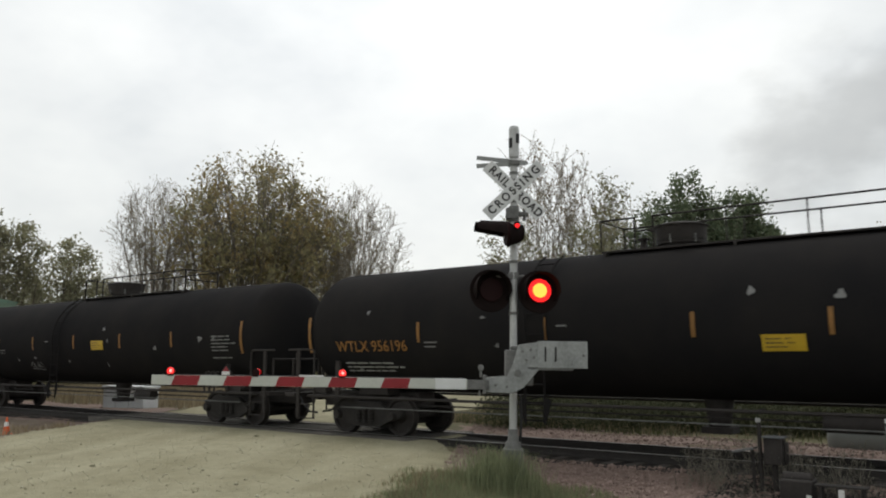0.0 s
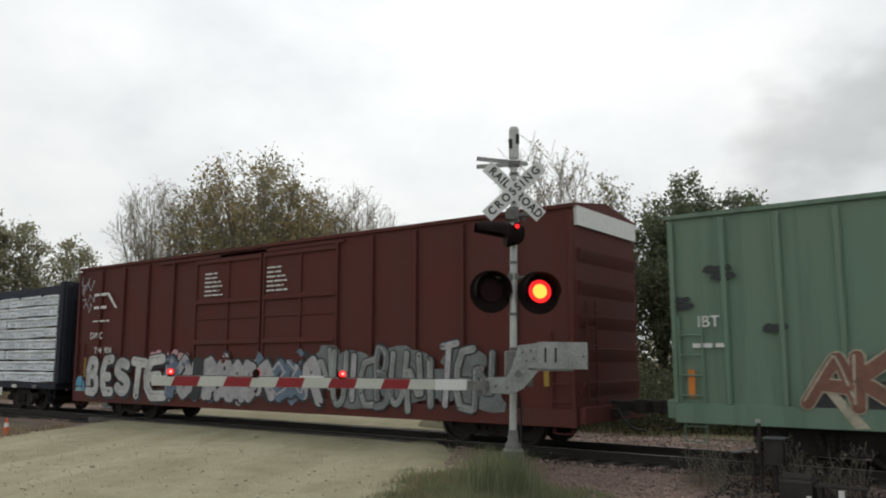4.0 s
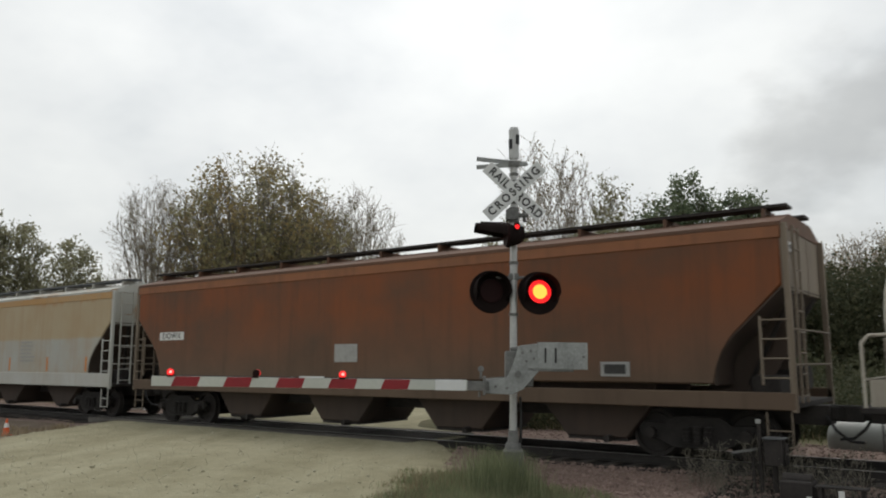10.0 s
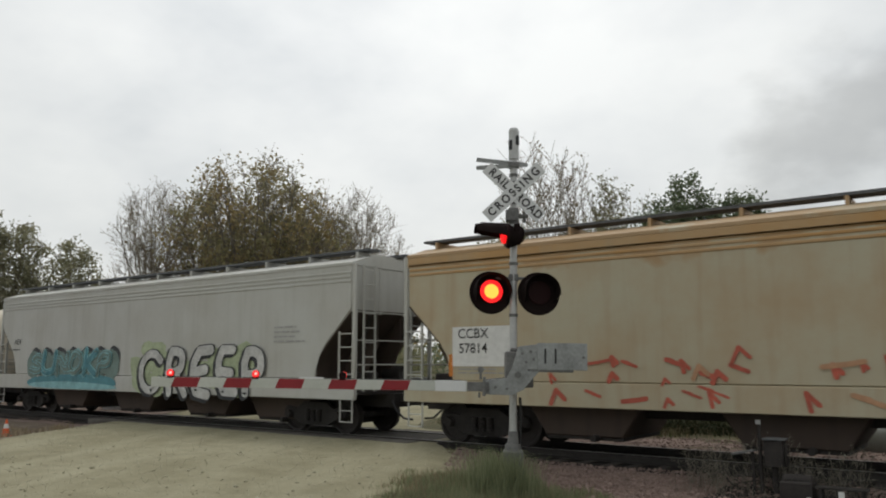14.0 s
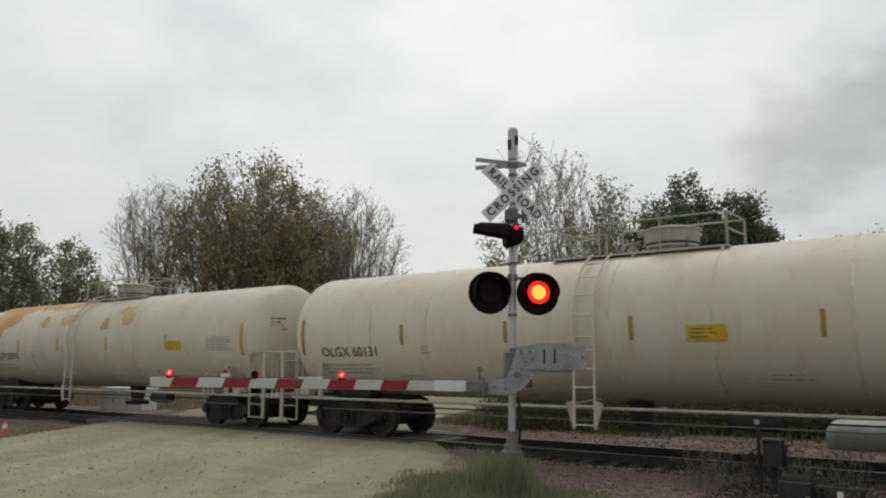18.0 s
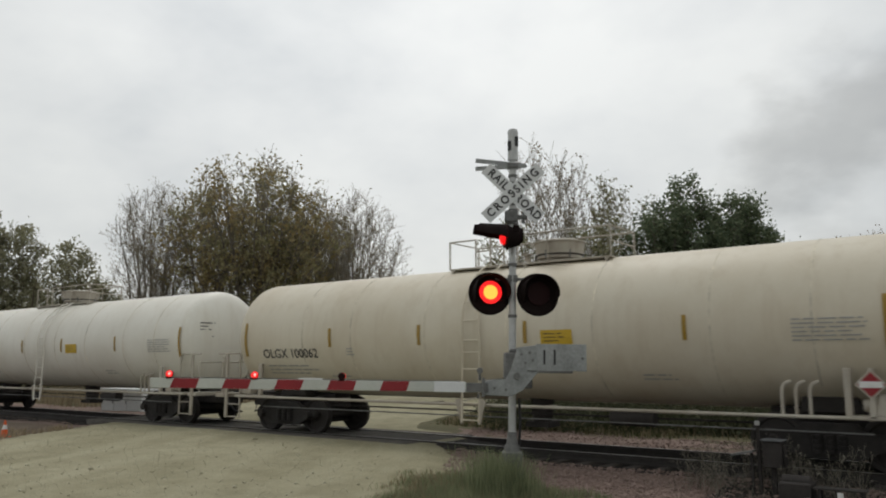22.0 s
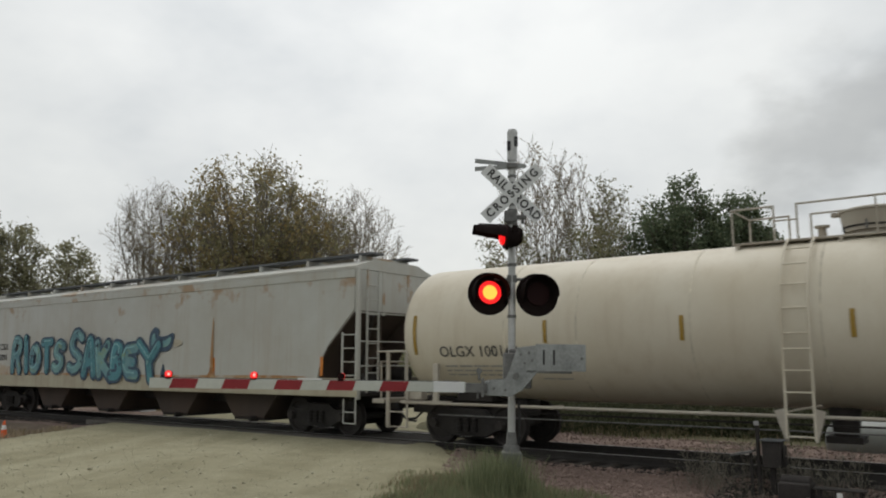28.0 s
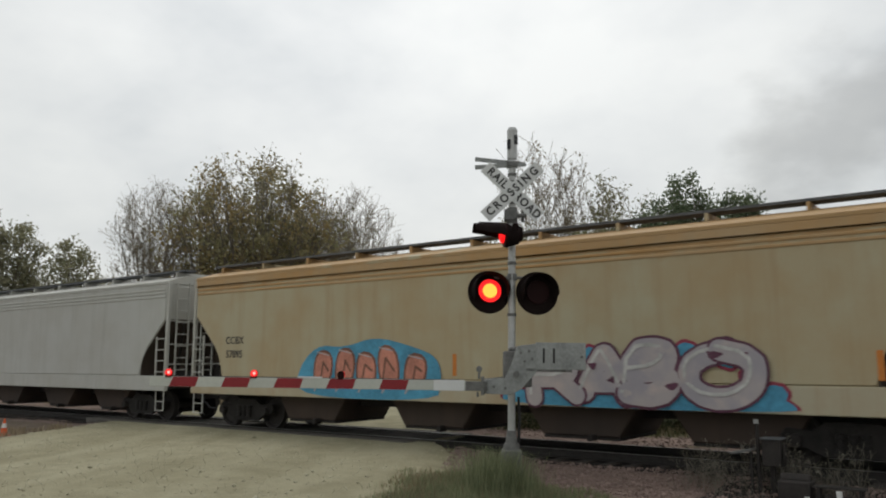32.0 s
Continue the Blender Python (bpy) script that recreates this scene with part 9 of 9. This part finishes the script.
for x in (-0.9, 0.9):
    made("foot", lambda bm: box(bm, x - 0.1, x + 0.1, -0.3, 0.3, -0.05, 0.14), M_CONCRETE, gas)
made("weld_seam", lambda bm: lathe_x(bm, [(-0.01, 0.44), (0, 0.447), (0.01, 0.44)], 0.52, 32), M_PROPANE, gas)

sw = tagged(new("switch_heater"), "grey switch machine with pipes beside the rail", "switch machine")
sw.matrix_basis = pose(-3.55, 13.55, -0.40)
made("body", lambda bm: (box(bm, 0.05, 0.34, -0.16, 0.10, 0.54, 0.96), box(bm, 0.34, 0.39, -0.10, 0.06, 0.56, 0.9), box(bm, 0.14, 0.22, -0.06, 0.02, 0.0, 0.56)), M_DARKSTEEL, sw, "dark upright switch housing", 0.015)
made("lid", lambda bm: box(bm, 0.03, 0.37, -0.19, 0.13, 0.96, 0.985), M_BOARD, sw, "", 0.006)
made("slanted_plate", lambda bm: extrude_poly(bm, [(-0.44, 0.70), (-0.10, 0.77), (-0.10, 0.80), (-0.44, 0.73)], -0.22, 0.06), M_GALV_D, sw, "pale slanted plate")
made("plate_leg", lambda bm: box(bm, -0.16, -0.12, -0.10, -0.06, 0.0, 0.76), M_DARKSTEEL, sw)
made("target_post", lambda bm: rod(bm, (-0.03, -0.05, 0.0), (-0.03, -0.05, 1.22), 0.035, 0.03, 8), M_DARKSTEEL, sw)
made("target", lambda bm: box(bm, -0.07, 0.01, -0.09, -0.085, 1.20, 1.27), M_INK_G, sw, "small pale marker")
made("motor_case", lambda bm: (box(bm, 0.40, 0.86, -0.75, -0.35, 0.02, 0.42), rod(bm, (0.42, -0.55, 0.42), (0.84, -0.55, 0.42), 0.10, 0.10, 14)), M_DARKSTEEL, sw, "low dark motor case", 0.02)
made("case_tag", lambda bm: box(bm, 0.78, 0.85, -0.762, -0.752, 0.10, 0.22), M_INK_W, sw, "small white tag")
made("operating_rod", lambda bm: (rod(bm, (0.3, 0.0, 0.12), (3.6, -0.1, 0.12), 0.04, 0.04, 8), rod(bm, (0.3, -0.5, 0.03), (3.4, -0.55, 0.03), 0.03, 0.03, 8), rod(bm, (-0.4, 0.3, 0.12), (-0.4, 1.3, 0.18), 0.03, 0.03, 8)), M_DARKSTEEL, sw)
plates = tagged(new("pipe_bracket"), "low metal pipe bracket in the ballast", "pipe bracket")
plates.matrix_basis = pose(-2.30, 12.9, -0.16)
made("plate", lambda bm: (box(bm, -0.35, 0.35, -0.12, 0.12, 0.12, 0.145), box(bm, -0.3, -0.26, -0.1, 0.1, -0.05, 0.14), box(bm, 0.26, 0.3, -0.1, 0.1, -0.05, 0.14)), M_RAIL, plates)
made("label_plate", lambda bm: box(bm, -0.03, 0.05, -0.14, -0.125, -0.02, 0.10), M_INK_W, plates)

cone = tagged(new("traffic_cone"), "orange traffic cone with a white collar on bare soil", "traffic cone")
cz = ground_z(-24.4, 11.2)
cone.matrix_basis = pose(-24.4, 11.2, cz + 0.01) @ Matrix.Scale(0.8, 4)
made("base", lambda bm: box(bm, -0.18, 0.18, -0.18, 0.18, 0, 0.035), M_CONE, cone, "", 0.01)
made("body", lambda bm: rod(bm, (0, 0, 0.03), (0, 0, 0.62), 0.135, 0.03, 20), M_CONE, cone)
made("collar", lambda bm: rod(bm, (0, 0, 0.30), (0, 0, 0.46), 0.092, 0.064, 20), M_INK_W, cone, "white reflective collar")


# ================= what moves =================
def train_shift(t):
    """How far the train has gone at t seconds."""
    return 13.146 * t + 0.01428 * (t - 16.0) ** 2


def motions():
    for ob, q in CARS:
        walk(ob, [(t, pose(q + train_shift(t), TRACK_Y, 0)) for t in (0, 4, 8, 12, 16, 20, 24, 28, 32)])
    # wheels roll along the stretch of track in front of the crossing
    at = {ob: q for ob, q in CARS}
    for w, car, x, ax, s in WHEELS:
        start = at[car] + x
        rows = []
        for k in range(961):
            t = k / 30
            if k in (0, 960) or -44.0 < start + train_shift(t) < 6.0:
                turn = math.degrees(train_shift(t) / 0.46)
                if k == 0:
                    first_in = next((j for j in range(961) if -44.0 < start + train_shift(j / 30) < 6.0), 0)
                    turn = math.degrees(train_shift(first_in / 30) / 0.46)
                if k == 960 and rows and rows[-1][2] < 959:
                    turn = rows[-1][3]
                rows.append((t, pose(ax, s * 0.755, 0.46, 0, -s * (turn % 360.0), 0 if s < 0 else 180), k, turn))
        walk(w, [(t, m) for t, m, k, turn in rows])
    half_beat, first = 0.5955, -0.063
    for ob, phase, lit, dark in LAMPS:
        if phase == 2:
            walk(ob, [(0, pose(0, lit, 0)), (32, pose(0, lit, 0))])
            continue
        rows, k = [], 0
        state = lit if phase == 0 else dark
        rows.append((0.0, pose(0, state, 0)))
        while True:
            k += 1
            t = first + half_beat * k
            if t > 31.95:
                break
            nxt = dark if state == lit else lit
            rows.append((t - 0.017, pose(0, state, 0)))
            rows.append((t + 0.017, pose(0, nxt, 0)))
            state = nxt
        rows.append((32.0, pose(0, state, 0)))
        walk(ob, rows)


motions()
